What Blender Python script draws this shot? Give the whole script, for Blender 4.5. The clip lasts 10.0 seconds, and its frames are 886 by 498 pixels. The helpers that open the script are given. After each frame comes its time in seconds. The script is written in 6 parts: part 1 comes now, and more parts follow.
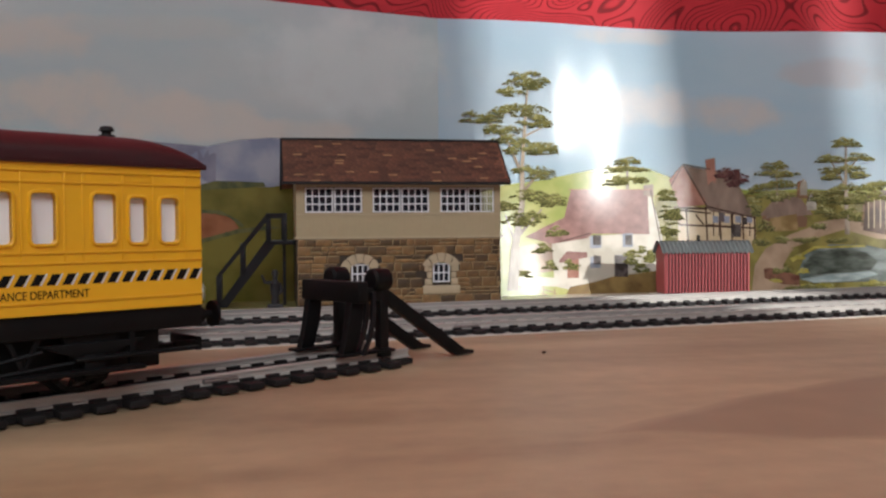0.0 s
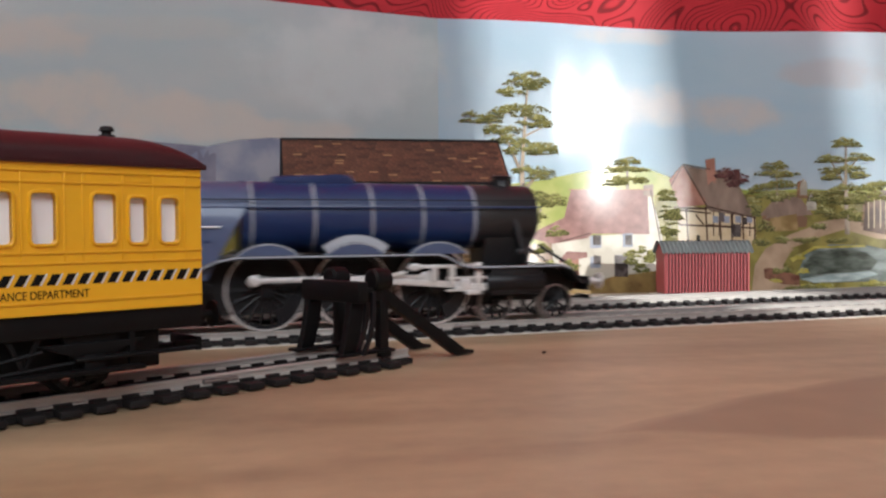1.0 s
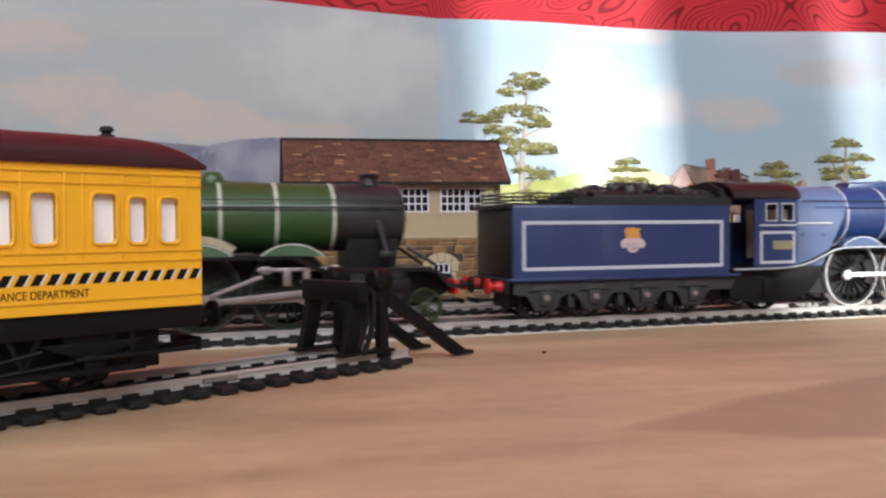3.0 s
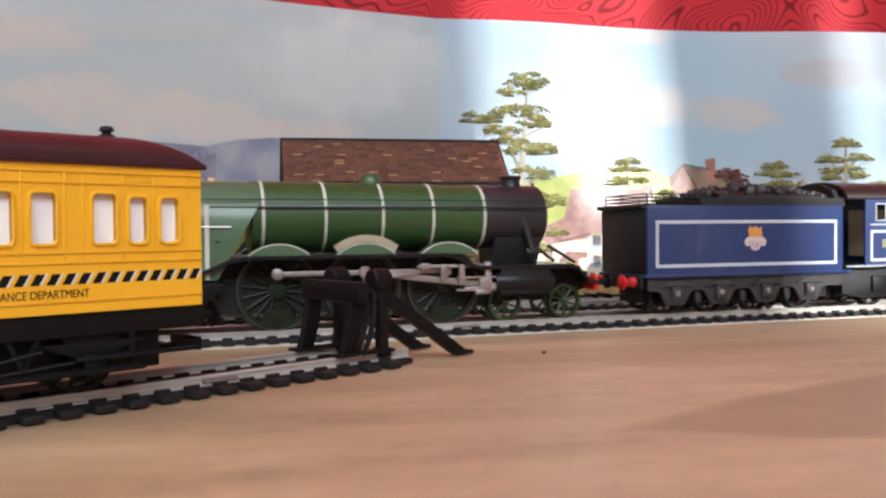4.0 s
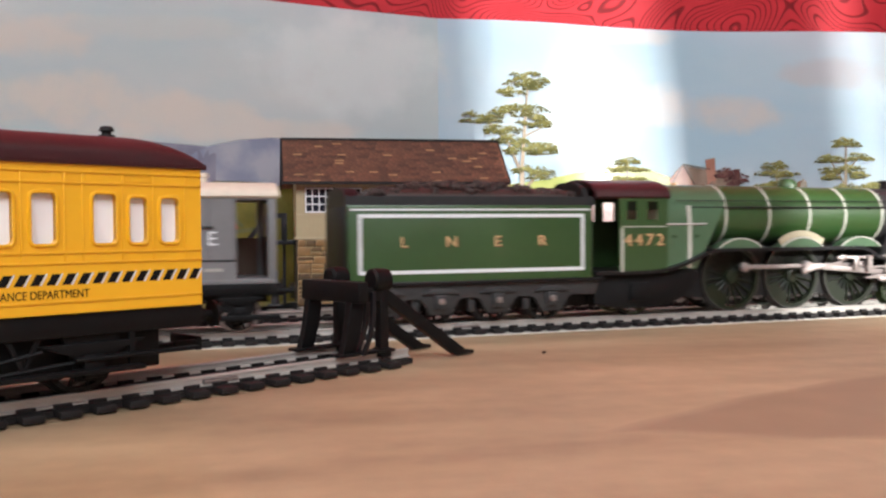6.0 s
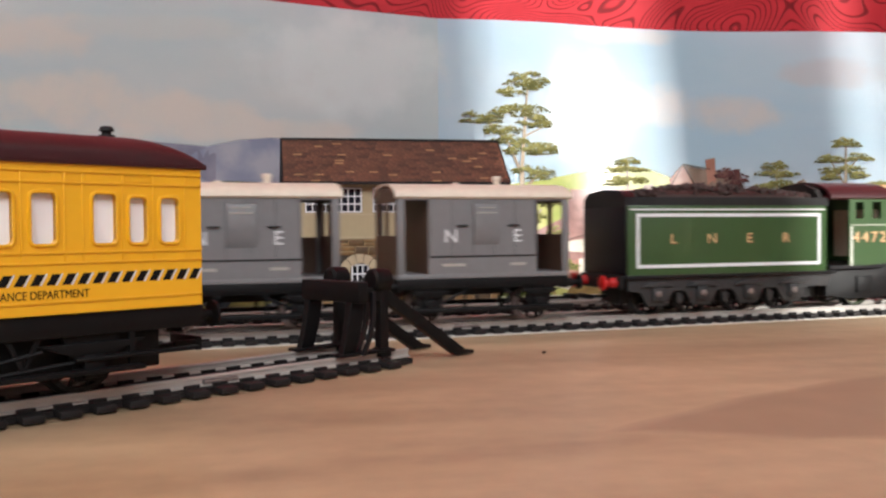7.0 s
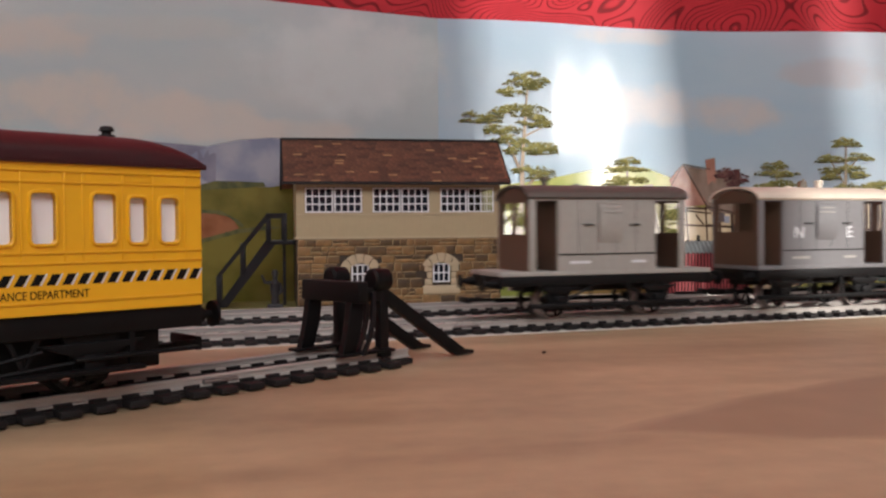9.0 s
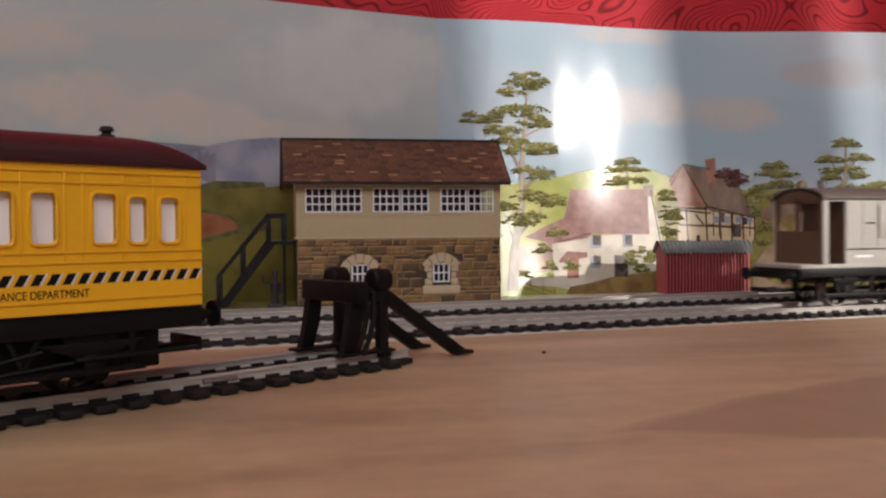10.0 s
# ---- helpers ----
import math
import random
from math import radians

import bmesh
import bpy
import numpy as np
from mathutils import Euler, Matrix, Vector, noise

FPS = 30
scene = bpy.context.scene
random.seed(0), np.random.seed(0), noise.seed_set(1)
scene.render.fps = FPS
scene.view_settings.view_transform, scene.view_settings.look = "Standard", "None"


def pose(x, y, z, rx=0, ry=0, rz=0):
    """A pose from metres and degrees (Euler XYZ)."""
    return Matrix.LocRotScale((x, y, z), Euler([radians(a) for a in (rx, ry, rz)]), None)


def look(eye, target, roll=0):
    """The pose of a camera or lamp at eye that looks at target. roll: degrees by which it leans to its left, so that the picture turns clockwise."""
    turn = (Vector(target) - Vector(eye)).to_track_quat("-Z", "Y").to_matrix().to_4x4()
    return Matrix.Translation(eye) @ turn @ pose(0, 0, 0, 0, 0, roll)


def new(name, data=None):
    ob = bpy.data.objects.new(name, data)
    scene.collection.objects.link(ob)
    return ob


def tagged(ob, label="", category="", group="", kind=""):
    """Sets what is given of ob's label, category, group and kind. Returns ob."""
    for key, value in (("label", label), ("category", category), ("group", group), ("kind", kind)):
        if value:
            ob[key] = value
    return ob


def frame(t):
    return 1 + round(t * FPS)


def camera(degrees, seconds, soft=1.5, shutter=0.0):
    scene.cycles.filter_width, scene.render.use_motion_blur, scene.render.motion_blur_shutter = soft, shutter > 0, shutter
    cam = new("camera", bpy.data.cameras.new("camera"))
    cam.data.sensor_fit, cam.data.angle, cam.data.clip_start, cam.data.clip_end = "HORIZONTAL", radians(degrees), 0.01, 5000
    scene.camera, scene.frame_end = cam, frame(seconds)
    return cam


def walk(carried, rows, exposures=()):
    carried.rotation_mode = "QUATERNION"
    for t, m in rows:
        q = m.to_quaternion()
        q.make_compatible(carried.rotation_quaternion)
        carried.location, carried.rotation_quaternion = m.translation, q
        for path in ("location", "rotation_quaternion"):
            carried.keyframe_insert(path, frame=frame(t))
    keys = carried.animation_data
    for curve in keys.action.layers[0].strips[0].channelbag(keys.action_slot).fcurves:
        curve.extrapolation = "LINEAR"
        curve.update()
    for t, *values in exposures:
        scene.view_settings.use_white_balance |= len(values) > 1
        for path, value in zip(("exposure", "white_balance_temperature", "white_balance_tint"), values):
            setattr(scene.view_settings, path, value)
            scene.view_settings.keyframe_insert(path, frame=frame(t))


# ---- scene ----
# The camera stands still beside a 1:76 model railway on a table; lengths below are in millimetres times MM.
MM = 0.001
cam = camera(52.94, 10.0, soft=2.4, shutter=0.5)
CAM = pose(0, 0, 0.037685) @ pose(0, 0, 0, 90 - 1.294, 0, 0) @ pose(0, 0, 0, 0, 0, -0.458)
EXPOSURES = ((0, -0.28, 6200, 8), (1, -0.04, 6150, 8), (1.5, 0.12, 6150, 7.5), (2.5, 0.38, 6050, 7.5), (4.5, 0.58, 6050, 7.5), (5.5, 0.58, 6150, 7.5), (7.5, 0.28, 6400, 9.5), (9, -0.1, 6550, 13), (10, -0.42, 6700, 14))
walk(cam, [(0, CAM), (10, CAM)], EXPOSURES)

# ---------------------------------------------------------------- light
SUN_FROM = Vector((0.626, -0.746, 0.279)).normalized()
world = bpy.data.worlds.new("world")
scene.world = world
world.use_nodes = True
_bg = world.node_tree.nodes["Background"]
_sky = world.node_tree.nodes.new("ShaderNodeTexSky")
_sky.sky_type = "NISHITA"
_sky.sun_disc = False
_sky.sun_elevation = math.asin(SUN_FROM.z)
_sky.sun_rotation = math.atan2(SUN_FROM.x, SUN_FROM.y)
world.node_tree.links.new(_sky.outputs[0], _bg.inputs[0])
_bg.inputs[1].default_value = 0.085
sun_data = bpy.data.lights.new("sun", "SUN")
sun_data.energy, sun_data.angle, sun_data.color = 4.4, radians(0.6), (1.0, 0.96, 0.90)
sun = new("sun", sun_data)
sun.matrix_world = look(SUN_FROM * 4, (0, 0, 0))
ROOM = Matrix.Rotation(radians(10), 4, "Z")
FRONT_Y = -1.6
SUN_WINDOW = (1.316, 1.628, 0.12, 1.00)      # x0, x1, z0, z1 of an unseen narrow opening, set to shape the sun's slice
DAY_WINDOW = (-1.30, 1.10, 1.05, 1.95)      # an unseen broad window assumed behind the camera
# area lamp added as fill light; the window it stands in is assumed
area_data = bpy.data.lights.new("daylight_fill", "AREA")
area_data.shape, area_data.size, area_data.size_y = "RECTANGLE", DAY_WINDOW[1] - DAY_WINDOW[0], DAY_WINDOW[3] - DAY_WINDOW[2]
area_data.energy, area_data.color = 43, (0.95, 0.97, 1.0)
fill_lamp = new("daylight_fill", area_data)
_wx, _wz = (DAY_WINDOW[0] + DAY_WINDOW[1]) / 2, (DAY_WINDOW[2] + DAY_WINDOW[3]) / 2
fill_lamp.matrix_world = ROOM @ look((_wx, FRONT_Y + 0.02, _wz), (_wx, 0, _wz))


# ---------------------------------------------------------------- materials
def material(name, color, rough=0.5, metal=0.0, vary=0.12, scale=400.0, bump=0.0, bump_scale=900.0, coat=0.0, dust=0.0, spec=0.5):
    """A painted or moulded surface: base colour, mottling at two scales, fine relief, and a little dust."""
    m = bpy.data.materials.new(name)
    m.use_nodes = True
    n, ln = m.node_tree.nodes, m.node_tree.links
    b = n["Principled BSDF"]
    b.inputs["Roughness"].default_value = rough
    b.inputs["Metallic"].default_value = metal
    b.inputs["Coat Weight"].default_value = coat
    b.inputs["Specular IOR Level"].default_value = spec
    tc = n.new("ShaderNodeTexCoord")
    fine = n.new("ShaderNodeTexNoise")
    fine.inputs["Scale"].default_value, fine.inputs["Detail"].default_value = scale, 5
    broad = n.new("ShaderNodeTexNoise")
    broad.inputs["Scale"].default_value, broad.inputs["Detail"].default_value = scale / 9, 3
    ln.new(tc.outputs["Object"], fine.inputs["Vector"])
    ln.new(tc.outputs["Object"], broad.inputs["Vector"])
    add = n.new("ShaderNodeMath")
    add.operation = "ADD"
    ln.new(fine.outputs["Fac"], add.inputs[0])
    ln.new(broad.outputs["Fac"], add.inputs[1])
    span = n.new("ShaderNodeMapRange")
    span.inputs["From Min"].default_value, span.inputs["From Max"].default_value = 0.6, 1.4
    span.inputs["To Min"].default_value, span.inputs["To Max"].default_value = 1 - vary, 1 + vary
    ln.new(add.outputs[0], span.inputs["Value"])
    mul = n.new("ShaderNodeMix")
    mul.data_type, mul.blend_type = "RGBA", "MULTIPLY"
    mul.inputs["Factor"].default_value = 1.0
    mul.inputs[6].default_value = (*color, 1)
    ln.new(span.outputs[0], mul.inputs[7])
    out = mul.outputs[2]
    if dust:
        geo = n.new("ShaderNodeNewGeometry")
        sep = n.new("ShaderNodeSeparateXYZ")
        ln.new(geo.outputs["Normal"], sep.inputs[0])
        ramp = n.new("ShaderNodeMapRange")
        ramp.inputs["From Min"].default_value, ramp.inputs["From Max"].default_value = 0.3, 1.0
        ramp.inputs["To Min"].default_value, ramp.inputs["To Max"].default_value = 0.0, dust
        ln.new(sep.outputs["Z"], ramp.inputs["Value"])
        mx = n.new("ShaderNodeMix")
        mx.data_type = "RGBA"
        mx.inputs[7].default_value = (0.35, 0.32, 0.28, 1)
        ln.new(ramp.outputs[0], mx.inputs["Factor"])
        ln.new(out, mx.inputs[6])
        out = mx.outputs[2]
    ln.new(out, b.inputs["Base Color"])
    rr = n.new("ShaderNodeMapRange")
    rr.inputs["To Min"].default_value, rr.inputs["To Max"].default_value = max(0.02, rough - 0.08), min(1, rough + 0.1)
    ln.new(broad.outputs["Fac"], rr.inputs["Value"])
    ln.new(rr.outputs[0], b.inputs["Roughness"])
    if bump:
        bn = n.new("ShaderNodeTexNoise")
        bn.inputs["Scale"].default_value, bn.inputs["Detail"].default_value = bump_scale, 6
        ln.new(tc.outputs["Object"], bn.inputs["Vector"])
        bp = n.new("ShaderNodeBump")
        bp.inputs["Strength"].default_value, bp.inputs["Distance"].default_value = bump, 0.0004
        ln.new(bn.outputs["Fac"], bp.inputs["Height"])
        ln.new(bp.outputs[0], b.inputs["Normal"])
    return m


YELLOW = material("yellow_plastic", (0.80, 0.41, 0.012), 0.38, vary=0.05, scale=150, dust=0.05)
ROOF_BLACK = material("black_brown_roof", (0.016, 0.006, 0.006), 0.4, vary=0.2)
MAROON = material("maroon_plastic", (0.036, 0.004, 0.0065), 0.35, vary=0.15, dust=0.04)
BLACK = material("black_plastic", (0.004, 0.004, 0.0045), 0.5, vary=0.3, scale=300, bump=0.15, spec=0.2)
SATIN_BLACK = material("satin_black", (0.007, 0.007, 0.009), 0.36, vary=0.2, spec=0.35)
# satin black raised towards grey for the window light on the smokebox
SMOKEBOX = material("window_lit_smokebox_black", (0.018, 0.018, 0.020), 0.42, vary=0.2, spec=0.5)
SOOT = material("sooty_black", (0.011, 0.010, 0.010), 0.6, vary=0.3, bump=0.3, spec=0.25)
BLUE = material("blue_paint", (0.010, 0.028, 0.102), 0.34, vary=0.07, coat=0.08)
# blue lifted to carry reflected window light on firebox and splashers
BLUE_SHEEN = material("blue_window_sheen", (0.070, 0.098, 0.185), 0.3, vary=0.07, coat=0.15)
GREEN = material("green_paint", (0.025, 0.066, 0.016), 0.36, vary=0.07, coat=0.08)
# green lifted likewise, the reflection put into the colour
GREEN_SHEEN = material("green_window_sheen", (0.066, 0.125, 0.066), 0.3, vary=0.07, coat=0.15)
WHITE_LINE = material("white_lining", (0.68, 0.70, 0.72), 0.45, vary=0.08)
LINE_GREY = material("soft_grey_lining", (0.42, 0.45, 0.50), 0.45, vary=0.1)
BAND_GREY = material("grey_lining", (0.30, 0.32, 0.36), 0.45, vary=0.1)
STEEL = material("bright_steel", (0.72, 0.71, 0.70), 0.34, metal=0.4, vary=0.15)
DULL_STEEL = material("dull_steel", (0.33, 0.29, 0.28), 0.42, metal=0.75, vary=0.25)
NICKEL = material("nickel_rail", (0.44, 0.415, 0.385), 0.4, metal=0.35, vary=0.18, scale=120)
FRAME_GREY = material("grey_black_frame", (0.024, 0.024, 0.025), 0.5, vary=0.3, bump=0.2)
PLATE_OLIVE = material("olive_plate", (0.27, 0.26, 0.15), 0.4, metal=0.2, vary=0.3)
BRASS = material("gold_lettering", (0.62, 0.40, 0.20), 0.45, vary=0.15)
LETTER_SHADE = material("dark_red_letter_shade", (0.16, 0.022, 0.012), 0.45, vary=0.15)
CREST_GOLD = material("crest_gold", (0.50, 0.22, 0.045), 0.45, vary=0.2)
CREST_WHITE = material("crest_white", (0.50, 0.40, 0.40), 0.45, vary=0.2)
RED = material("red_buffer_beam", (0.45, 0.012, 0.012), 0.35, vary=0.15)
COAL = material("coal", (0.012, 0.011, 0.011), 0.4, vary=0.4, bump=0.5)
COAL_BROWN = material("brown_coal", (0.03, 0.016, 0.013), 0.55, vary=0.4, bump=0.5)
VAN_GREY = material("van_grey", (0.165, 0.165, 0.17), 0.5, vary=0.10, dust=0.08)
VAN_PALE = material("van_pale_grey", (0.34, 0.33, 0.30), 0.5, vary=0.10, dust=0.08)
VAN_BROWN = material("van_brown", (0.10, 0.055, 0.035), 0.5, vary=0.12)
VAN_ROOF = material("van_roof_pale", (0.62, 0.55, 0.45), 0.55, vary=0.1)
VAN_ROOF_DARK = material("van_roof_dark", (0.09, 0.075, 0.065), 0.55, vary=0.1)
CREAM = material("cream_cab_interior", (0.62, 0.52, 0.38), 0.5, vary=0.1)
WINDOW_WHITE = material("opaque_white_glazing", (0.86, 0.86, 0.88), 0.3, vary=0.06, scale=90)
NAMEPLATE = material("nameplate", (0.42, 0.38, 0.27), 0.4, metal=0.3, vary=0.2)
GREEN_WHEEL = material("green_wheel", (0.008, 0.013, 0.005), 0.4, vary=0.15, spec=0.3)
BOGIE_GREEN = material("bright_green_wheel", (0.020, 0.038, 0.008), 0.38, vary=0.2)
DARK_TYRE = material("dark_dull_tyre", (0.060, 0.056, 0.052), 0.4, metal=0.3, vary=0.25)
LINE_CREAM = material("cream_white_lining", (0.52, 0.52, 0.46), 0.45, vary=0.1)
CARD_CREAM = material("cream_printed_card", (0.37, 0.29, 0.17), 0.55, vary=0.06, bump=0.05)
CARD_MORTAR = material("mortar_card", (0.40, 0.31, 0.185), 0.65, vary=0.12)
CARD_PALE = material("pale_stone_card", (0.42, 0.33, 0.21), 0.6, vary=0.08)
GLAZING_BAR = material("white_glazing_bar", (0.74, 0.74, 0.76), 0.5, vary=0.05)
def glass():
    m = bpy.data.materials.new("clear_pane")
    m.use_nodes = True
    b = m.node_tree.nodes["Principled BSDF"]
    b.inputs["Base Color"].default_value = (0.9, 0.92, 0.92, 1)
    b.inputs["Roughness"].default_value = 0.05
    b.inputs["Transmission Weight"].default_value = 1.0
    b.inputs["IOR"].default_value = 1.1
    return m


CLEAR_PANE = glass()
DARK_PANE = material("dark_pane", (0.012, 0.013, 0.02), 0.12, vary=0.6, scale=120)
FIGURE = material("figure_dark_paint", (0.006, 0.006, 0.008), 0.5, vary=0.3, scale=600)
SLEEPER = material("sleeper_plastic", (0.011, 0.009, 0.009), 0.55, vary=0.25, bump=0.2, spec=0.3)
SHED_RED = material("shed_red", (0.33, 0.05, 0.055), 0.45, vary=0.12)
SHED_ROOF = material("shed_roof_grey", (0.19, 0.21, 0.21), 0.45, vary=0.15)
WALL_WHITE = material("room_wall_paint", (0.80, 0.78, 0.74), 0.8, vary=0.04, scale=6)
WOOD = material("pale_wood", (0.6, 0.58, 0.54), 0.5, vary=0.05, scale=20)
CARPET = material("room_floor", (0.25, 0.20, 0.16), 0.9, vary=0.2, scale=40)


def random_tint(m, low, high):
    """Varies a material's colour from piece to piece."""
    n, ln = m.node_tree.nodes, m.node_tree.links
    b = n["Principled BSDF"]
    src = b.inputs["Base Color"].links[0].from_socket
    info = n.new("ShaderNodeObjectInfo")
    r = n.new("ShaderNodeMapRange")
    r.inputs["To Min"].default_value, r.inputs["To Max"].default_value = low, high
    ln.new(info.outputs["Random"], r.inputs["Value"])
    mx = n.new("ShaderNodeMix")
    mx.data_type, mx.blend_type = "RGBA", "MULTIPLY"
    mx.inputs["Factor"].default_value = 1.0
    ln.new(src, mx.inputs[6])
    ln.new(r.outputs[0], mx.inputs[7])
    ln.new(mx.outputs[2], b.inputs["Base Color"])
    return m


STONE = random_tint(material("brown_stone_card", (0.130, 0.068, 0.022), 0.6, vary=0.6, scale=300, bump=0.3), 0.40, 1.75)
STONE_BED = material("shadowed_stone_card", (0.035, 0.021, 0.010), 0.65, vary=0.3)
STONE_HIGHLIGHT = material("stone_arris_highlight", (0.40, 0.27, 0.12), 0.6, vary=0.2)
SHINGLE = random_tint(material("brown_shingle_card", (0.100, 0.040, 0.021), 0.6, vary=0.8, scale=700, bump=0.2), 0.6, 1.35)
SHINGLE_PALE = material("pale_worn_shingle", (0.30, 0.17, 0.075), 0.6, vary=0.3, scale=420)


def board_material():
    """Brown hardboard top with drifting tones, darker rubbed patches, grain and a soft sheen."""
    m = material("hardboard_brown", (0.45, 0.325, 0.205), 0.5, vary=0.15, scale=140, bump=0.15, bump_scale=1500)
    n, ln = m.node_tree.nodes, m.node_tree.links
    b = n["Principled BSDF"]
    src = b.inputs["Base Color"].links[0].from_socket
    tc = n.new("ShaderNodeTexCoord")
    mp = n.new("ShaderNodeMapping")
    mp.inputs["Scale"].default_value = (5, 22, 1)
    mp.inputs["Rotation"].default_value = (0, 0, radians(-14))
    ln.new(tc.outputs["Object"], mp.inputs["Vector"])
    no = n.new("ShaderNodeTexNoise")
    no.inputs["Scale"].default_value, no.inputs["Detail"].default_value = 1.6, 4
    ln.new(mp.outputs[0], no.inputs["Vector"])
    ramp = n.new("ShaderNodeValToRGB")
    ramp.color_ramp.elements[0].position, ramp.color_ramp.elements[0].color = 0.36, (0.80, 0.76, 0.72, 1)
    ramp.color_ramp.elements[1].position, ramp.color_ramp.elements[1].color = 0.62, (1.1, 1.1, 1.06, 1)
    ln.new(no.outputs["Fac"], ramp.inputs["Fac"])
    mx = n.new("ShaderNodeMix")
    mx.data_type, mx.blend_type = "RGBA", "MULTIPLY"
    mx.inputs["Factor"].default_value = 1.0
    ln.new(src, mx.inputs[6])
    ln.new(ramp.outputs[0], mx.inputs[7])
    ln.new(mx.outputs[2], b.inputs["Base Color"])
    return m


BOARD = board_material()
PATCH_TONES = [material("darker_board_patch", tuple(a + (c - a) * (k + 1) / 5 for a, c in zip((0.43, 0.308, 0.194), (0.335, 0.226, 0.140))), 0.5, vary=0.10, scale=70) for k in range(5)]
GRASS = material("olive_mat", (0.145, 0.125, 0.03), 0.8, vary=0.2, scale=300, bump=0.3)
TRACKBED = material("pale_grey_trackbed", (0.73, 0.70, 0.65), 0.15, vary=0.12, scale=90, bump=0.04, spec=0.7)


def wallpaper_material():
    """Red embossed wallpaper with swirling darker relief lines."""
    m = material("red_embossed_wallpaper", (0.40, 0.020, 0.028), 0.6, vary=0.1, scale=120, spec=0.15)
    n, ln = m.node_tree.nodes, m.node_tree.links
    b = n["Principled BSDF"]
    src = b.inputs["Base Color"].links[0].from_socket
    tc = n.new("ShaderNodeTexCoord")
    mp = n.new("ShaderNodeMapping")
    mp.inputs["Scale"].default_value = (1, 0, 1.3)
    ln.new(tc.outputs["Object"], mp.inputs["Vector"])
    no = n.new("ShaderNodeTexNoise")
    no.inputs["Scale"].default_value, no.inputs["Detail"].default_value, no.inputs["Distortion"].default_value = 15, 1.2, 0.6
    ln.new(mp.outputs[0], no.inputs["Vector"])
    many = n.new("ShaderNodeMath")
    many.operation = "MULTIPLY"
    many.inputs[1].default_value = 210
    ln.new(no.outputs["Fac"], many.inputs[0])
    wv = n.new("ShaderNodeMath")
    wv.operation = "SINE"
    ln.new(many.outputs[0], wv.inputs[0])
    ramp = n.new("ShaderNodeValToRGB")
    ramp.color_ramp.elements[0].position, ramp.color_ramp.elements[0].color = 0.62, (1, 1, 1, 1)
    ramp.color_ramp.elements[1].position, ramp.color_ramp.elements[1].color = 0.92, (0.40, 0.34, 0.36, 1)
    ln.new(wv.outputs[0], ramp.inputs["Fac"])
    mx = n.new("ShaderNodeMix")
    mx.data_type, mx.blend_type = "RGBA", "MULTIPLY"
    mx.inputs["Factor"].default_value = 1.0
    ln.new(src, mx.inputs[6])
    ln.new(ramp.outputs[0], mx.inputs[7])
    ln.new(mx.outputs[2], b.inputs["Base Color"])
    bp = n.new("ShaderNodeBump")
    bp.inputs["Strength"].default_value, bp.inputs["Distance"].default_value = 0.6, 0.0008
    ln.new(ramp.outputs[0], bp.inputs["Height"])
    ln.new(bp.outputs[0], b.inputs["Normal"])
    return m


WALLPAPER = wallpaper_material()


# ---------------------------------------------------------------- mesh helpers (millimetres)
def block(bm, x0, x1, y0, y1, z0, z1, bevel=0.0):
    """A box, with bevelled edges where it is wanted."""
    vs = [bm.verts.new((x, y, z)) for x in (x0, x1) for y in (y0, y1) for z in (z0, z1)]
    fs = [bm.faces.new([vs[i] for i in f]) for f in ((0, 1, 3, 2), (4, 6, 7, 5), (0, 4, 5, 1), (2, 3, 7, 6), (0, 2, 6, 4), (1, 5, 7, 3))]
    if bevel:
        es = list({e for f in fs for e in f.edges})
        bmesh.ops.bevel(bm, geom=es, offset=bevel, segments=2, affect="EDGES", profile=0.5)
    return vs


def prism(bm, pts, axis, a, b, bevel=0.0):
    """A polygon pushed along an axis from a to b. axis y: pts are (x, z); x: (y, z); z: (x, y)."""
    def at(p, d):
        return {"y": (p[0], d, p[1]), "x": (d, p[0], p[1]), "z": (p[0], p[1], d)}[axis]
    va = [bm.verts.new(at(p, a)) for p in pts]
    vb = [bm.verts.new(at(p, b)) for p in pts]
    n = len(pts)
    fs = [bm.faces.new(va), bm.faces.new(vb[::-1])]
    fs += [bm.faces.new((va[i], vb[i], vb[(i + 1) % n], va[(i + 1) % n])) for i in range(n)]
    if bevel:
        bmesh.ops.bevel(bm, geom=list({e for f in fs[:2] for e in f.edges}), offset=bevel, segments=2, affect="EDGES", profile=0.5)
    return va, vb


def rod(bm, p, q, r, seg=12, r2=None):
    """A round bar from p to q."""
    p, q = Vector(p), Vector(q)
    turn = (q - p).to_track_quat("Z", "Y").to_matrix()
    rings = []
    for c, rad in ((p, r), (q, r if r2 is None else r2)):
        rings.append([bm.verts.new(c + turn @ Vector((rad * math.cos(2 * math.pi * i / seg), rad * math.sin(2 * math.pi * i / seg), 0))) for i in range(seg)])
    bm.faces.new(rings[0][::-1])
    bm.faces.new(rings[1])
    for i in range(seg):
        bm.faces.new((rings[0][i], rings[0][(i + 1) % seg], rings[1][(i + 1) % seg], rings[1][i]))


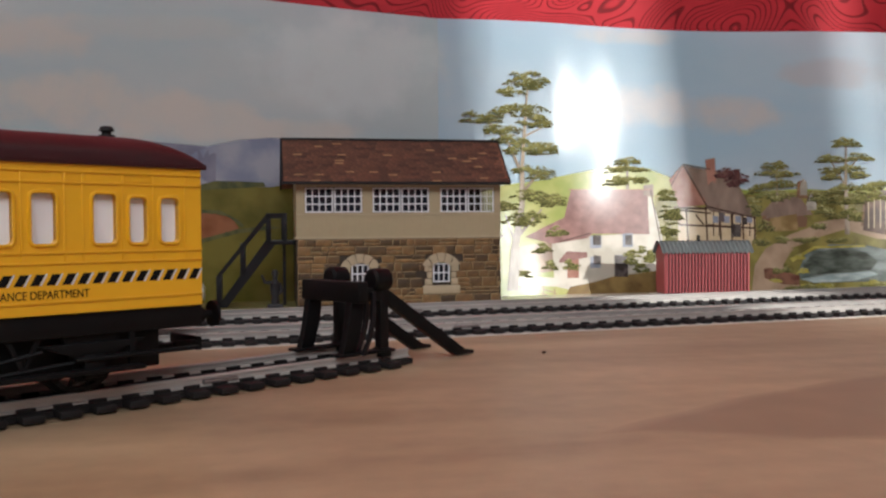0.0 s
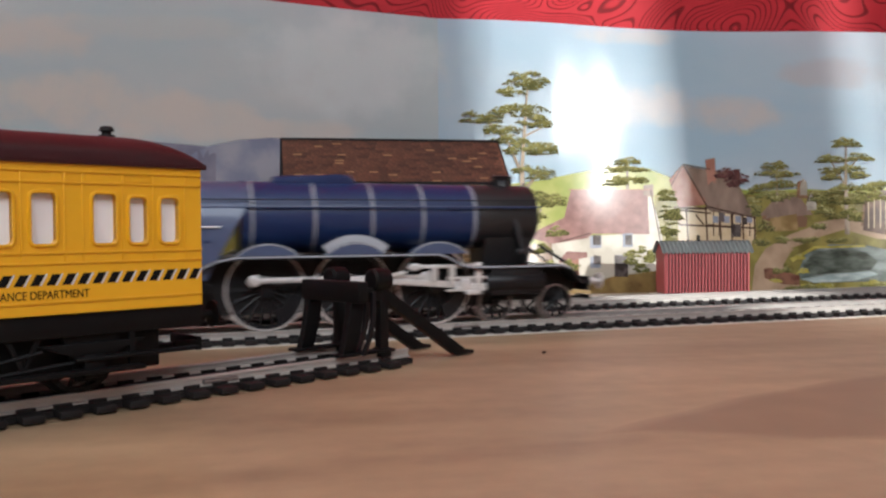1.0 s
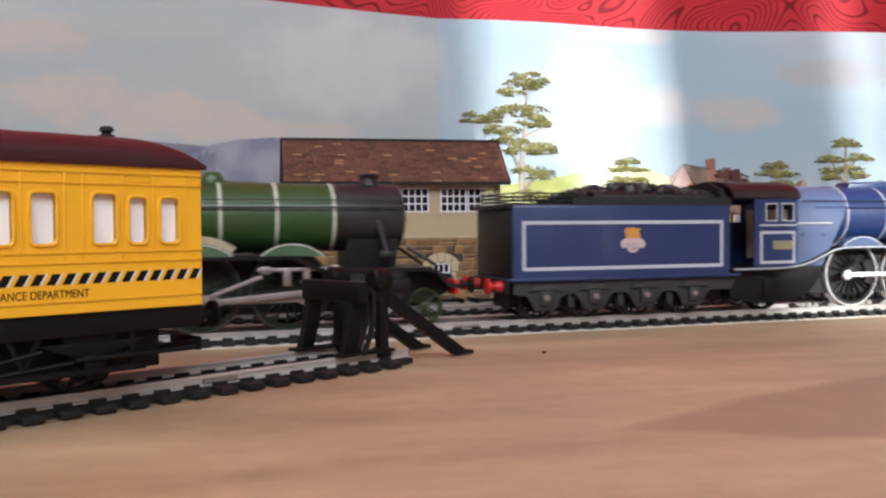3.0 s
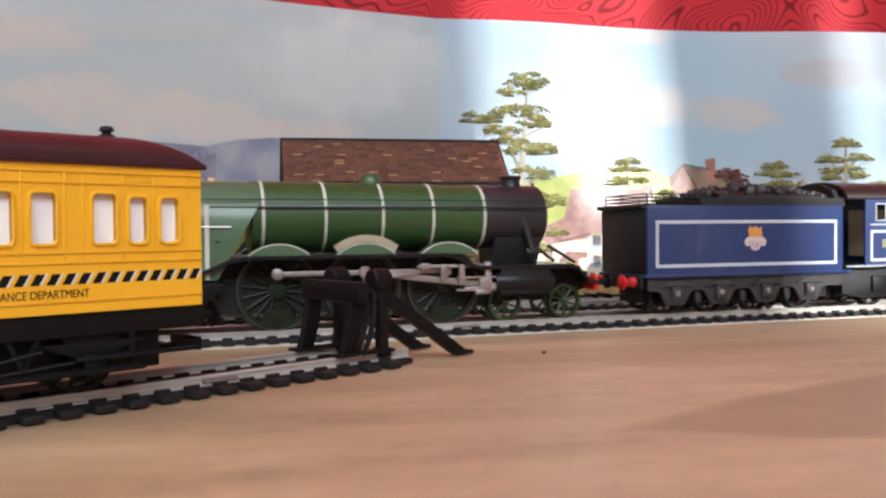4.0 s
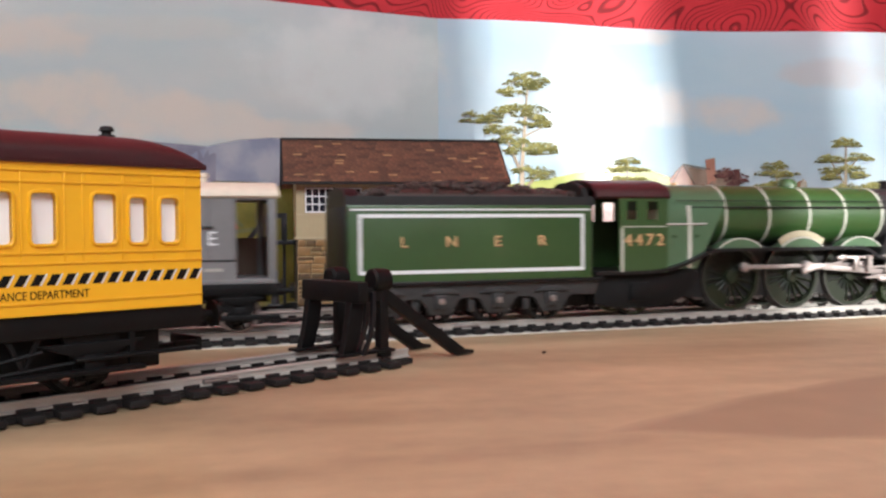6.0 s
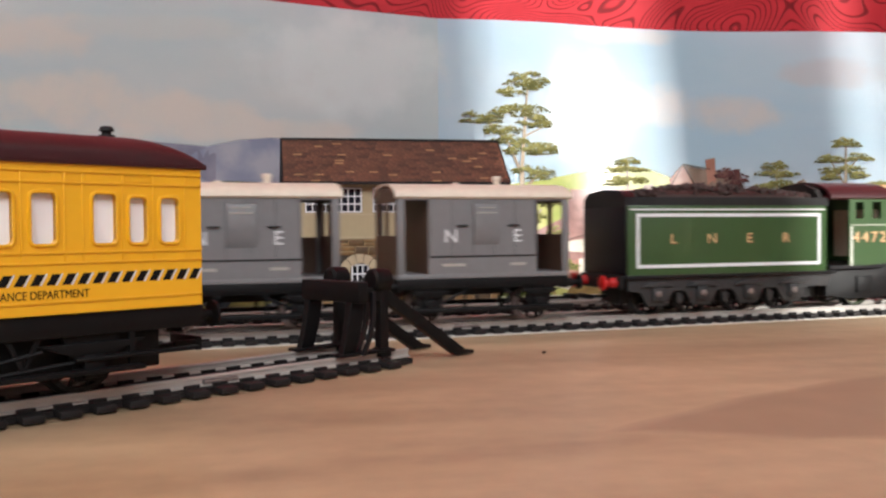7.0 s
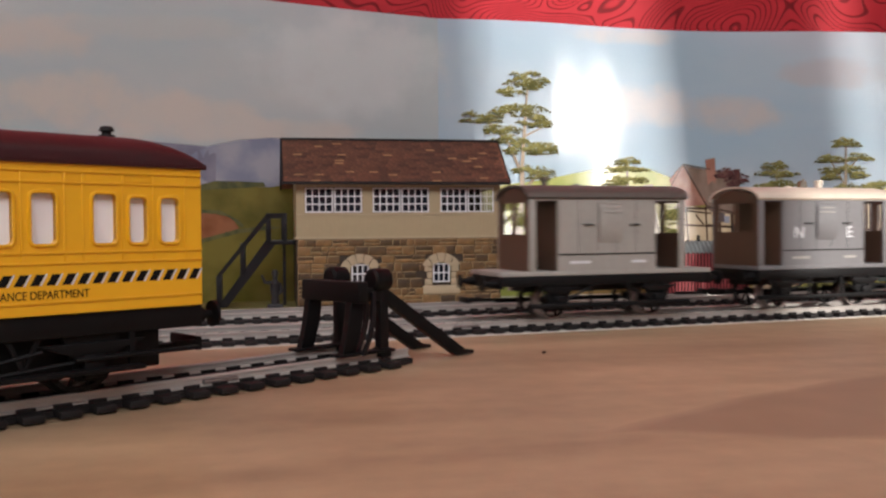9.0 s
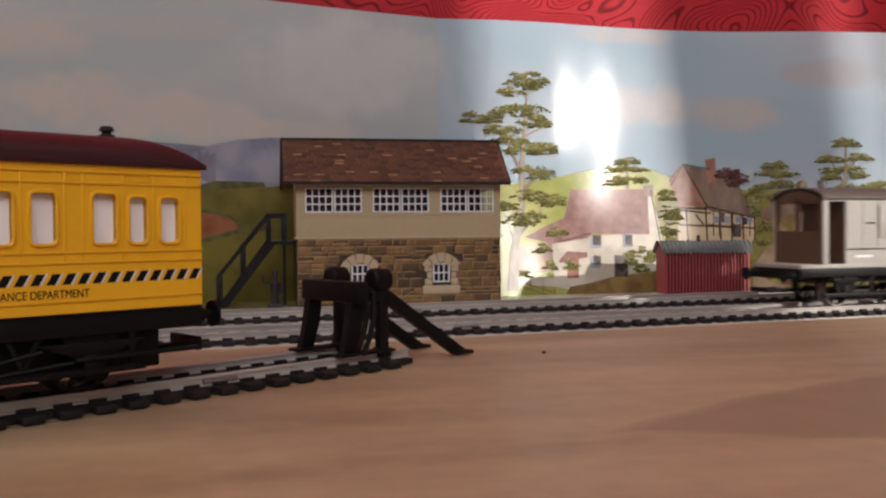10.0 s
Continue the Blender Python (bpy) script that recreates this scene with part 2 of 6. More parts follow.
def turned(bm, profile, axis, seg=32, centre=(0, 0, 0)):
    """A solid of revolution: profile of (distance along axis, radius); its ends are closed."""
    c = Vector(centre)
    def at(d, r, i):
        a = 2 * math.pi * i / seg
        u, v = r * math.cos(a), r * math.sin(a)
        return c + Vector({"x": (d, u, v), "y": (u, d, v), "z": (u, v, d)}[axis])
    rings = [[bm.verts.new(at(d, r, i)) for i in range(seg)] for d, r in profile]
    for a, b in zip(rings, rings[1:]):
        for i in range(seg):
            bm.faces.new((a[i], a[(i + 1) % seg], b[(i + 1) % seg], b[i]))
    bm.faces.new(rings[0][::-1])
    bm.faces.new(rings[-1])


def ring(bm, centre, axis, r0, r1, d0, d1, seg=36, a0=0.0, a1=360.0):
    """A flat band round an axis between two radii, whole or from angle a0 to a1."""
    c = Vector(centre)
    full = abs(a1 - a0) >= 359.9
    n = seg if full else seg + 1
    def at(d, r, i):
        a = radians(a0 + (a1 - a0) * i / seg)
        u, v = r * math.cos(a), r * math.sin(a)
        return c + Vector({"x": (d, u, v), "y": (u, d, v), "z": (u, v, d)}[axis])
    q = [[bm.verts.new(at(d, r, i)) for i in range(n)] for d, r in ((d0, r0), (d0, r1), (d1, r1), (d1, r0))]
    for i in range(seg):
        j = (i + 1) % n
        for k in range(4):
            bm.faces.new((q[k][i], q[k][j], q[(k + 1) % 4][j], q[(k + 1) % 4][i]))
    if not full:
        bm.faces.new([q[k][0] for k in range(4)])
        bm.faces.new([q[k][-1] for k in (3, 2, 1, 0)])


def mesh_of(name, bm, mat):
    bmesh.ops.recalc_face_normals(bm, faces=bm.faces)
    bmesh.ops.scale(bm, vec=(MM, MM, MM), verts=bm.verts)
    me = bpy.data.meshes.new(name)
    bm.to_mesh(me)
    bm.free()
    me.materials.append(mat)
    for p in me.polygons:
        p.use_smooth = True
    me.set_sharp_from_angle(angle=radians(32))
    return me


def part(name, bm, mat, parent, label="", at=None):
    """Links a bmesh as one mesh object under a thing or a part."""
    ob = new(name, bm if isinstance(bm, bpy.types.Mesh) else mesh_of(name, bm, mat))
    ob.parent = parent
    if at is not None:
        ob.matrix_basis = at
    return tagged(ob, label)


def thing(name, m, label, category, group="", kind=""):
    ob = new(name)
    ob.empty_display_size = 0.01
    ob.matrix_basis = m
    return tagged(ob, label, category, group, kind)


def solid(name, bm, mat, m=None, label="", category="", group="", kind=""):
    ob = new(name, mesh_of(name, bm, mat))
    if m is not None:
        ob.matrix_basis = m
    return tagged(ob, label, category, group, kind)


def lettering(text, size, mat, name, parent, m, label="", depth=0.12, width=1.0):
    """Raised letters with the built-in font; m is their pose in the parent, in metres; the text is centred and stands on its baseline."""
    cu = bpy.data.curves.new(name, "FONT")
    cu.body, cu.size, cu.extrude, cu.align_x = text, size * MM / 0.7, depth * MM / 2, "CENTER"
    tmp = bpy.data.objects.new(name, cu)
    me = bpy.data.meshes.new_from_object(tmp)
    me.name = name
    bpy.data.objects.remove(tmp)
    me.transform(Matrix.Diagonal((width, 1, 1, 1)))
    me.materials.clear()
    me.materials.append(mat)
    ob = new(name, me)
    ob.parent, ob.matrix_basis = parent, m
    return tagged(ob, label)


def side_text(x, y, z):
    """The pose of lettering on a vehicle's near side."""
    return pose(x * MM, y * MM, z * MM, 90, 0, 0)


# ---------------------------------------------------------------- plan
MAIN = 18.58          # heading of the two main tracks, degrees
MAIN_P = 306.57       # their near centre line's distance from the camera
SIDE = 44.77          # heading of the siding
SIDE_P = 192.84
RAIL_TOP = 4.4


def on_line(heading, p, s, off=0.0, z=0.0):
    """The pose at s along a line of that heading, off to its far side."""
    a = radians(heading)
    return pose((-math.sin(a) * (p + off) + math.cos(a) * s) * MM, (math.cos(a) * (p + off) + math.sin(a) * s) * MM, z * MM, 0, 0, heading)


# ---------------------------------------------------------------- room
# side and front walls, floor and ceiling are unseen, added to bound the light
def room():
    wall_back = bmesh.new()
    block(wall_back, -1700, 2700, 500, 620, -750, 2050)
    solid("wall_back", wall_back, WALLPAPER, ROOM, "red embossed wallpaper wall behind the layout", "wall", kind="structure")
    left = bmesh.new()
    block(left, -1820, -1700, -1720, 620, -750, 2050)
    solid("wall_left", left, WALL_WHITE, ROOM, "plain pale painted wall", "wall", kind="structure")
    right = bmesh.new()
    block(right, 2700, 2820, -1720, 620, -750, 2050)
    solid("wall_right", right, WALL_WHITE, ROOM, "plain pale painted wall", "wall", kind="structure")
    front = bmesh.new()
    y0, y1 = -1720, -1600
    x = -1700
    for a, b, c, d in (DAY_WINDOW, SUN_WINDOW):
        a, b, c, d = (v * 1000 for v in (a, b, c, d))
        block(front, x, a, y0, y1, -750, 2050)
        block(front, a, b, y0, y1, -750, c)
        block(front, a, b, y0, y1, d, 2050)
        x = b
    block(front, x, 2700, y0, y1, -750, 2050)
    solid("wall_front", front, WALL_WHITE, ROOM, "unseen pale wall added with two openings that shape the light", "wall", kind="structure")
    # unseen post placed only to keep the sun off part of the backdrop
    bar = bmesh.new()
    block(bar, 1450, 1538, -1640, -1602, SUN_WINDOW[2] * 1000 + 0.5, SUN_WINDOW[3] * 1000 - 0.5, 2)
    solid("unseen_sun_post", bar, WOOD, ROOM, "unseen post added to split the sun's slice on the backdrop", "window bar", kind="structure")
    fl = bmesh.new()
    block(fl, -1820, 2820, -1720, 620, -850, -750)
    solid("floor", fl, CARPET, ROOM, "plain brown carpet floor", "floor", kind="structure")
    ce = bmesh.new()
    block(ce, -1820, 2820, -1720, 620, 2050, 2150)
    solid("ceiling", ce, WALL_WHITE, ROOM, "plain white ceiling", "ceiling", kind="structure")


room()


def baseboard():
    t = thing("layout_table", ROOM, "brown hardboard layout baseboard on a table frame", "table")
    b = bmesh.new()
    block(b, -1100, 1200, -420, 499, -9, 0, 0.8)
    part("board_top", b, BOARD, t)
    f = bmesh.new()
    block(f, -1090, 1190, -410, -390, -70, -9.2)
    part("front_rail", f, WOOD, t)
    for x in (-1050, 1110):
        for y in (-380, 420):
            g = bmesh.new()
            block(g, x, x + 40, y, y + 40, -749.5, -9.2)
            part("leg", g, WOOD, t)
    # pale sheet under and beyond the main tracks
    s = bmesh.new()
    a = radians(MAIN)
    def pt(x, y):
        return (-math.sin(a) * (MAIN_P + y) + math.cos(a) * x, math.cos(a) * (MAIN_P + y) + math.sin(a) * x)
    near = [pt(x, -15.6) for x in range(-500, 901, 100)]
    far = [(700, 575), (300, 537), (150, 519), (95, 508), (40, 496), (24, 494), (20, 450), (-76, 427), (-112, 414), (-350, 334), (-560, 260), pt(-500, 40)]
    prism(s, near + far, "z", 0.05, 0.35)
    solid("trackbed_sheet", s, TRACKBED, None, "pale grey sheet under the main railway tracks", "sheet")


baseboard()


# added strip that carries the field's colour down to the track in view
def grass_mat():
    b = bmesh.new()
    prism(b, [(19, 450.5), (24, 492), (-12, 484), (-112, 468), (-420, 424), (-420, 310), (-350, 334.5), (-112, 414.5), (-76, 427.5)], "z", 0.05, 0.3)
    solid("grass_mat", b, GRASS, None, "flat olive green strip filled in below the printed field", "mat", kind="stuff")


grass_mat()


def patch(name, outline, label, mat, rise):
    """A darker mark on the board."""
    b = bmesh.new()
    prism(b, outline, "z", 0.02, rise)
    solid(name, b, mat, None, label, "stain", kind="stuff")


def dark_patch_outline(inset):
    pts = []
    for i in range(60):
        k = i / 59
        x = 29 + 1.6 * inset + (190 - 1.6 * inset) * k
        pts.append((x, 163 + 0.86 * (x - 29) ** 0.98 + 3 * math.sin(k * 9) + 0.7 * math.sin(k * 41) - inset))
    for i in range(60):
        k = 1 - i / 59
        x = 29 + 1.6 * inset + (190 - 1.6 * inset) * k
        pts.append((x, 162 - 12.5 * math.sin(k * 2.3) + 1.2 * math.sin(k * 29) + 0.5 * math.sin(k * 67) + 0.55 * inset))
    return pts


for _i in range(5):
    patch("board_dark_patch", dark_patch_outline(_i * 1.1), "darker soft-edged patch on the brown board", PATCH_TONES[_i], 0.05 + 0.012 * _i)


# ---------------------------------------------------------------- track
def sleeper_mesh(length=30.0, width=4.0, name="sleeper"):
    b = bmesh.new()
    block(b, -width / 2, width / 2, -length / 2, length / 2, 0.36, 2.0, 0.35)
    for y in (-8.9, 8.9):
        for d in (-1, 1):
            block(b, -width / 2 + 0.4, width / 2 - 0.4, y + d * 1.5 - 0.5, y + d * 1.5 + 0.5, 2.0, 2.75)
    return mesh_of(name, b, SLEEPER)


def rail_mesh(x0, x1, y):
    b = bmesh.new()
    prof = [(-1.15, 2.0), (1.15, 2.0), (1.15, 2.35), (0.3, 2.6), (0.3, 3.6), (0.62, 3.8), (0.62, 4.25), (0.4, 4.4), (-0.4, 4.4), (-0.62, 4.25), (-0.62, 3.8), (-0.3, 3.6), (-0.3, 2.6), (-1.15, 2.35)]
    prism(b, [(y + u, v) for u, v in prof], "x", x0, x1)
    return b


def track(m, x0, x1, pitch, label, first=0.0, width=4.0):
    t = thing("railway_track", m, label, "track")
    for y in (-8.87, 8.87):
        part("rail", rail_mesh(x0, x1, y), NICKEL, t, "nickel silver rail")
        # web strip; its black also stands in for shade under the rail
        j = bmesh.new()
        block(j, x0, x1, y - 2.3, y + 2.3, 0.36, 1.75)
        part("web", j, SLEEPER, t, "black moulded web and shade under the rail")
    me = sleeper_mesh(width=width)
    n = int((x1 - x0) / pitch)
    for i in range(n):
        part("sleeper", me, None, t, at=pose((x0 + first + i * pitch) * MM, 0, 0))
    for y in (-1,):
        j = bmesh.new()
        block(j, 104, 113, y * 8.87 - 1.3, y * 8.87 + 1.3, 2.4, 3.5, 0.2)
        part("rail_joiner", j, DULL_STEEL, t)
    return t


track(on_line(MAIN, MAIN_P, 0), -330, 620, 7.21, "black-sleepered main railway track carrying the train", 2.0)
track(on_line(MAIN, MAIN_P + 68, 0), -330, 620, 7.21, "empty second main railway track behind", 5.0)
track(on_line(SIDE, SIDE_P, 0), -76, 168, 7.21, "short siding track ending at a buffer stop", 3.6, 4.4)


# ---------------------------------------------------------------- printed backdrop
def backdrop_heading(x):
    """The sheets' heading in degrees: flat at first, a shallow bulge, then flattening again."""
    spots = ((-700, 8.3), (-20, 8.3), (10, 11.0), (110, 10.8), (150, 9.0), (190, 3.5), (800, 3.5))
    for (a, u), (b, v) in zip(spots, spots[1:]):
        if x <= b:
            k = (x - a) / (b - a)
            return u + (v - u) * k * k * (3 - 2 * k)
    return 7.0


_run = [(-600.0, 0.0)]
while _run[-1][0] < 700:
    _x, _y = _run[-1]
    _run.append((_x + 1, _y + math.tan(radians(backdrop_heading(_x)))))
_fix = 470 - next(y for x, y in _run if x >= -112)


def backdrop_y(x, z):
    """The paper's surface: slow bend, upright buckles, lean and foot curl, shaped to place the sun's glare in the
    camera's view.
    """
    i = min(len(_run) - 2, max(0, int(x + 600)))
    (xa, ya), (xb, yb) = _run[i], _run[i + 1]
    y = ya + (yb - ya) * (x - xa) + _fix
    u = x - 78
    k = min(1.0, max(0.0, (z - 25) / 60))
    k = k * k * (3 - 2 * k)
    y += 2.0 * k * (math.erf(u / 22) + 1) + 2.4 * (1 - k) * math.erf((x - 38) / 21) + 0.06 * math.erf((x - 141) / 6) + 0.06 * math.erf((x - 236) / 6) + 0.05 * math.sin(x / 7.5 + 0.006 * z)
    y += 0.00012 * (max(z, 60) - 100) ** 2 * math.exp(-((x - 80) / 28) ** 2)
    return y + 0.086 * z - (0.00062 * (70 - z) ** 2 if z < 70 else 0.0)


def paper(name, color, color2=None, scale=60, low=0.4, high=0.6, stretch=(1, 1, 1), detail=5, third=None):
    """Ink on satin paper: two or three printed colours that run into one another."""
    m = bpy.data.materials.new(name)
    m.use_nodes = True
    n, ln = m.node_tree.nodes, m.node_tree.links
    b = n["Principled BSDF"]
    b.inputs["Roughness"].default_value = 0.155
    b.inputs["Specular IOR Level"].default_value = 0.15
    tc = n.new("ShaderNodeTexCoord")
    mp = n.new("ShaderNodeMapping")
    mp.inputs["Scale"].default_value = stretch
    ln.new(tc.outputs["Object"], mp.inputs["Vector"])
    no = n.new("ShaderNodeTexNoise")
    no.inputs["Scale"].default_value, no.inputs["Detail"].default_value = scale, detail
    ln.new(mp.outputs[0], no.inputs["Vector"])
    r = n.new("ShaderNodeValToRGB")
    r.color_ramp.elements[0].position, r.color_ramp.elements[0].color = low, (*color, 1)
    r.color_ramp.elements[1].position, r.color_ramp.elements[1].color = high, (*(color2 or color), 1)
    if third:
        e = r.color_ramp.elements.new(min(0.98, high + (high - low)))
        e.color = (*third, 1)
    ln.new(no.outputs["Fac"], r.inputs["Fac"])
    ln.new(r.outputs[0], b.inputs["Base Color"])
    return m


def sky_paper():
    """Printed sky: grey blue, paler and warmer low down, with soft pink and cream clouds and some tinted-in sheen."""
    m = paper("printed_sky", (0.56, 0.66, 0.69), (0.73, 0.73, 0.71), 7, 0.38, 0.68, (0.8, 0.8, 1.9), 6)
    n, ln = m.node_tree.nodes, m.node_tree.links
    b = n["Principled BSDF"]
    col = b.inputs["Base Color"].links[0].from_socket
    tc = next(k for k in n if k.type == "TEX_COORD")
    sep = n.new("ShaderNodeSeparateXYZ")
    ln.new(tc.outputs["Object"], sep.inputs[0])
    gx = n.new("ShaderNodeMapRange")
    gx.inputs["From Min"].default_value, gx.inputs["From Max"].default_value = -0.0021, -0.0019
    ln.new(sep.outputs["X"], gx.inputs["Value"])
    # right sheet: bluer print, its tint also raised for window sheen
    m2 = n.new("ShaderNodeMix")
    m2.data_type, m2.blend_type = "RGBA", "MULTIPLY"
    m2.inputs[7].default_value = (0.95, 1.08, 1.2, 1)
    ln.new(gx.outputs[0], m2.inputs["Factor"])
    ln.new(col, m2.inputs[6])
    col = m2.outputs[2]
    wob = n.new("ShaderNodeTexNoise")
    wob.inputs["Scale"].default_value, wob.inputs["Detail"].default_value = 45, 6
    ln.new(tc.outputs["Object"], wob.inputs["Vector"])
    for cx, cz, w, h, tint in CLOUDS:
        terms = []
        for sock, c, r in ((sep.outputs["X"], cx, w), (sep.outputs["Z"], cz, h)):
            a = n.new("ShaderNodeMath")
            a.operation = "SUBTRACT"
            ln.new(sock, a.inputs[0])
            a.inputs[1].default_value = c * MM
            d = n.new("ShaderNodeMath")
            d.operation = "DIVIDE"
            ln.new(a.outputs[0], d.inputs[0])
            d.inputs[1].default_value = r * MM
            p = n.new("ShaderNodeMath")
            p.operation = "MULTIPLY"
            ln.new(d.outputs[0], p.inputs[0])
            ln.new(d.outputs[0], p.inputs[1])
            terms.append(p)
        q = n.new("ShaderNodeMath")
        q.operation = "ADD"
        ln.new(terms[0].outputs[0], q.inputs[0])
        ln.new(terms[1].outputs[0], q.inputs[1])
        k = n.new("ShaderNodeMath")
        k.operation = "MULTIPLY_ADD"
        ln.new(wob.outputs["Fac"], k.inputs[0])
        k.inputs[1].default_value = 2.6
        ln.new(q.outputs[0], k.inputs[2])
        f = n.new("ShaderNodeMapRange")
        f.interpolation_type = "SMOOTHSTEP"
        f.inputs["From Min"].default_value, f.inputs["From Max"].default_value = 2.7, 1.3
        ln.new(k.outputs[0], f.inputs["Value"])
        mx = n.new("ShaderNodeMix")
        mx.data_type = "RGBA"
        mx.inputs[7].default_value = (*tint, 1)
        ln.new(f.outputs[0], mx.inputs["Factor"])
        ln.new(col, mx.inputs[6])
        col = mx.outputs[2]
    ln.new(col, b.inputs["Base Color"])
    return m


# last entry: broad pale tint painted in for sheen on the left sheet
CLOUDS = ((118, 108, 30, 14, (0.78, 0.79, 0.80)), (172, 104, 30, 12, (0.76, 0.74, 0.73)), (108, 150, 34, 6, (0.72, 0.75, 0.77)), (236, 130, 34, 10, (0.66, 0.68, 0.72)),
          (-196, 106, 46, 15, (0.78, 0.73, 0.67)), (-146, 98, 52, 13, (0.79, 0.73, 0.67)), (-92, 91, 50, 8, (0.78, 0.73, 0.68)), (-214, 141, 34, 12, (0.76, 0.71, 0.66)), (-150, 146, 50, 7, (0.66, 0.69, 0.68)), (-50, 128, 58, 30, (0.76, 0.80, 0.80)))
SKY = sky_paper()
P_HILL_FAR = paper("printed_far_hill", (0.135, 0.135, 0.18), (0.189, 0.18, 0.225), 50)
P_HILL = paper("printed_purple_hill", (0.171, 0.18, 0.243), (0.261, 0.261, 0.297), 45)
P_FIELD = paper("printed_olive_field", (0.085, 0.075, 0.015), (0.145, 0.120, 0.027), 40)
P_PLOUGH = paper("printed_red_field", (0.17, 0.062, 0.027), (0.23, 0.095, 0.046), 70)
P_HEDGE = paper("printed_hedge", (0.0562, 0.0625, 0.0312), (0.106, 0.1, 0.0375), 160)
P_MEADOW = paper("printed_meadow", (0.24, 0.27, 0.065), (0.36, 0.35, 0.12), 50)
P_LEAF_DARK = paper("printed_leaf_dark", (0.052, 0.052, 0.020), (0.11, 0.105, 0.038), 200)
P_LEAF = paper("printed_leaf", (0.135, 0.13, 0.044), (0.22, 0.21, 0.075), 200)
P_LEAF_PALE = paper("printed_leaf_pale", (0.30, 0.285, 0.115), (0.42, 0.40, 0.19), 200)
P_BARK = paper("printed_bark", (0.16, 0.12, 0.085), (0.33, 0.27, 0.20), 120, stretch=(1, 1, 0.3))
P_ROOF_RED = paper("printed_red_roof", (0.17, 0.085, 0.075), (0.28, 0.15, 0.13), 170, 0.3, 0.7)
P_ROOF_GREY = paper("printed_thatch", (0.14, 0.10, 0.075), (0.25, 0.18, 0.14), 150, 0.3, 0.7, (1, 1, 0.4))
P_WHITE = paper("printed_whitewash", (0.40, 0.36, 0.29), (0.56, 0.51, 0.43), 60)
P_CREAM = paper("printed_cream_wall", (0.469, 0.362, 0.215), (0.567, 0.45, 0.293), 80)
P_BRICK = paper("printed_brick", (0.27, 0.125, 0.09), (0.33, 0.165, 0.12), 150)
P_TIMBER = paper("printed_timber", (0.051, 0.0298, 0.0212), (0.085, 0.051, 0.034), 200)
P_WINDOW = paper("printed_window", (0.215, 0.235, 0.283), (0.293, 0.304, 0.343), 150)
P_MAROON_TREE = paper("printed_copper_tree", (0.09, 0.04, 0.038), (0.14, 0.07, 0.06), 160)
P_LANE = paper("printed_lane", (0.25, 0.175, 0.11), (0.40, 0.29, 0.195), 90, 0.3, 0.7)
P_POND = paper("printed_pond", (0.08, 0.10, 0.085), (0.22, 0.25, 0.235), 70, 0.35, 0.65, (1, 1, 3))
P_BANK = paper("printed_bank", (0.11, 0.095, 0.028), (0.27, 0.235, 0.07), 70, 0.35, 0.65)
P_DARK_WINDOW = paper("printed_dark_window", (0.045, 0.035, 0.03), (0.11, 0.09, 0.085), 200)
P_GARDEN = paper("printed_brown_garden", (0.13, 0.08, 0.032), (0.24, 0.16, 0.06), 110, 0.35, 0.65)
P_OCHRE = paper("printed_ochre_wall", (0.19, 0.125, 0.05), (0.30, 0.21, 0.10), 130)
P_STONE_PALE = paper("printed_pale_stone", (0.26, 0.235, 0.19), (0.42, 0.38, 0.31), 150)
P_BARN = paper("printed_brown_barn", (0.05, 0.027, 0.018), (0.115, 0.066, 0.042), 130)
P_POND_DARK = paper("printed_dark_water", (0.03, 0.036, 0.026), (0.12, 0.14, 0.115), 90, 0.35, 0.65, (1, 1, 3))
P_POND_BRIGHT = paper("printed_bright_water", (0.22, 0.28, 0.27), (0.42, 0.48, 0.46), 110, 0.35, 0.65, (1, 1, 4))
P_BRICK_DARK = paper("printed_dark_brick", (0.10, 0.045, 0.03), (0.20, 0.10, 0.065), 160)
P_BANK_GOLD = paper("printed_golden_bank", (0.26, 0.23, 0.045), (0.40, 0.35, 0.09), 120)
P_MAROON_DARK = paper("printed_copper_shade", (0.035, 0.016, 0.016), (0.07, 0.03, 0.03), 180)
P_SHADE = paper("printed_dim_village", (0.167, 0.0978, 0.0586), (0.265, 0.167, 0.0876), 90)


def sheet(name, x0, x1, front, label, top):
    b = bmesh.new()
    n, rows = int((x1 - x0) / 2.5), 32
    grid = []
    for i in range(n + 1):
        x = x0 + (x1 - x0) * i / n
        t = top(x)
        grid.append([b.verts.new((x, backdrop_y(x, t * j / rows) - front, 0.1 + (t - 0.1) * j / rows)) for j in range(rows + 1)])
    for i in range(n):
        for j in range(rows):
            b.faces.new((grid[i][j], grid[i + 1][j], grid[i + 1][j + 1], grid[i][j + 1]))
    bmesh.ops.solidify(b, geom=b.faces[:], thickness=0.2)
    ob = solid(name, b, SKY, None, label, "backdrop")
    return ob


def top_left(x):
    return 161.4 - 0.087 * (x + 75) + 0.6 * math.sin(x / 40)


def top_right(x):
    return 155.2 - 0.004 * x + 0.5 * math.sin(x / 30)


sky_left = sheet("scenic_backdrop", -420, -2.0, 0.5, "printed paper backdrop of clouds, purple hills and fields", top_left)
sky_right = sheet("scenic_backdrop", -12.0, 420, 0.0, "glossy printed paper backdrop of a village, trees and blue sky", top_right)


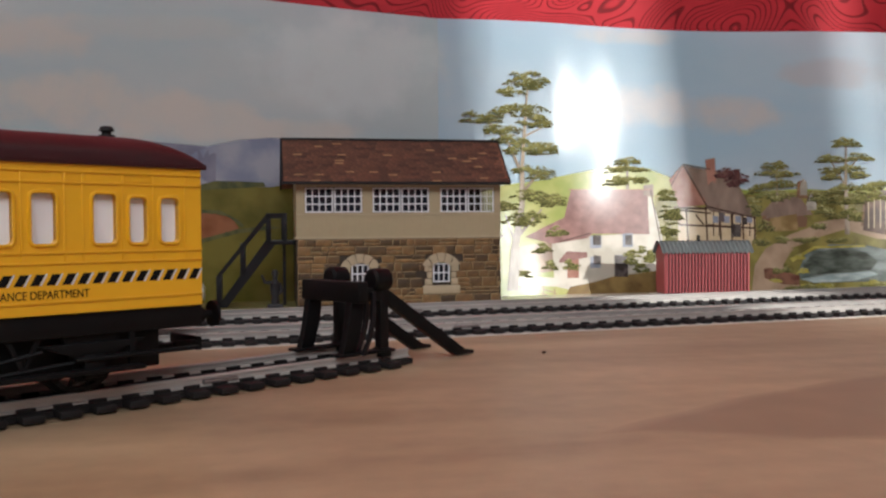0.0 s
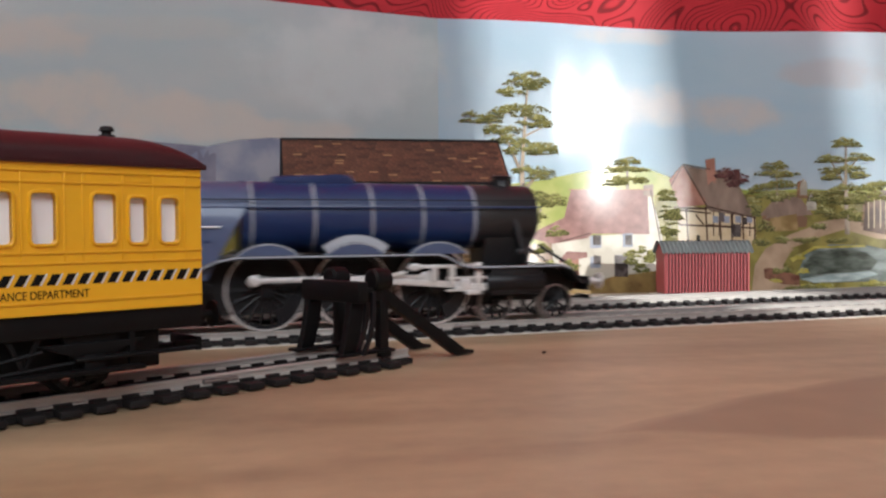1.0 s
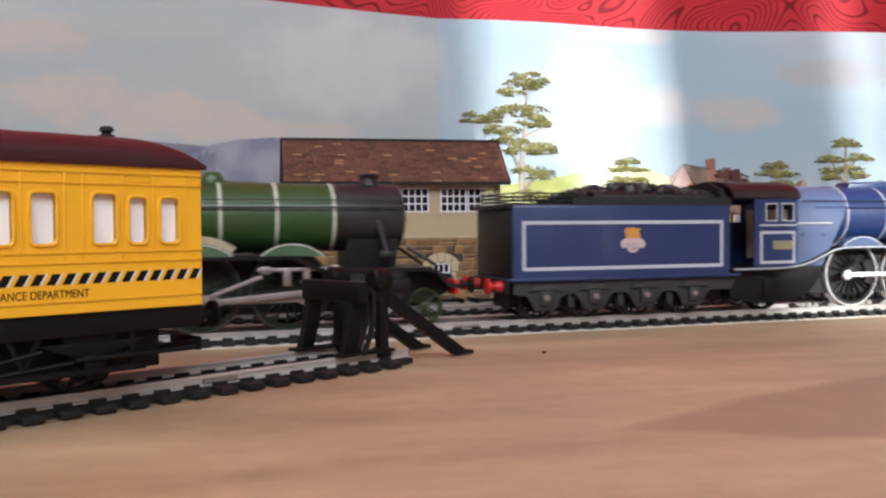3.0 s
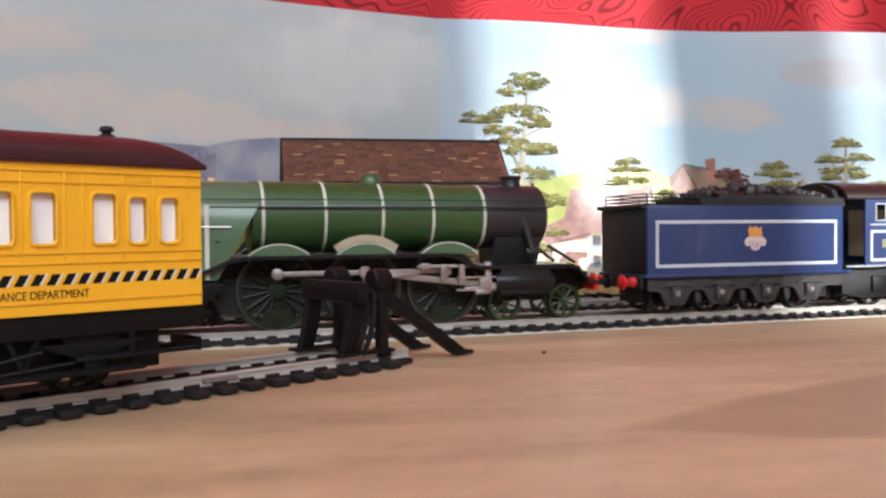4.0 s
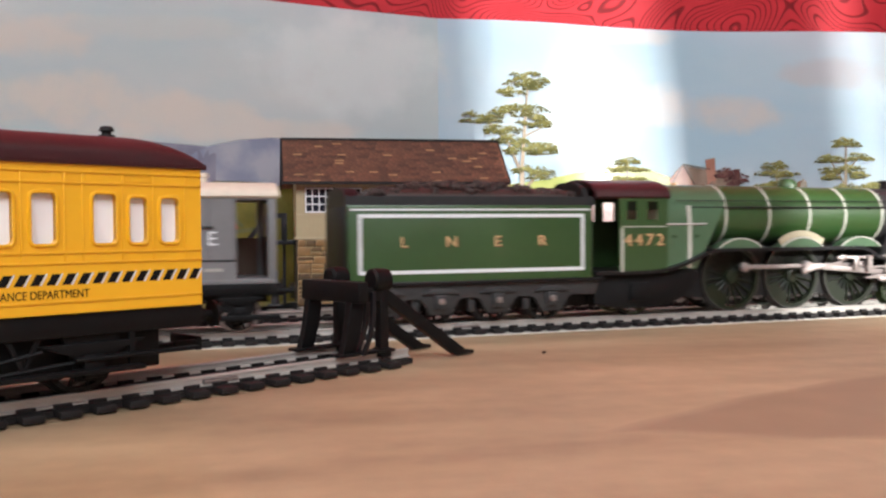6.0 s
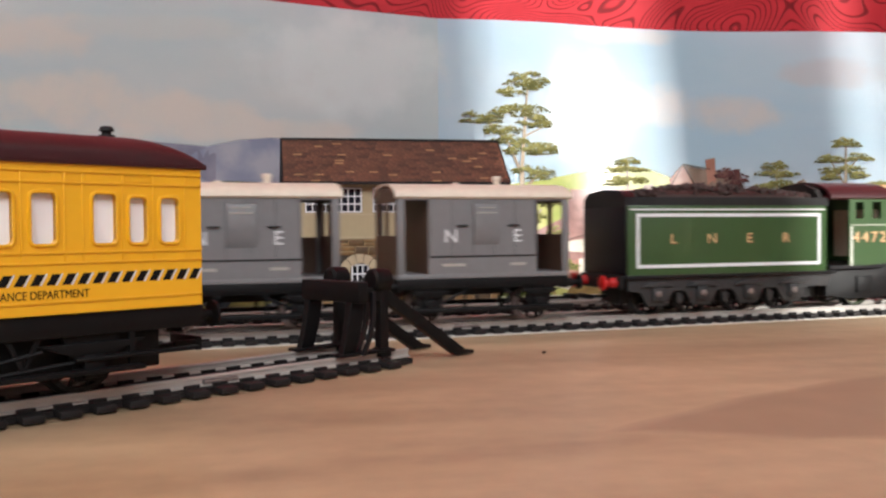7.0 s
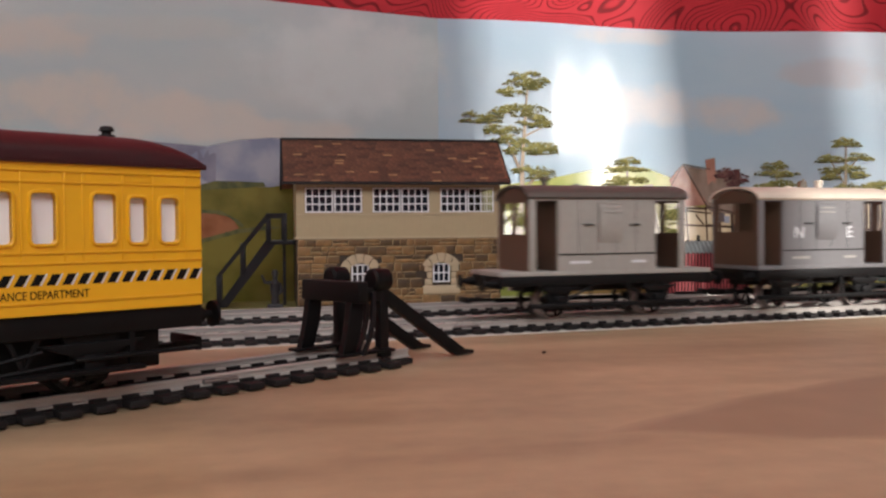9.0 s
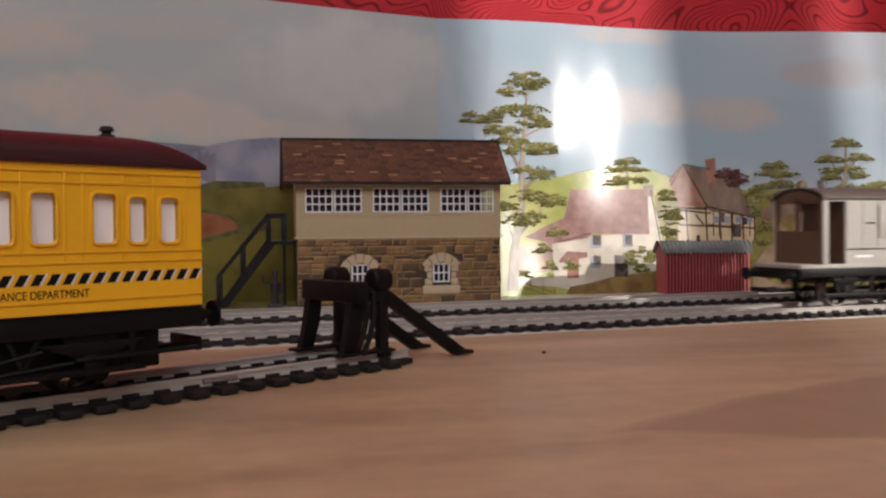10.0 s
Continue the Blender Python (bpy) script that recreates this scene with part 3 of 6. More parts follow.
def printed(name, pts, mat, parent, layer, label=""):
    """A printed shape on the paper: its outline as (x, height) on the sheet."""
    b = bmesh.new()
    f = b.faces.new([b.verts.new((x, 0, z)) for x, z in pts])
    bmesh.ops.triangulate(b, faces=[f])
    lo, hi = min(p[0] for p in pts), max(p[0] for p in pts)
    x = math.ceil(lo / 5) * 5
    while x < hi:
        bmesh.ops.bisect_plane(b, geom=b.verts[:] + b.edges[:] + b.faces[:], plane_co=(x, 0, 0), plane_no=(1, 0, 0))
        x += 5
    lo, hi = min(p[1] for p in pts), max(p[1] for p in pts)
    z = math.ceil(lo / 5) * 5
    while z < min(hi, 60):
        bmesh.ops.bisect_plane(b, geom=b.verts[:] + b.edges[:] + b.faces[:], plane_co=(0, 0, z), plane_no=(0, 0, 1))
        z += 5
    front = (0.9 if parent is sky_left else 0.4) + 0.06 * layer
    for v in b.verts:
        v.co.y = backdrop_y(v.co.x, v.co.z) - front
    return part(name, b, mat, parent, label)


def foliage(centres, parent, layer, rng, tones, size):
    """Printed leaves: tufts of small dabs within each bough (x, height, half width, half height), dark below and pale on top."""
    meshes = [bmesh.new() for _ in tones]
    for cx, cz, w, h in centres:
        for _ in range(int(7 + w * h / 2.4)):
            a, r = rng.uniform(0, 2 * math.pi), rng.random() ** 0.6
            u = r * math.cos(a)
            tx, tz = cx + w * u, cz + h * 0.8 * r * math.sin(a) - 0.3 * h * u * u
            tw = rng.uniform(1.5, 3.0) * min(1.3, 0.5 + w / 12)
            th = tw * rng.uniform(0.4, 0.65)
            for _ in range(20):
                v, q = rng.uniform(-1, 1), rng.random()
                x, z = tx + tw * v, tz + th * ((1 - v * v) * 1.1 * q - 0.25)
                tone = q + 0.35 * (tz - cz) / h + rng.uniform(-0.25, 0.25)
                i = 0 if tone < 0.40 else (1 if tone < 0.92 else 2)
                s = size * rng.uniform(0.55, 1.25) * (1.25, 0.95, 0.7)[i]
                lean, flat = rng.uniform(-0.5, 0.5), rng.uniform(0.3, 0.6)
                y = backdrop_y(x, z) - 0.4 - 0.06 * (layer + i) - rng.uniform(0, 0.04)
                ring5 = [(s * math.cos(2 * math.pi * k / 6) * rng.uniform(0.75, 1.15), s * flat * math.sin(2 * math.pi * k / 6) * rng.uniform(0.7, 1.2)) for k in range(6)]
                meshes[i].faces.new([meshes[i].verts.new((x + p - lean * o, y, z + o + lean * p)) for p, o in ring5])
    for b, m in zip(meshes, tones):
        if b.faces:
            tagged(part("printed_foliage", b, m, parent), kind="stuff")


def painted_tree(centres, parent, layer, rng, trunk=(), size=0.66, dark=None, mid=None, pale=None):
    for pts in trunk:
        printed("printed_trunk", pts, P_BARK, parent, layer)
    foliage(centres, parent, layer + 1, rng, (dark or P_LEAF_DARK, mid or P_LEAF, pale or P_LEAF_PALE), size)


def stroke(a, b, w0, w1):
    """A tapering line as an outline."""
    (xa, za), (xb, zb) = a, b
    d = math.hypot(xb - xa, zb - za) or 1
    nx, nz = -(zb - za) / d, (xb - xa) / d
    return [(xa + nx * w0, za + nz * w0), (xb + nx * w1, zb + nz * w1), (xb - nx * w1, zb - nz * w1), (xa - nx * w0, za - nz * w0)]


def paint_backdrop():
    rng = random.Random(5)
    printed("printed_far_hill", [(-185.2, 81.1), (-167.1, 86.0), (-151.7, 84.9), (-134.6, 83.2), (-120.3, 82.1), (-120.2, 56.7), (-185.0, 56.8)], P_HILL_FAR, sky_left, 1)
    printed("printed_hill", [(-134.6, 78.4), (-123.1, 83.0), (-108.7, 86.1), (-91.2, 87.4), (-73.5, 86.0), (-49.6, 81.9), (-25.4, 73.4), (-4.0, 70.3), (-4.1, 56.4), (-134.5, 56.7)], P_HILL, sky_left, 2)
    printed("printed_field", [(-242.0, 58.4), (-198.8, 59.8), (-126.8, 60.0), (-108.7, 60.8), (-91.2, 60.8), (-76.5, 63.5), (-43.7, 61.1), (-3.4, 62.6), (-4.0, 0.3), (-240.1, 0.3)], P_FIELD, sky_left, 3)
    printed("printed_hedge", [(-131.7, 61.2), (-120.2, 64.1), (-105.8, 63.8), (-95.6, 63.2), (-94.2, 61.1), (-108.7, 60.2), (-128.8, 59.1)], P_HEDGE, sky_left, 4)
    printed("printed_ploughed_field", [(-128.2, 47.8), (-118.8, 47.1), (-111.0, 43.8), (-107.5, 39.0), (-113.0, 36.6), (-128.1, 33.2)], P_PLOUGH, sky_left, 4)
    printed("printed_hedge", [(-128.2, 48.9), (-117.3, 48.3), (-107.2, 42.6), (-104.9, 40.1), (-106.3, 39.3), (-113.0, 45.0), (-120.2, 46.5), (-128.2, 47.2)], P_HEDGE, sky_left, 5)
    printed("printed_hedge", [(-128.1, 32.9), (-108.6, 38.4), (-94.1, 40.1), (-85.4, 39.1), (-94.1, 37.7), (-108.6, 36.0), (-128.1, 30.8)], P_HEDGE, sky_left, 5)
    printed("printed_meadow", [(-2.2, 56.4), (27.2, 61.1), (56.1, 64.9), (82.7, 70.3), (103.0, 73.7), (120.1, 71.8), (137.1, 65.3), (157.7, 61.4), (185.2, 58.6), (212.5, 59.8), (239.9, 58.3), (288.5, 62.5), (285.1, 0.3), (-2.7, 0.3)], P_MEADOW, sky_right, 1)
    printed("printed_olive_ground", [(123.2, 56.5), (154.2, 58.7), (185.1, 56.3), (219.3, 58.4), (260.6, 55.9), (288.3, 55.7), (285.1, 0.3), (121.6, 0.3)], P_BANK, sky_right, 2)
    printed("printed_lane", [(179.9, 0.3), (182.2, 14.9), (189.3, 24.7), (204.9, 32.9), (218.7, 37.7), (232.5, 40.3), (239.2, 35.9), (221.9, 31.1), (204.6, 24.6), (195.8, 16.4), (193.9, 9.8), (210.6, 4.7), (285.9, 2.1), (285.1, 0.3), (179.6, 0.3)], P_LANE, sky_right, 3)
    printed("printed_lane", [(218.8, 39.4), (239.5, 42.6), (260.0, 37.4), (287.4, 30.5), (286.9, 20.5), (259.6, 29.1), (239.2, 34.9)], P_LANE, sky_right, 3)
    printed("printed_bank", [(199.1, 14.7), (204.6, 22.9), (218.4, 29.4), (245.9, 30.9), (287.2, 27.1), (285.6, 0.3), (217.2, 0.3), (203.8, 4.7)], P_BANK, sky_right, 4)
    printed("printed_pond", [(208.2, 11.3), (213.0, 21.2), (228.6, 27.0), (252.6, 25.8), (273.1, 20.6), (286.9, 20.5), (286.1, 6.5), (258.5, 4.8), (220.8, 4.5), (209.0, 6.3)], P_POND, sky_right, 5)
    printed("printed_dim_garden", [(37.9, 26.6), (63.8, 31.0), (63.4, 13.6), (37.7, 11.0)], P_SHADE, sky_right, 3)
    printed("printed_wall", [(61.4, 28.8), (83.7, 33.0), (122.8, 34.6), (126.8, 31.9), (125.9, 0.3), (81.3, 0.5), (79.8, 6.9), (62.4, 9.9)], P_WHITE, sky_right, 4)
    printed("printed_gable", [(118.4, 56.5), (121.5, 54.8), (126.8, 33.5), (126.4, 15.6), (118.9, 15.8), (117.9, 32.0)], P_WHITE, sky_right, 5)
    printed("printed_roof", [(73.1, 59.3), (119.2, 59.7), (119.3, 33.6), (83.4, 34.3), (82.0, 31.7), (62.1, 28.8), (46.0, 32.7), (58.3, 38.9), (68.9, 43.6)], P_ROOF_RED, sky_right, 5)
    printed("printed_window", [(83.6, 25.9), (90.3, 26.2), (90.5, 33.2), (83.7, 33.0)], P_WINDOW, sky_right, 6)
    printed("printed_window", [(102.8, 26.3), (109.0, 26.6), (109.1, 34.4), (103.0, 34.1)], P_WINDOW, sky_right, 6)
    printed("printed_window", [(83.4, 14.8), (89.4, 15.0), (89.6, 21.4), (83.5, 21.2)], P_WINDOW, sky_right, 6)
    printed("printed_window", [(98.5, 14.5), (105.9, 14.7), (106.1, 22.1), (98.7, 21.9)], P_WINDOW, sky_right, 6)
    printed("printed_door", [(70.2, 20.7), (76.8, 21.3), (76.6, 9.5), (69.9, 9.4)], P_BRICK, sky_right, 6)
    printed("printed_porch", [(65.2, 19.3), (70.2, 24.5), (81.9, 23.7), (81.8, 20.9), (65.8, 18.0)], P_ROOF_RED, sky_right, 7)
    printed("printed_chimney", [(116.5, 62.0), (122.6, 62.7), (122.5, 55.5), (116.4, 56.1)], P_ROOF_GREY, sky_right, 6)
    printed("printed_wall", [(137.5, 51.5), (157.4, 47.5), (184.2, 44.0), (183.7, 27.4), (136.3, 27.9)], P_CREAM, sky_right, 5)
    printed("printed_gable", [(132.3, 65.3), (140.7, 74.2), (148.1, 61.4), (156.1, 50.8), (137.5, 48.9), (136.2, 56.4)], P_BRICK, sky_right, 6)
    printed("printed_roof", [(140.7, 74.2), (147.6, 72.6), (171.7, 69.3), (184.1, 42.7), (156.0, 46.8), (148.1, 61.4)], P_ROOF_GREY, sky_right, 6)
    printed("printed_chimney", [(154.9, 77.3), (160.9, 78.3), (161.2, 62.7), (156.0, 61.4)], P_BRICK, sky_right, 7)
    printed("printed_timber", stroke((137.4, 47.6), (157.4, 45.5), 0.55, 0.5), P_TIMBER, sky_right, 7)
    printed("printed_timber", stroke((137.2, 39.0), (182.9, 36.7), 0.55, 0.5), P_TIMBER, sky_right, 7)
    printed("printed_timber", stroke((141.9, 48.9), (142.5, 28.5), 0.55, 0.5), P_TIMBER, sky_right, 7)
    printed("printed_timber", stroke((154.0, 49.5), (154.2, 28.4), 0.55, 0.5), P_TIMBER, sky_right, 7)
    printed("printed_timber", stroke((162.6, 46.1), (162.5, 28.3), 0.55, 0.5), P_TIMBER, sky_right, 7)
    printed("printed_timber", stroke((169.5, 45.1), (169.3, 28.2), 0.55, 0.5), P_TIMBER, sky_right, 7)
    printed("printed_timber", stroke((176.3, 44.0), (176.2, 28.1), 0.55, 0.5), P_TIMBER, sky_right, 7)
    printed("printed_timber", stroke((147.7, 44.9), (152.4, 38.9), 0.55, 0.5), P_TIMBER, sky_right, 7)
    printed("printed_timber", stroke((183.5, 43.3), (183.0, 28.1), 0.55, 0.5), P_TIMBER, sky_right, 7)
    printed("printed_window", [(158.0, 40.2), (161.4, 39.8), (161.5, 43.8), (158.1, 44.2)], P_WINDOW, sky_right, 8)
    printed("printed_window", [(164.9, 40.1), (168.3, 39.8), (168.4, 43.8), (165.0, 44.1)], P_WINDOW, sky_right, 8)
    printed("printed_window", [(171.8, 40.1), (175.2, 39.7), (175.3, 43.7), (171.9, 44.1)], P_WINDOW, sky_right, 8)
    printed("printed_window", [(178.6, 40.0), (182.0, 39.7), (182.1, 43.7), (178.7, 44.0)], P_WINDOW, sky_right, 8)
    printed("printed_cottage", [(188.3, 44.6), (203.6, 47.2), (215.5, 42.8), (214.6, 37.1), (188.0, 36.3)], P_SHADE, sky_right, 5)
    printed("printed_thatch", [(186.5, 44.0), (197.0, 54.6), (205.6, 56.2), (212.4, 53.8), (218.9, 44.4), (205.2, 43.2)], P_ROOF_GREY, sky_right, 6)
    printed("printed_church", [(209.6, 54.5), (210.5, 63.8), (214.0, 65.2), (216.0, 61.1), (216.5, 53.8)], P_SHADE, sky_right, 6)
    printed("printed_cottage", [(247.9, 37.5), (250.1, 50.9), (255.4, 55.9), (274.4, 54.8), (288.2, 53.4), (287.6, 36.5)], P_SHADE, sky_right, 5)
    printed("printed_path", [(31.2, 1.8), (48.7, 6.1), (68.2, 3.4), (81.3, 0.3), (79.5, 0.3), (31.1, 0.3)], P_MEADOW, sky_right, 4)
    printed("printed_lane", [(37.7, 11.0), (63.4, 9.8), (81.5, 6.9), (81.3, 0.5), (63.3, 4.8), (37.6, 6.3)], P_WHITE, sky_right, 3)
    printed("printed_fence", stroke((45.6, 7.1), (63.2, 1.1), 0.35, 0.3), P_SHADE, sky_right, 6)
    printed("printed_fence", stroke((45.5, 4.6), (63.1, -1.5), 0.35, 0.3), P_SHADE, sky_right, 6)
    printed("printed_fence", stroke((48.8, 8.3), (48.7, 3.0), 0.35, 0.3), P_SHADE, sky_right, 6)
    printed("printed_fence", stroke((55.8, 5.9), (55.7, 0.6), 0.35, 0.3), P_SHADE, sky_right, 6)
    printed("printed_fence", stroke((62.3, 3.6), (62.1, -2.0), 0.35, 0.3), P_SHADE, sky_right, 6)
    painted_tree([(48.6, 121.4, 13.4, 6.4), (38.9, 114.8, 7.0, 3.2), (22.8, 100.3, 12.2, 4.5), (45.2, 103.8, 15.4, 5.1), (32.3, 93.2, 12.8, 3.2), (53.2, 97.6, 9.6, 3.8), (46.6, 82.6, 14.4, 4.5), (57.9, 82.7, 8.0, 4.5), (37.0, 87.9, 9.6, 2.9), (54.5, 69.0, 7.7, 4.5), (44.8, 70.6, 7.0, 3.2), (60.8, 53.2, 9.6, 5.1), (49.5, 56.4, 9.6, 3.8), (41.3, 42.2, 8.3, 5.1), (50.9, 43.7, 8.0, 4.5), (36.6, 50.1, 5.8, 3.2)], sky_right, 8, rng, [stroke((38.5, 3.2), (40.1, 26.5), 3.2, 2.3), stroke((40.1, 26.5), (44.6, 51.6), 2.2, 1.6), stroke((44.6, 51.6), (44.9, 73.7), 1.6, 1.1), stroke((44.9, 73.7), (48.6, 118.2), 1.1, 0.4), stroke((44.8, 67.4), (37.0, 86.3), 1.0, 0.5), stroke((43.7, 56.4), (56.1, 70.6), 1.0, 0.5), stroke((41.5, 32.8), (55.9, 48.4), 1.1, 0.5), stroke((37.0, 86.3), (24.4, 98.7), 0.6, 0.3), stroke((46.6, 89.6), (56.4, 94.5), 0.6, 0.3), stroke((40.2, 29.7), (34.9, 45.4), 0.8, 0.4)])
    painted_tree([(107.2, 76.0, 7.0, 2.9), (103.0, 71.1, 9.0, 2.6), (111.5, 71.8, 6.4, 2.2), (106.3, 65.3, 12.2, 2.9), (99.5, 63.9, 7.0, 2.2)], sky_right, 8, rng, [stroke((106.9, 59.7), (107.2, 76.0), 0.9, 0.4)])
    painted_tree([(131.1, 56.4, 4.5, 4.5), (132.6, 46.6, 5.8, 5.8), (131.4, 36.8, 5.1, 5.1)], sky_right, 8, rng, [])
    painted_tree([(169.0, 69.7, 7.0, 3.8), (174.4, 65.3, 7.0, 5.1), (164.8, 67.3, 4.5, 3.2)], sky_right, 8, rng, [], 0.75, P_MAROON_DARK, P_MAROON_TREE, P_MAROON_TREE)
    painted_tree([(198.5, 73.9, 7.0, 2.9), (193.9, 69.3, 9.0, 2.9), (204.2, 68.5, 7.0, 2.6), (197.2, 62.9, 10.9, 3.2), (191.9, 56.3, 6.4, 3.2), (202.2, 56.2, 5.8, 2.9)], sky_right, 8, rng, [stroke((197.4, 42.9), (198.5, 74.6), 0.9, 0.4)])
    painted_tree([(240.6, 87.2, 8.3, 3.8), (231.8, 77.8, 8.3, 2.9), (247.3, 78.4, 9.0, 3.2), (238.5, 71.1, 12.8, 3.2), (229.8, 67.1, 7.0, 2.6), (248.8, 67.7, 5.8, 2.6), (239.9, 59.3, 10.2, 3.8), (234.6, 52.7, 8.3, 3.2), (246.7, 53.6, 7.7, 3.2), (241.3, 44.9, 7.7, 3.8), (232.6, 44.3, 5.8, 2.6)], sky_right, 8, rng, [stroke((239.1, 32.6), (240.0, 61.0), 1.5, 1.0), stroke((240.0, 61.0), (241.3, 86.2), 1.0, 0.4), stroke((240.0, 61.0), (231.8, 76.1), 0.6, 0.3), stroke((240.2, 67.7), (248.0, 77.8), 0.6, 0.3)])
    painted_tree([(255.5, 60.9, 6.4, 3.2), (260.6, 55.9, 7.0, 3.8), (222.0, 56.1, 5.1, 3.2), (183.3, 51.3, 4.5, 4.5), (185.2, 59.6, 3.8, 3.2), (224.2, 47.0, 4.5, 3.2)], sky_right, 8, rng, [])
    painted_tree([(108.1, 20.8, 4.5, 5.8), (113.8, 15.8, 3.8, 4.5), (119.0, 22.2, 2.6, 5.1)], sky_right, 8, rng, [])
    painted_tree([(199.0, 12.1, 5.1, 2.2), (215.0, 29.5, 9.6, 1.9), (258.3, 2.5, 12.8, 1.9), (210.5, 2.0, 12.8, 1.9), (232.1, 29.3, 6.4, 1.6)], sky_right, 8, rng, [])
    printed("printed_eaves", stroke((141.1, 74.5), (155.0, 49.5), 0.55, 0.44000000000000006), P_TIMBER, sky_right, 8)
    printed("printed_eaves", stroke((155.0, 49.5), (184.3, 42.7), 0.5, 0.4), P_TIMBER, sky_right, 8)
    printed("printed_eaves", stroke((133.3, 61.8), (141.1, 74.5), 0.3, 0.24), P_TIMBER, sky_right, 8)
    printed("printed_ridge", stroke((141.1, 74.5), (157.7, 71.6), 0.35, 0.27999999999999997), P_TIMBER, sky_right, 8)
    printed("printed_timber", stroke((158.8, 47.5), (158.1, 32.3), 0.4, 0.32000000000000006), P_TIMBER, sky_right, 7)
    printed("printed_timber", stroke((162.2, 46.8), (161.5, 32.2), 0.4, 0.32000000000000006), P_TIMBER, sky_right, 7)
    printed("printed_timber", stroke((170.4, 45.4), (169.7, 31.5), 0.4, 0.32000000000000006), P_TIMBER, sky_right, 7)
    printed("printed_timber", stroke((175.2, 44.4), (174.5, 31.5), 0.4, 0.32000000000000006), P_TIMBER, sky_right, 7)
    printed("printed_timber", stroke((180.6, 43.0), (180.1, 32.1), 0.4, 0.32000000000000006), P_TIMBER, sky_right, 7)
    printed("printed_timber", stroke((154.9, 38.9), (183.4, 36.7), 0.4, 0.32000000000000006), P_TIMBER, sky_right, 7)
    printed("printed_window", [(161.8, 46.2), (165.6, 45.5), (165.3, 40.2), (161.6, 40.5)], P_DARK_WINDOW, sky_right, 8)
    printed("printed_door", [(169.1, 39.5), (174.9, 38.8), (174.5, 31.5), (168.7, 31.8)], P_DARK_WINDOW, sky_right, 8)
    printed("printed_window", [(176.2, 43.4), (179.2, 42.7), (179.0, 38.7), (175.9, 39.1)], P_DARK_WINDOW, sky_right, 8)
    printed("printed_gable_shade", [(134.6, 49.6), (155.0, 48.9), (154.9, 47.5), (134.5, 48.3)], P_TIMBER, sky_right, 7)
    printed("printed_eaves", stroke((120.8, 59.5), (125.8, 28.0), 0.45, 0.36000000000000004), P_TIMBER, sky_right, 7)
    printed("printed_eaves", stroke((66.5, 29.9), (84.5, 34.6), 0.35, 0.27999999999999997), P_TIMBER, sky_right, 7)
    printed("printed_ridge", stroke((71.7, 59.4), (120.8, 59.5), 0.3, 0.24), P_BRICK, sky_right, 7)
    printed("printed_window", [(85.5, 33.6), (90.1, 33.6), (90.0, 27.8), (85.3, 27.8)], P_DARK_WINDOW, sky_right, 8)
    printed("printed_window", [(104.6, 33.4), (108.7, 33.4), (108.5, 27.5), (104.4, 27.6)], P_DARK_WINDOW, sky_right, 8)
    printed("printed_window", [(85.5, 22.0), (89.8, 21.7), (89.7, 16.8), (85.4, 16.9)], P_DARK_WINDOW, sky_right, 8)
    printed("printed_door", [(97.9, 21.9), (105.9, 21.4), (105.5, 9.5), (97.5, 9.7)], P_DARK_WINDOW, sky_right, 8)
    printed("printed_garden", [(68.1, -1.3), (71.5, 4.6), (84.7, 6.8), (96.5, 9.8), (111.6, 10.8), (125.9, 13.1), (128.5, -1.4)], P_GARDEN, sky_right, 7)
    printed("printed_cottage", [(193.0, 45.3), (208.9, 47.2), (209.5, 35.2), (192.5, 34.6)], P_OCHRE, sky_right, 7)
    printed("printed_thatch", [(189.4, 42.0), (201.1, 55.6), (207.3, 55.9), (214.2, 45.1), (206.0, 44.5)], P_ROOF_GREY, sky_right, 8)
    printed("printed_church", [(211.7, 55.9), (212.4, 62.6), (214.3, 66.0), (216.3, 63.3), (216.2, 55.9)], P_STONE_PALE, sky_right, 8)
    printed("printed_church", [(215.2, 50.5), (218.4, 57.9), (221.4, 51.1), (221.2, 47.1), (215.7, 47.1)], P_STONE_PALE, sky_right, 8)
    printed("printed_eaves", stroke((215.2, 51.2), (218.4, 58.2), 0.35, 0.27999999999999997), P_TIMBER, sky_right, 9)
    printed("printed_eaves", stroke((218.4, 58.2), (222.1, 50.5), 0.35, 0.27999999999999997), P_TIMBER, sky_right, 9)
    printed("printed_barn", [(248.8, 34.8), (251.4, 53.7), (257.9, 58.4), (272.5, 59.0), (270.6, 30.6)], P_BARN, sky_right, 7)
    printed("printed_timber", stroke((253.4, 53.6), (252.3, 36.1), 0.3, 0.24), P_CREAM, sky_right, 8)
    printed("printed_timber", stroke((256.9, 53.6), (255.7, 36.1), 0.3, 0.24), P_CREAM, sky_right, 8)
    printed("printed_timber", stroke((260.7, 53.6), (259.5, 36.1), 0.3, 0.24), P_CREAM, sky_right, 8)
    printed("printed_timber", stroke((264.2, 53.6), (263.0, 36.1), 0.3, 0.24), P_CREAM, sky_right, 8)
    printed("printed_reflection", [(211.2, 14.6), (217.7, 22.1), (232.9, 24.3), (249.3, 22.1), (256.6, 16.7), (252.1, 11.5), (227.9, 9.8), (214.2, 8.6)], P_POND_DARK, sky_right, 6)
    printed("printed_reflection", [(209.4, 6.7), (227.9, 9.1), (252.1, 10.8), (256.0, 8.8), (241.4, 5.3), (217.4, 4.3)], P_POND_BRIGHT, sky_right, 7)
    printed("printed_low_wall", [(187.3, 12.8), (191.4, 13.4), (201.4, 10.7), (208.8, 8.6), (208.1, 3.1), (198.3, 3.8), (187.7, 7.6)], P_BRICK_DARK, sky_right, 7)
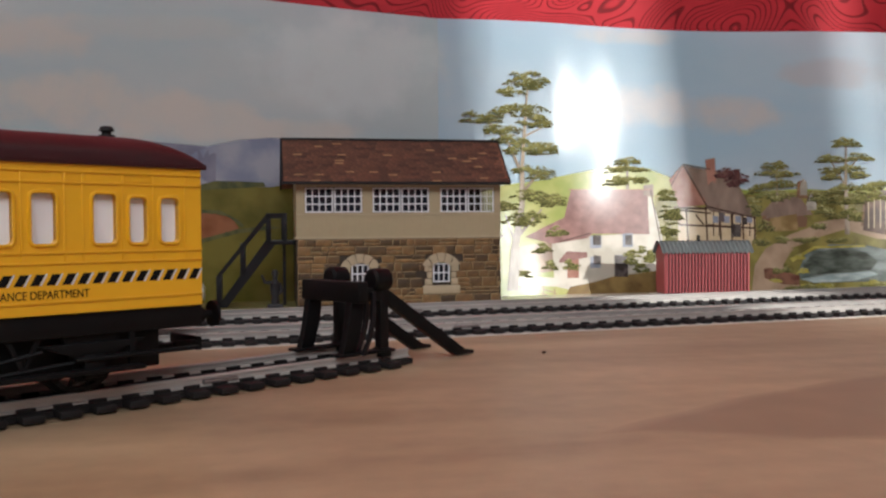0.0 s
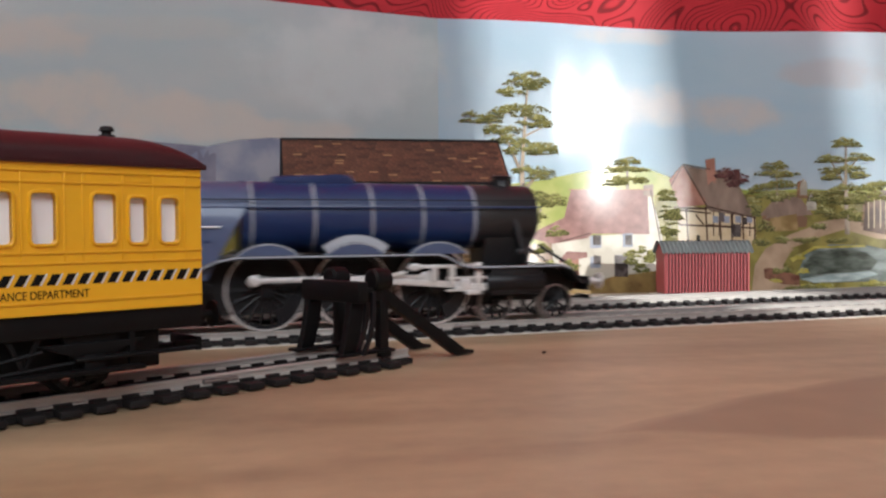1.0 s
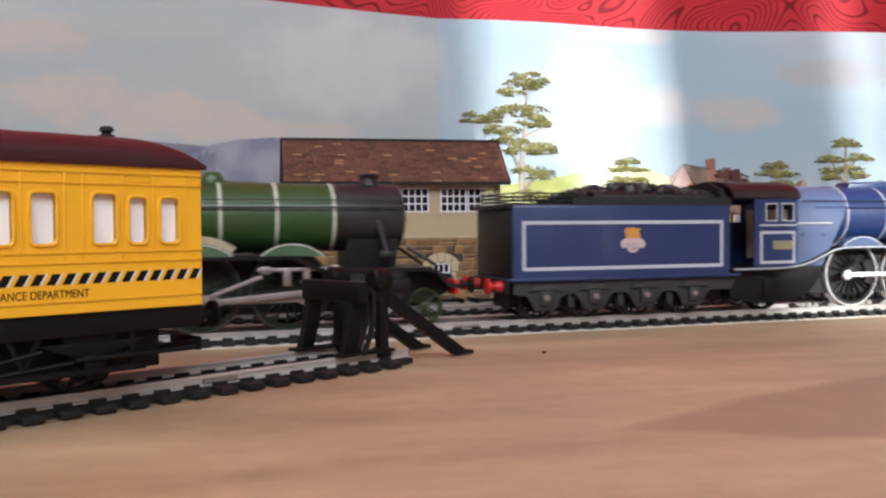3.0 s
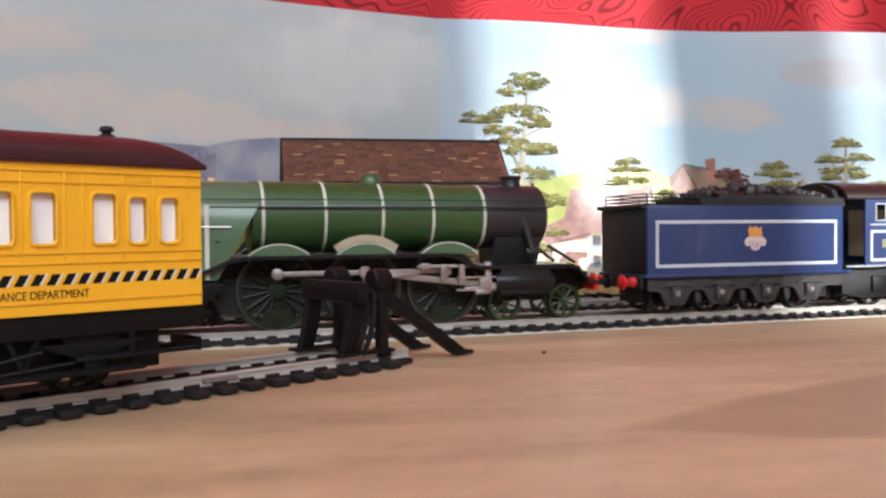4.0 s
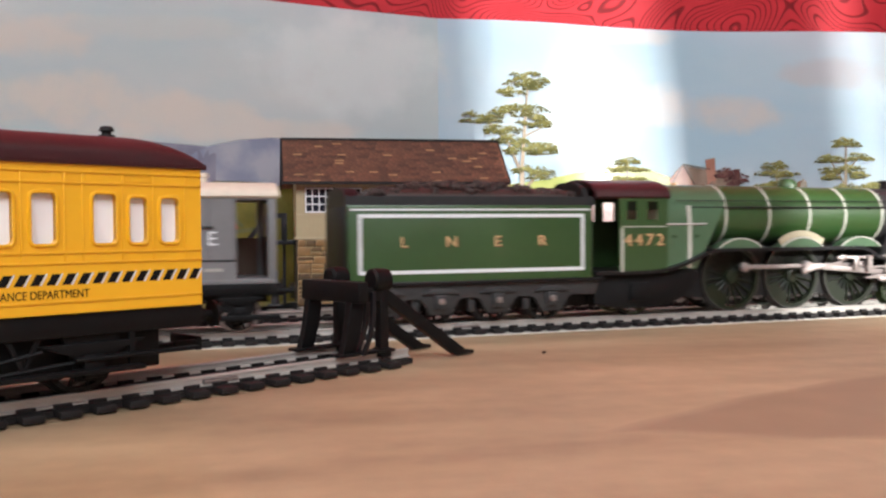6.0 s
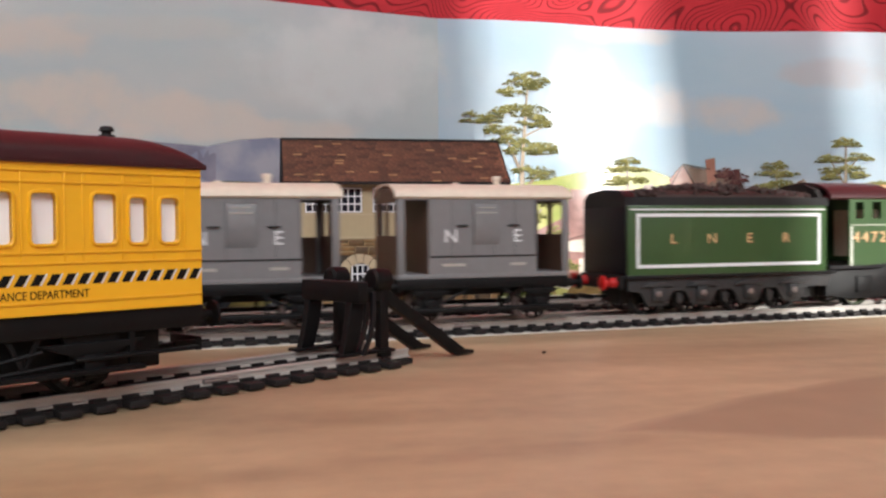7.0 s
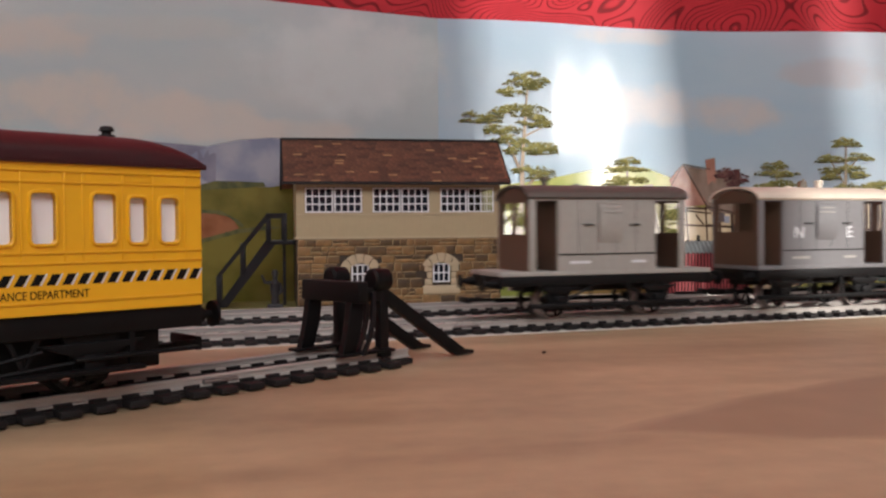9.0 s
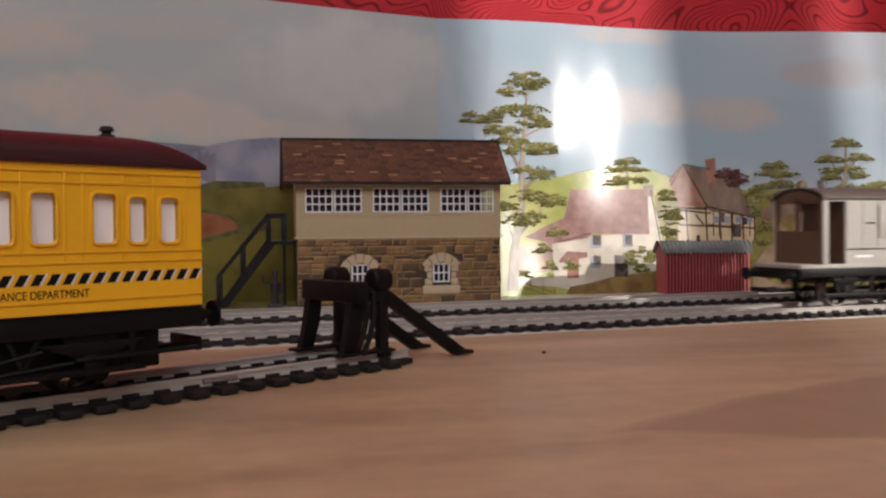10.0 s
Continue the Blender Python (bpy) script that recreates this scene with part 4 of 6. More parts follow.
    printed("printed_bank_edge", stroke((209.1, 3.0), (230.7, 0.5), 1.0, 0.8), P_BANK_GOLD, sky_right, 7)
    printed("printed_bank_edge", stroke((230.7, 0.5), (261.0, 1.4), 1.0, 0.8), P_BANK_GOLD, sky_right, 7)
    printed("printed_bank_edge", stroke((204.5, 17.3), (218.5, 25.1), 0.9, 0.7200000000000001), P_BANK_GOLD, sky_right, 7)
    printed("printed_bank_edge", stroke((218.5, 25.1), (249.5, 25.5), 0.7, 0.5599999999999999), P_BANK_GOLD, sky_right, 7)
    painted_tree([(188.5, 38.0, 4.5, 4.5), (196.9, 54.0, 3.2, 2.6), (185.6, 47.4, 3.2, 5.2), (191.8, 61.4, 3.9, 2.6), (198.3, 29.6, 5.2, 2.3), (186.7, 28.7, 4.5, 2.6)], sky_right, 8, rng, dark=P_HEDGE)
    painted_tree([(223.0, 53.8, 4.5, 2.6), (227.3, 46.1, 5.2, 2.6), (230.8, 57.8, 3.2, 2.3), (222.7, 37.7, 4.5, 2.0), (248.0, 54.4, 4.5, 4.5), (244.4, 42.6, 3.9, 3.2), (253.6, 61.1, 3.9, 2.6), (260.9, 62.8, 4.5, 2.3)], sky_right, 8, rng, dark=P_HEDGE)
    painted_tree([(125.7, 15.6, 2.6, 4.5), (119.1, 20.6, 2.6, 4.5), (114.1, 24.9, 2.0, 3.2), (131.7, 30.2, 3.9, 3.9), (135.4, 43.3, 3.9, 4.5), (129.3, 54.9, 3.2, 3.2)], sky_right, 8, rng)
    painted_tree([(72.1, 16.5, 3.9, 4.5), (60.7, 16.7, 3.9, 3.2), (56.0, 26.3, 4.5, 3.2), (64.3, 35.7, 5.2, 3.9), (45.9, 12.3, 3.2, 2.6)], sky_right, 8, rng)
    painted_tree([(194.4, 5.8, 2.9, 1.3), (211.0, 11.3, 2.6, 1.6), (222.4, 2.9, 5.2, 1.3), (251.6, 4.2, 4.5, 1.6), (208.7, 19.5, 3.2, 1.6)], sky_right, 8, rng, dark=P_BANK_GOLD, mid=P_BANK_GOLD, pale=P_LEAF_PALE)


paint_backdrop()


# ---------------------------------------------------------------- signal box
BOX = on_line(11.343, 436.49, 0)


def bar_window(parent, x0, x1, z0, z1, cols, rows, y, name="window", pane=None):
    """Dark glazing with white bars, as printed and layered on card."""
    b = bmesh.new()
    block(b, x0, x1, y + 0.55, y + 0.9, z0, z1)
    w = part(name, b, pane or DARK_PANE, parent)
    t = 0.28
    for i in range(cols + 1):
        f = bmesh.new()
        x = x0 + (x1 - x0) * i / cols
        k = t * (1.15 if i in (0, cols) else 0.9)
        block(f, x - k, x + k, y + 0.1, y + 0.5, z0 - t, z1 + t)
        part("glazing_bar", f, GLAZING_BAR, w)
    for j in range(rows + 1):
        f = bmesh.new()
        z = z0 + (z1 - z0) * j / rows
        block(f, x0 - t, x1 + t, y + 0.05, y + 0.52, z - t, z + t)
        part("glazing_bar", f, GLAZING_BAR, w)
    return w


def framed_wall(bm, x0, x1, z0, z1, holes, y0, y1):
    """One wall slab with rectangular openings through it (each x0, x1, z0, z1)."""
    xs = sorted({x0, x1, *(h[0] for h in holes), *(h[1] for h in holes)})
    zs = sorted({z0, z1, *(h[2] for h in holes), *(h[3] for h in holes)})
    spots = {}
    def at(i, j, y):
        if (i, j, y) not in spots:
            spots[i, j, y] = bm.verts.new((xs[i], y, zs[j]))
        return spots[i, j, y]
    def full(i, j):
        if not (0 <= i < len(xs) - 1 and 0 <= j < len(zs) - 1):
            return False
        x, z = (xs[i] + xs[i + 1]) / 2, (zs[j] + zs[j + 1]) / 2
        return not any(h[0] < x < h[1] and h[2] < z < h[3] for h in holes)
    for i in range(len(xs) - 1):
        for j in range(len(zs) - 1):
            if not full(i, j):
                continue
            for y in (y0, y1):
                bm.faces.new([at(i, j, y), at(i + 1, j, y), at(i + 1, j + 1, y), at(i, j + 1, y)])
            for (di, dj), (p, q) in (((-1, 0), ((i, j), (i, j + 1))), ((1, 0), ((i + 1, j), (i + 1, j + 1))), ((0, -1), ((i, j), (i + 1, j))), ((0, 1), ((i, j + 1), (i + 1, j + 1)))):
                if not full(i + di, j + dj):
                    bm.faces.new([at(*p, y0), at(*q, y0), at(*q, y1), at(*p, y1)])


def signal_box():
    t = thing("signal_box", BOX, "model signal box of stone and cream card with brown roof", "building")
    x0, x1, dp = 15.2, 117.4, 40.0
    low = bmesh.new()
    wins = [(41.2, 50.9, 10.9, 21.4), (82.0, 91.6, 10.9, 21.4)]
    framed_wall(low, x0, x1, 0.4, 33.6, wins, 0.6, 1.6)
    block(low, x0, x0 + 1, 1.6, dp, 0.4, 33.6)
    block(low, x1 - 1, x1, 1.6, dp, 0.4, 33.6)
    block(low, x0, x1, dp - 1, dp, 0.4, 61)
    lower = part("stone_wall", low, STONE_BED, t, "brown random stone card wall")
    up = bmesh.new()
    holes = [(19.4, 47.4, 46.0, 58.4), (52.4, 80.9, 46.0, 58.4), (86.4, 114.3, 46.0, 58.4)]
    framed_wall(up, x0, x1, 33.6, 61.2, holes, 0.4, 1.5)
    upper = part("upper_wall", up, CARD_CREAM, t, "cream boarded card upper storey")
    up = bmesh.new()
    block(up, x0, x0 + 1, 1.5, dp, 33.6, 61.2)
    part("side_wall", up, CARD_CREAM, t)
    up = bmesh.new()
    block(up, x1 - 1, x1, 1.5, 8, 33.6, 61.2)
    block(up, x1 - 1, x1, 36, dp, 33.6, 61.2)
    block(up, x1 - 1, x1, 8, 36, 33.6, 46)
    block(up, x1 - 1, x1, 8, 36, 58.4, 61.2)
    part("side_wall", up, CARD_CREAM, t)
    for gx in (x0, x1 - 1):
        up = bmesh.new()
        prism(up, [(0.6, 61.2), (dp, 61.2), (dp / 2, 81.5)], "x", gx, gx + 1)
        part("gable", up, CARD_CREAM, t)
    # fine boarding lines and trim strips
    tr = bmesh.new()
    block(tr, x0 - 1.2, x1 + 1.6, 0.0, 1.4, 33.2, 34.2)
    block(tr, x0, x1, 0.1, 0.5, 44.9, 45.5)
    block(tr, x0, x1, 0.1, 0.5, 59.0, 59.8)
    part("trim_strip", tr, CARD_PALE, upper)
    for i in range(50):
        g = bmesh.new() if i == 0 else None
        if g:
            block(g, -0.08, 0.08, 0.3, 0.46, 34.4, 44.8)
            groove = mesh_of("board_joint", g, CARD_MORTAR)
        part("board_joint", groove, None, upper, at=pose((x0 + 1.2 + i * 2.03) * MM, 0, 0))
    for a, b, c, d in holes:
        m = (a + b) / 2
        bar_window(t, a + 0.5, m - 0.6, c + 0.4, d - 0.5, 4 if a < 20 else 4, 3, 0.6)
        bar_window(t, m + 0.6, b - 0.5, c + 0.4, d - 0.5, 4, 3, 0.6, pane=CLEAR_PANE if a > 80 else None)
    for i in range(6):
        bar = bmesh.new()
        block(bar, x1 - 0.8, x1 - 0.3, 8 + i * 5.6, 8.7 + i * 5.6, 46, 58.4)
        part("glazing_bar", bar, GLAZING_BAR, t)
    for a, b, c, d in wins:
        bar_window(t, a + 0.9, b - 0.9, c + 0.5, d - 1.2, 3, 2, 0.7)
        s = bmesh.new()
        cx = (a + b) / 2
        n = 5
        for i in range(n):
            a0, a1 = 155 - i * (130 / n), 155 - (i + 1) * (130 / n) + 2.2
            ring(s, (cx, 0, d - 6.2), "y", 6.0, 10.6, 0.0, 1.0, 6, a1, a0)
        for sx in (-1, 1):
            for k, w in enumerate((3.6, 2.6, 3.9)):
                z = c - 1.2 + k * 3.4
                xa, xb = (a - w, a) if sx < 0 else (b, b + w)
                block(s, xa, xb, 0.0, 1.0, z, z + 3.1, 0.2)
        block(s, a - 4.6, b + 4.6, -0.25, 1.0, c - 5.6, c - 1.4, 0.3)
        part("stone_surround", s, CARD_PALE, t, "pale dressed stone window surround")
    # roof: two slopes of card with layered shingles
    rx0, rx1 = 9.2, 121.2
    slope = bmesh.new()
    prism(slope, [(-4.6, 60.6), (dp / 2, 83.4), (dp + 4.6, 60.6), (dp + 4.2, 59.6), (dp / 2, 82.0), (-4.2, 59.6)], "x", rx0, rx1)
    roof = part("roof", slope, SHINGLE, t, "brown shingled card roof")
    rng = random.Random(3)
    rise = Vector((0, dp / 2 + 4.6, 83.4 - 60.6))
    length = rise.length
    ang = math.degrees(math.atan2(rise.z, rise.y))
    n_rows = 15
    shapes = []
    for w in (4.6, 5.4, 6.2):
        g = bmesh.new()
        block(g, 0, w - 0.08, 0, length / n_rows + 0.5, 0, 0.16)
        shapes.append((w, mesh_of("shingle", g, SHINGLE)))
    g = bmesh.new()
    block(g, 0, 4.2, 0, 1.0, 0, 0.18)
    pale = mesh_of("worn_shingle", g, SHINGLE_PALE)
    for j in range(n_rows):
        x = rx0 + rng.uniform(0, 2)
        k = j / n_rows
        base = Vector((0, -4.6, 60.6)) + rise * k
        while x < rx1 - 6.3:
            w, me = rng.choice(shapes)
            part("shingle", me, None, roof, at=pose(x * MM, base.y * MM, (base.z + 0.05) * MM, ang + 1.2, 0, 0))
            if rng.random() < 0.075:
                part("worn_shingle", pale, None, roof, at=pose((x + 0.4) * MM, (base.y + 0.3) * MM, (base.z + 0.42) * MM, ang + 1.2, 0, 0))
            x += w
    # bargeboards and ridge
    bb = bmesh.new()
    prism(bb, [(-5.0, 59.0), (-5.0, 61.4), (dp / 2, 84.3), (dp + 5, 61.4), (dp + 5, 59.0), (dp / 2, 81.6)], "x", rx0 - 0.9, rx0)
    prism(bb, [(-5.0, 60.2), (-5.0, 61.2), (dp / 2, 84.1), (dp + 5, 61.2), (dp + 5, 60.2), (dp / 2, 82.6)], "x", rx1, rx1 + 0.5)
    block(bb, rx0, rx1, dp / 2 - 0.9, dp / 2 + 0.9, 83.2, 84.3)
    block(bb, rx0, rx1, -5.1, -4.5, 59.6, 61.0)
    part("bargeboard", bb, SOOT, roof, "black bargeboards and gutter")
    # stones, laid in uneven courses
    shapes = {}
    z = 0.8
    for h in (4.2, 3.6, 4.8, 3.4, 4.4, 3.8, 4.6, 3.4):
        x = x0 + rng.uniform(0.1, 0.6)
        while x < x1 - 1.2:
            w = min(rng.choice((3.6, 5.0, 6.4, 6.4, 7.8, 9.2)), x1 - 0.1 - x)
            parts = [(h, 0)] if rng.random() < 0.6 else [(h * 0.48, 0), (h * 0.52, h * 0.48)]
            for hh, dz in parts:
                zc = z + dz
                clash = any(x + w > a - 0.3 and x < b + 0.3 and zc + hh > c - 0.3 and zc < d + 0.3 for a, b, c, d in wins)
                if not clash and w > 1.0:
                    key = (round(w, 1), round(hh, 1))
                    if key not in shapes:
                        g = bmesh.new()
                        block(g, 0.14, key[0] - 0.14, -0.45, 0.1, 0.14, key[1] - 0.14, 0.26)
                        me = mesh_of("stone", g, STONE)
                        me.materials.append(STONE_HIGHLIGHT)
                        # a highlight coloured onto each stone's upper and left arris, as on printed card
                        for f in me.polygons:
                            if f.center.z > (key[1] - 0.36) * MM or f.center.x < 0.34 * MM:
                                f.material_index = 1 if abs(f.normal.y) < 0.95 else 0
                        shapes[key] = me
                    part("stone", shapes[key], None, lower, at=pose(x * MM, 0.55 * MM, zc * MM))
            x += w
        z += h
    # roof side windows on the left wall stay plain; the steps stand beside it
    return t


signal_box()


def staircase():
    t = thing("staircase", on_line(11.343, 441.5, 0), "black wooden outside staircase leading up to the signal box", "staircase")
    slope = (33.0 - 0.5) / (2.7 + 21.8)
    for y in (0, 11):
        s = bmesh.new()
        prism(s, [(-22.9, 0.4), (-18.0, 0.4), (5.4, 31.0), (1.2, 33.4)], "y", y, y + 1.2)
        part("stringer", s, SATIN_BLACK, t)
        h = bmesh.new()
        prism(h, [(-22.6, 13.6), (-22.6, 16.2), (1.4, 46.2), (3.0, 44.2)], "y", y, y + 1.0)
        part("handrail", h, SATIN_BLACK, t)
        for x, z0, z1 in ((-21.8, 0.4, 15.6), (-10.4, 16.0, 31.4), (2.0, 32.0, 46.0), (9.6, 32.0, 46.0)):
            g = bmesh.new()
            block(g, x - 1.25, x + 1.25, y, y + 1.2, z0, z1, 0.15)
            part("post", g, SATIN_BLACK, t)
        r = bmesh.new()
        block(r, 1.4, 10.4, y, y + 1.2, 43.6, 45.9)
        part("landing_rail", r, SATIN_BLACK, t)
    for i in range(9):
        g = bmesh.new()
        x = -20.5 + i * 2.6
        block(g, x, x + 2.6, 1.2, 11, 2.4 + i * 3.4, 3.2 + i * 3.4)
        part("tread", g, SATIN_BLACK, t)
    l = bmesh.new()
    block(l, 1.0, 14.9, 0, 12.2, 30.6, 32.8, 0.2)
    part("landing", l, SATIN_BLACK, t)
    for x in (9.6,):
        g = bmesh.new()
        block(g, x - 0.8, x + 0.8, 10, 11.4, 0.4, 31.2)
        part("landing_post", g, SATIN_BLACK, t)


staircase()


def figurine():
    b = bmesh.new()
    block(b, -4.2, 4.2, -2.6, 2.6, 0.4, 3.4, 0.4)
    turned(b, [(1.2, 2.3), (4, 2.4), (8, 2.1), (11.5, 2.7), (14.5, 2.9), (16.3, 1.4), (17, 0.9)], "z", 16)
    turned(b, [(16.6, 0.8), (17.6, 1.5), (19, 1.6), (20.0, 1.2)], "z", 14)
    turned(b, [(19.4, 1.9), (20.0, 1.9), (21.6, 1.5), (22.0, 0.5)], "z", 14)
    rod(b, (-2.2, 0, 15.0), (-5.6, -0.6, 15.4), 0.95, 10, 0.8)
    rod(b, (-5.4, -0.6, 15.2), (-7.0, -0.8, 19.2), 0.8, 10, 0.65)
    rod(b, (2.4, 0, 14.8), (3.6, -0.8, 10.0), 0.95, 10, 0.75)
    rod(b, (3.6, -0.8, 10.2), (1.4, -2.2, 8.6), 0.75, 10, 0.6)
    bmesh.ops.scale(b, vec=(0.87, 0.87, 0.87), verts=b.verts)
    solid("figurine", b, FIGURE, pose(-0.0792, 0.4185, 0) @ pose(0, 0, 0, 0, 0, 10), "small dark painted standing figurine with a raised arm", "figurine")


figurine()


def shed():
    a = math.degrees(math.atan2(4.0, 48.0))
    # moved nearer, shrunk and raised to fit the camera's view and its shadow
    t = thing("corrugated_shed", pose(0.1158, 0.4625, 0.0024, 0, 0, a) @ Matrix.Diagonal((0.943, 0.943, 0.943, 1)), "small red corrugated shed with a grey curved roof", "shed")
    w, h, dp = 47.4, 23.6, 15.0
    b = bmesh.new()
    block(b, 0, w, 0.6, dp, 0.35, h)
    body = part("body", b, SOOT, t)
    me = None
    n = 26
    g = bmesh.new()
    prism(g, [(0, 0.6), (0.25, -0.25), (0.9, -0.25), (1.15, 0.6)], "z", 0.9, h)
    me = mesh_of("corrugation", g, SHED_RED)
    for i in range(n):
        part("corrugation", me, None, body, at=pose((0.2 + i * (w - 1.2) / (n - 1)) * MM, 0, 0))
    e = bmesh.new()
    prism(e, [(0.2, 0.4), (dp, 0.4), (dp, h), (dp * 0.75, h + 4.2), (dp / 2, h + 5.6), (dp * 0.25, h + 4.2), (0.2, h)], "x", -0.5, 0)
    part("end_wall", e, SHED_RED, t)
    e = bmesh.new()
    prism(e, [(0.2, 0.4), (dp, 0.4), (dp, h), (dp * 0.75, h + 4.2), (dp / 2, h + 5.6), (dp * 0.25, h + 4.2), (0.2, h)], "x", w, w + 0.5)
    part("end_wall", e, SHED_RED, t)
    r = bmesh.new()
    m = 60
    prof = [(-1.3 + (dp + 2.6) * i / 10, h - 0.6 + 6.6 * math.sin(math.pi * i / 10)) for i in range(11)]
    rows = []
    for j in range(m * 2 + 1):
        x = -2.4 + (w + 4.8) * j / (m * 2)
        k = 0.42 * math.cos(2 * math.pi * j / (m * 2) * 21)
        rows.append([r.verts.new((x, y, z + k)) for y, z in prof])
    for p, q in zip(rows, rows[1:]):
        for i in range(10):
            r.faces.new((p[i], q[i], q[i + 1], p[i + 1]))
    bmesh.ops.solidify(r, geom=r.faces[:], thickness=0.4)
    part("roof", r, SHED_ROOF, t, "grey corrugated curved roof")
    c = bmesh.new()
    rod(c, (w * 0.45, dp / 2, h + 4), (w * 0.45, dp / 2, h + 9), 0.9)
    part("stove_pipe", c, SOOT, t)
    # made-up plinth, toned like the trackbed so it hardly shows
    g = bmesh.new()
    block(g, -4, w + 4, -1.5, dp + 2, -2.1, 0.3, 0.3)
    part("base", g, TRACKBED, t, "pale plinth added to lift the shed to its place in view")


shed()


def ballast_chip():
    b = bmesh.new()
    bmesh.ops.create_icosphere(b, subdivisions=1, radius=0.7)
    for v in b.verts:
        v.co.z = v.co.z * 0.6 + 0.4
    solid("ballast_chip", b, SOOT, pose(0.0301, 0.2666, 0), "tiny dark chip of ballast on the bare board", "stone")


ballast_chip()


def buffer_stop():
    t = thing("buffer_stop", on_line(SIDE, SIDE_P, 0), "black plastic buffer stop at the end of the siding", "buffer stop")
    for y in (-9.2, 9.2):
        g = bmesh.new()
        block(g, 156.9, 159.9, y - 1.3, y + 1.3, 3.0, 22.4, 0.3)
        block(g, 156.4, 160.4, y - 1.9, y + 1.9, 3.0, 5.6, 0.4)
        part("post", g, BLACK, t)
        h = bmesh.new()
        turned(h, [(154.6, 2.4), (155.1, 3.1), (156.4, 3.2), (160.0, 3.0), (160.6, 2.4)], "x", 24, (0, y, 24.0))
        part("buffer", h, BLACK, t)
        d = bmesh.new()
        prism(d, [(159.6, 21.6), (159.6, 17.6), (186.4, 0.5), (193.6, 0.5), (193.6, 1.5), (190.0, 1.8)], "y", y - 1.3, y + 1.3, 0.2)
        part("brace", d, BLACK, t)
        f = bmesh.new()
        prism(f, [(147.0, 19.0), (151.6, 19.0), (150.6, 12.0), (148.2, 4.4), (143.8, 4.4), (146.0, 12.0)], "y", y - 1.1, y + 1.1, 0.25)
        part("front_leg", f, BLACK, t)
        if y < 0:
            pts = [(149.6, 4.4), (151.6, 8.0), (152.8, 12.0), (153.4, 16.0), (153.2, 21.0)]
            for k in (-2.6, 0.2):
                r = bmesh.new()
                prism(r, [(x - 0.6, z) for x, z in pts] + [(x + 0.6, z) for x, z in pts[::-1]], "y", y + k - 0.5, y + k + 0.5, 0.15)
                part("bent_rail", r, SATIN_BLACK, t, "glossier bent rail of the stop")
    b = bmesh.new()
    block(b, 146.8, 150.2, -13.6, 11.6, 18.4, 24.0, 0.5)
    part("beam", b, BLACK, t)
    s = bmesh.new()
    block(s, 150, 158.6, -10.4, -8.2, 18.4, 22.0, 0.2)
    block(s, 150, 158.6, 8.2, 10.4, 18.4, 22.0, 0.2)
    part("strut", s, BLACK, t)
    for y in (-9.2, 9.2):
        f = bmesh.new()
        block(f, 142, 161.5, y - 2.2, y + 2.2, 4.4, 5.2, 0.2)
        part("foot_plate", f, BLACK, t)


buffer_stop()


# ---------------------------------------------------------------- rolling stock helpers
def disc_wheel(bm, r, y, t=2.4):
    turned(bm, [(y, r * 0.86), (y, r), (y + t * 0.7, r), (y + t * 0.75, r + 0.8), (y + t, r + 0.8), (y + t, r * 0.5)], "y", 28)


def spoked_wheel(bm, r, y0, y1, spokes, rim):
    ring(bm, (0, 0, 0), "y", r - rim, r, y0, y1, 40)
    turned(bm, [(y0 - 0.6, r * 0.12), (y0 - 0.4, r * 0.2), (y1, r * 0.2)], "y", 18)
    for i in range(spokes):
        a = 2 * math.pi * i / spokes
        c, s = math.cos(a), math.sin(a)
        rod(bm, (r * 0.12 * c, (y0 + y1) / 2, r * 0.12 * s), ((r - rim * 0.6) * c, (y0 + y1) / 2, (r - rim * 0.6) * s), 0.42, 6)


def wheelset(parent, x, r, mat, tyre_mat, spokes=16, y=9.4, name="wheelset", crank=0.0):
    b = bmesh.new()
    rod(b, (0, -y + 1, 0), (0, y - 1, 0), 1.2, 10)
    w = part(name, b, SOOT, parent, at=pose(x * MM, 0, r * MM))
    b = bmesh.new()
    spoked_wheel(b, r, y - 2.2, y, 8, r * 0.14)
    part("wheel", b, mat, w)
    b = bmesh.new()
    spoked_wheel(b, r, -y, -y + 2.2, spokes, r * 0.14)
    if crank:
        rod(b, (crank, -y - 2.6, 0), (crank, -y + 1, 0), 0.9, 10)
        ring(b, (0, 0, 0), "y", r * 0.55, r * 0.87, -y + 0.2, -y + 1.6, 10, 150, 210)
    part("wheel", b, mat, w)
    t = bmesh.new()
    ring(t, (0, 0, 0), "y", r - 0.45, r + 0.02, -y - 0.15, -y + 2.3, 44)
    ring(t, (0, 0, 0), "y", r - 0.2, r + 0.9, -y + 2.2, -y + 2.9, 44)
    part("tyre", t, tyre_mat, w)
    return w


def bar_path(bm, path, y0, y1, thick):
    """A plate that follows a line of (x, z) points, with the given thickness below it."""
    low = [(x, z - thick) for x, z in path][::-1]
    prism(bm, list(path) + low, "y", y0, y1)


PLATE = [(-28, 17.2), (-10, 17.2), (-3, 17.4), (4, 18.2), (10, 19.8), (15, 21.8), (20, 24.0), (26, 25.0), (60, 25.0), (94, 25.0), (98, 23.6), (102, 21.2), (106, 20.3), (141, 20.3), (144, 19.2), (148, 14.6), (152, 14.2)]
BOILER_Z, BOILER_R = 37.6, 11.9
DRIVERS = (36.0, 65.2, 94.4)
DRIVER_R, CRANK = 13.35, 5.4


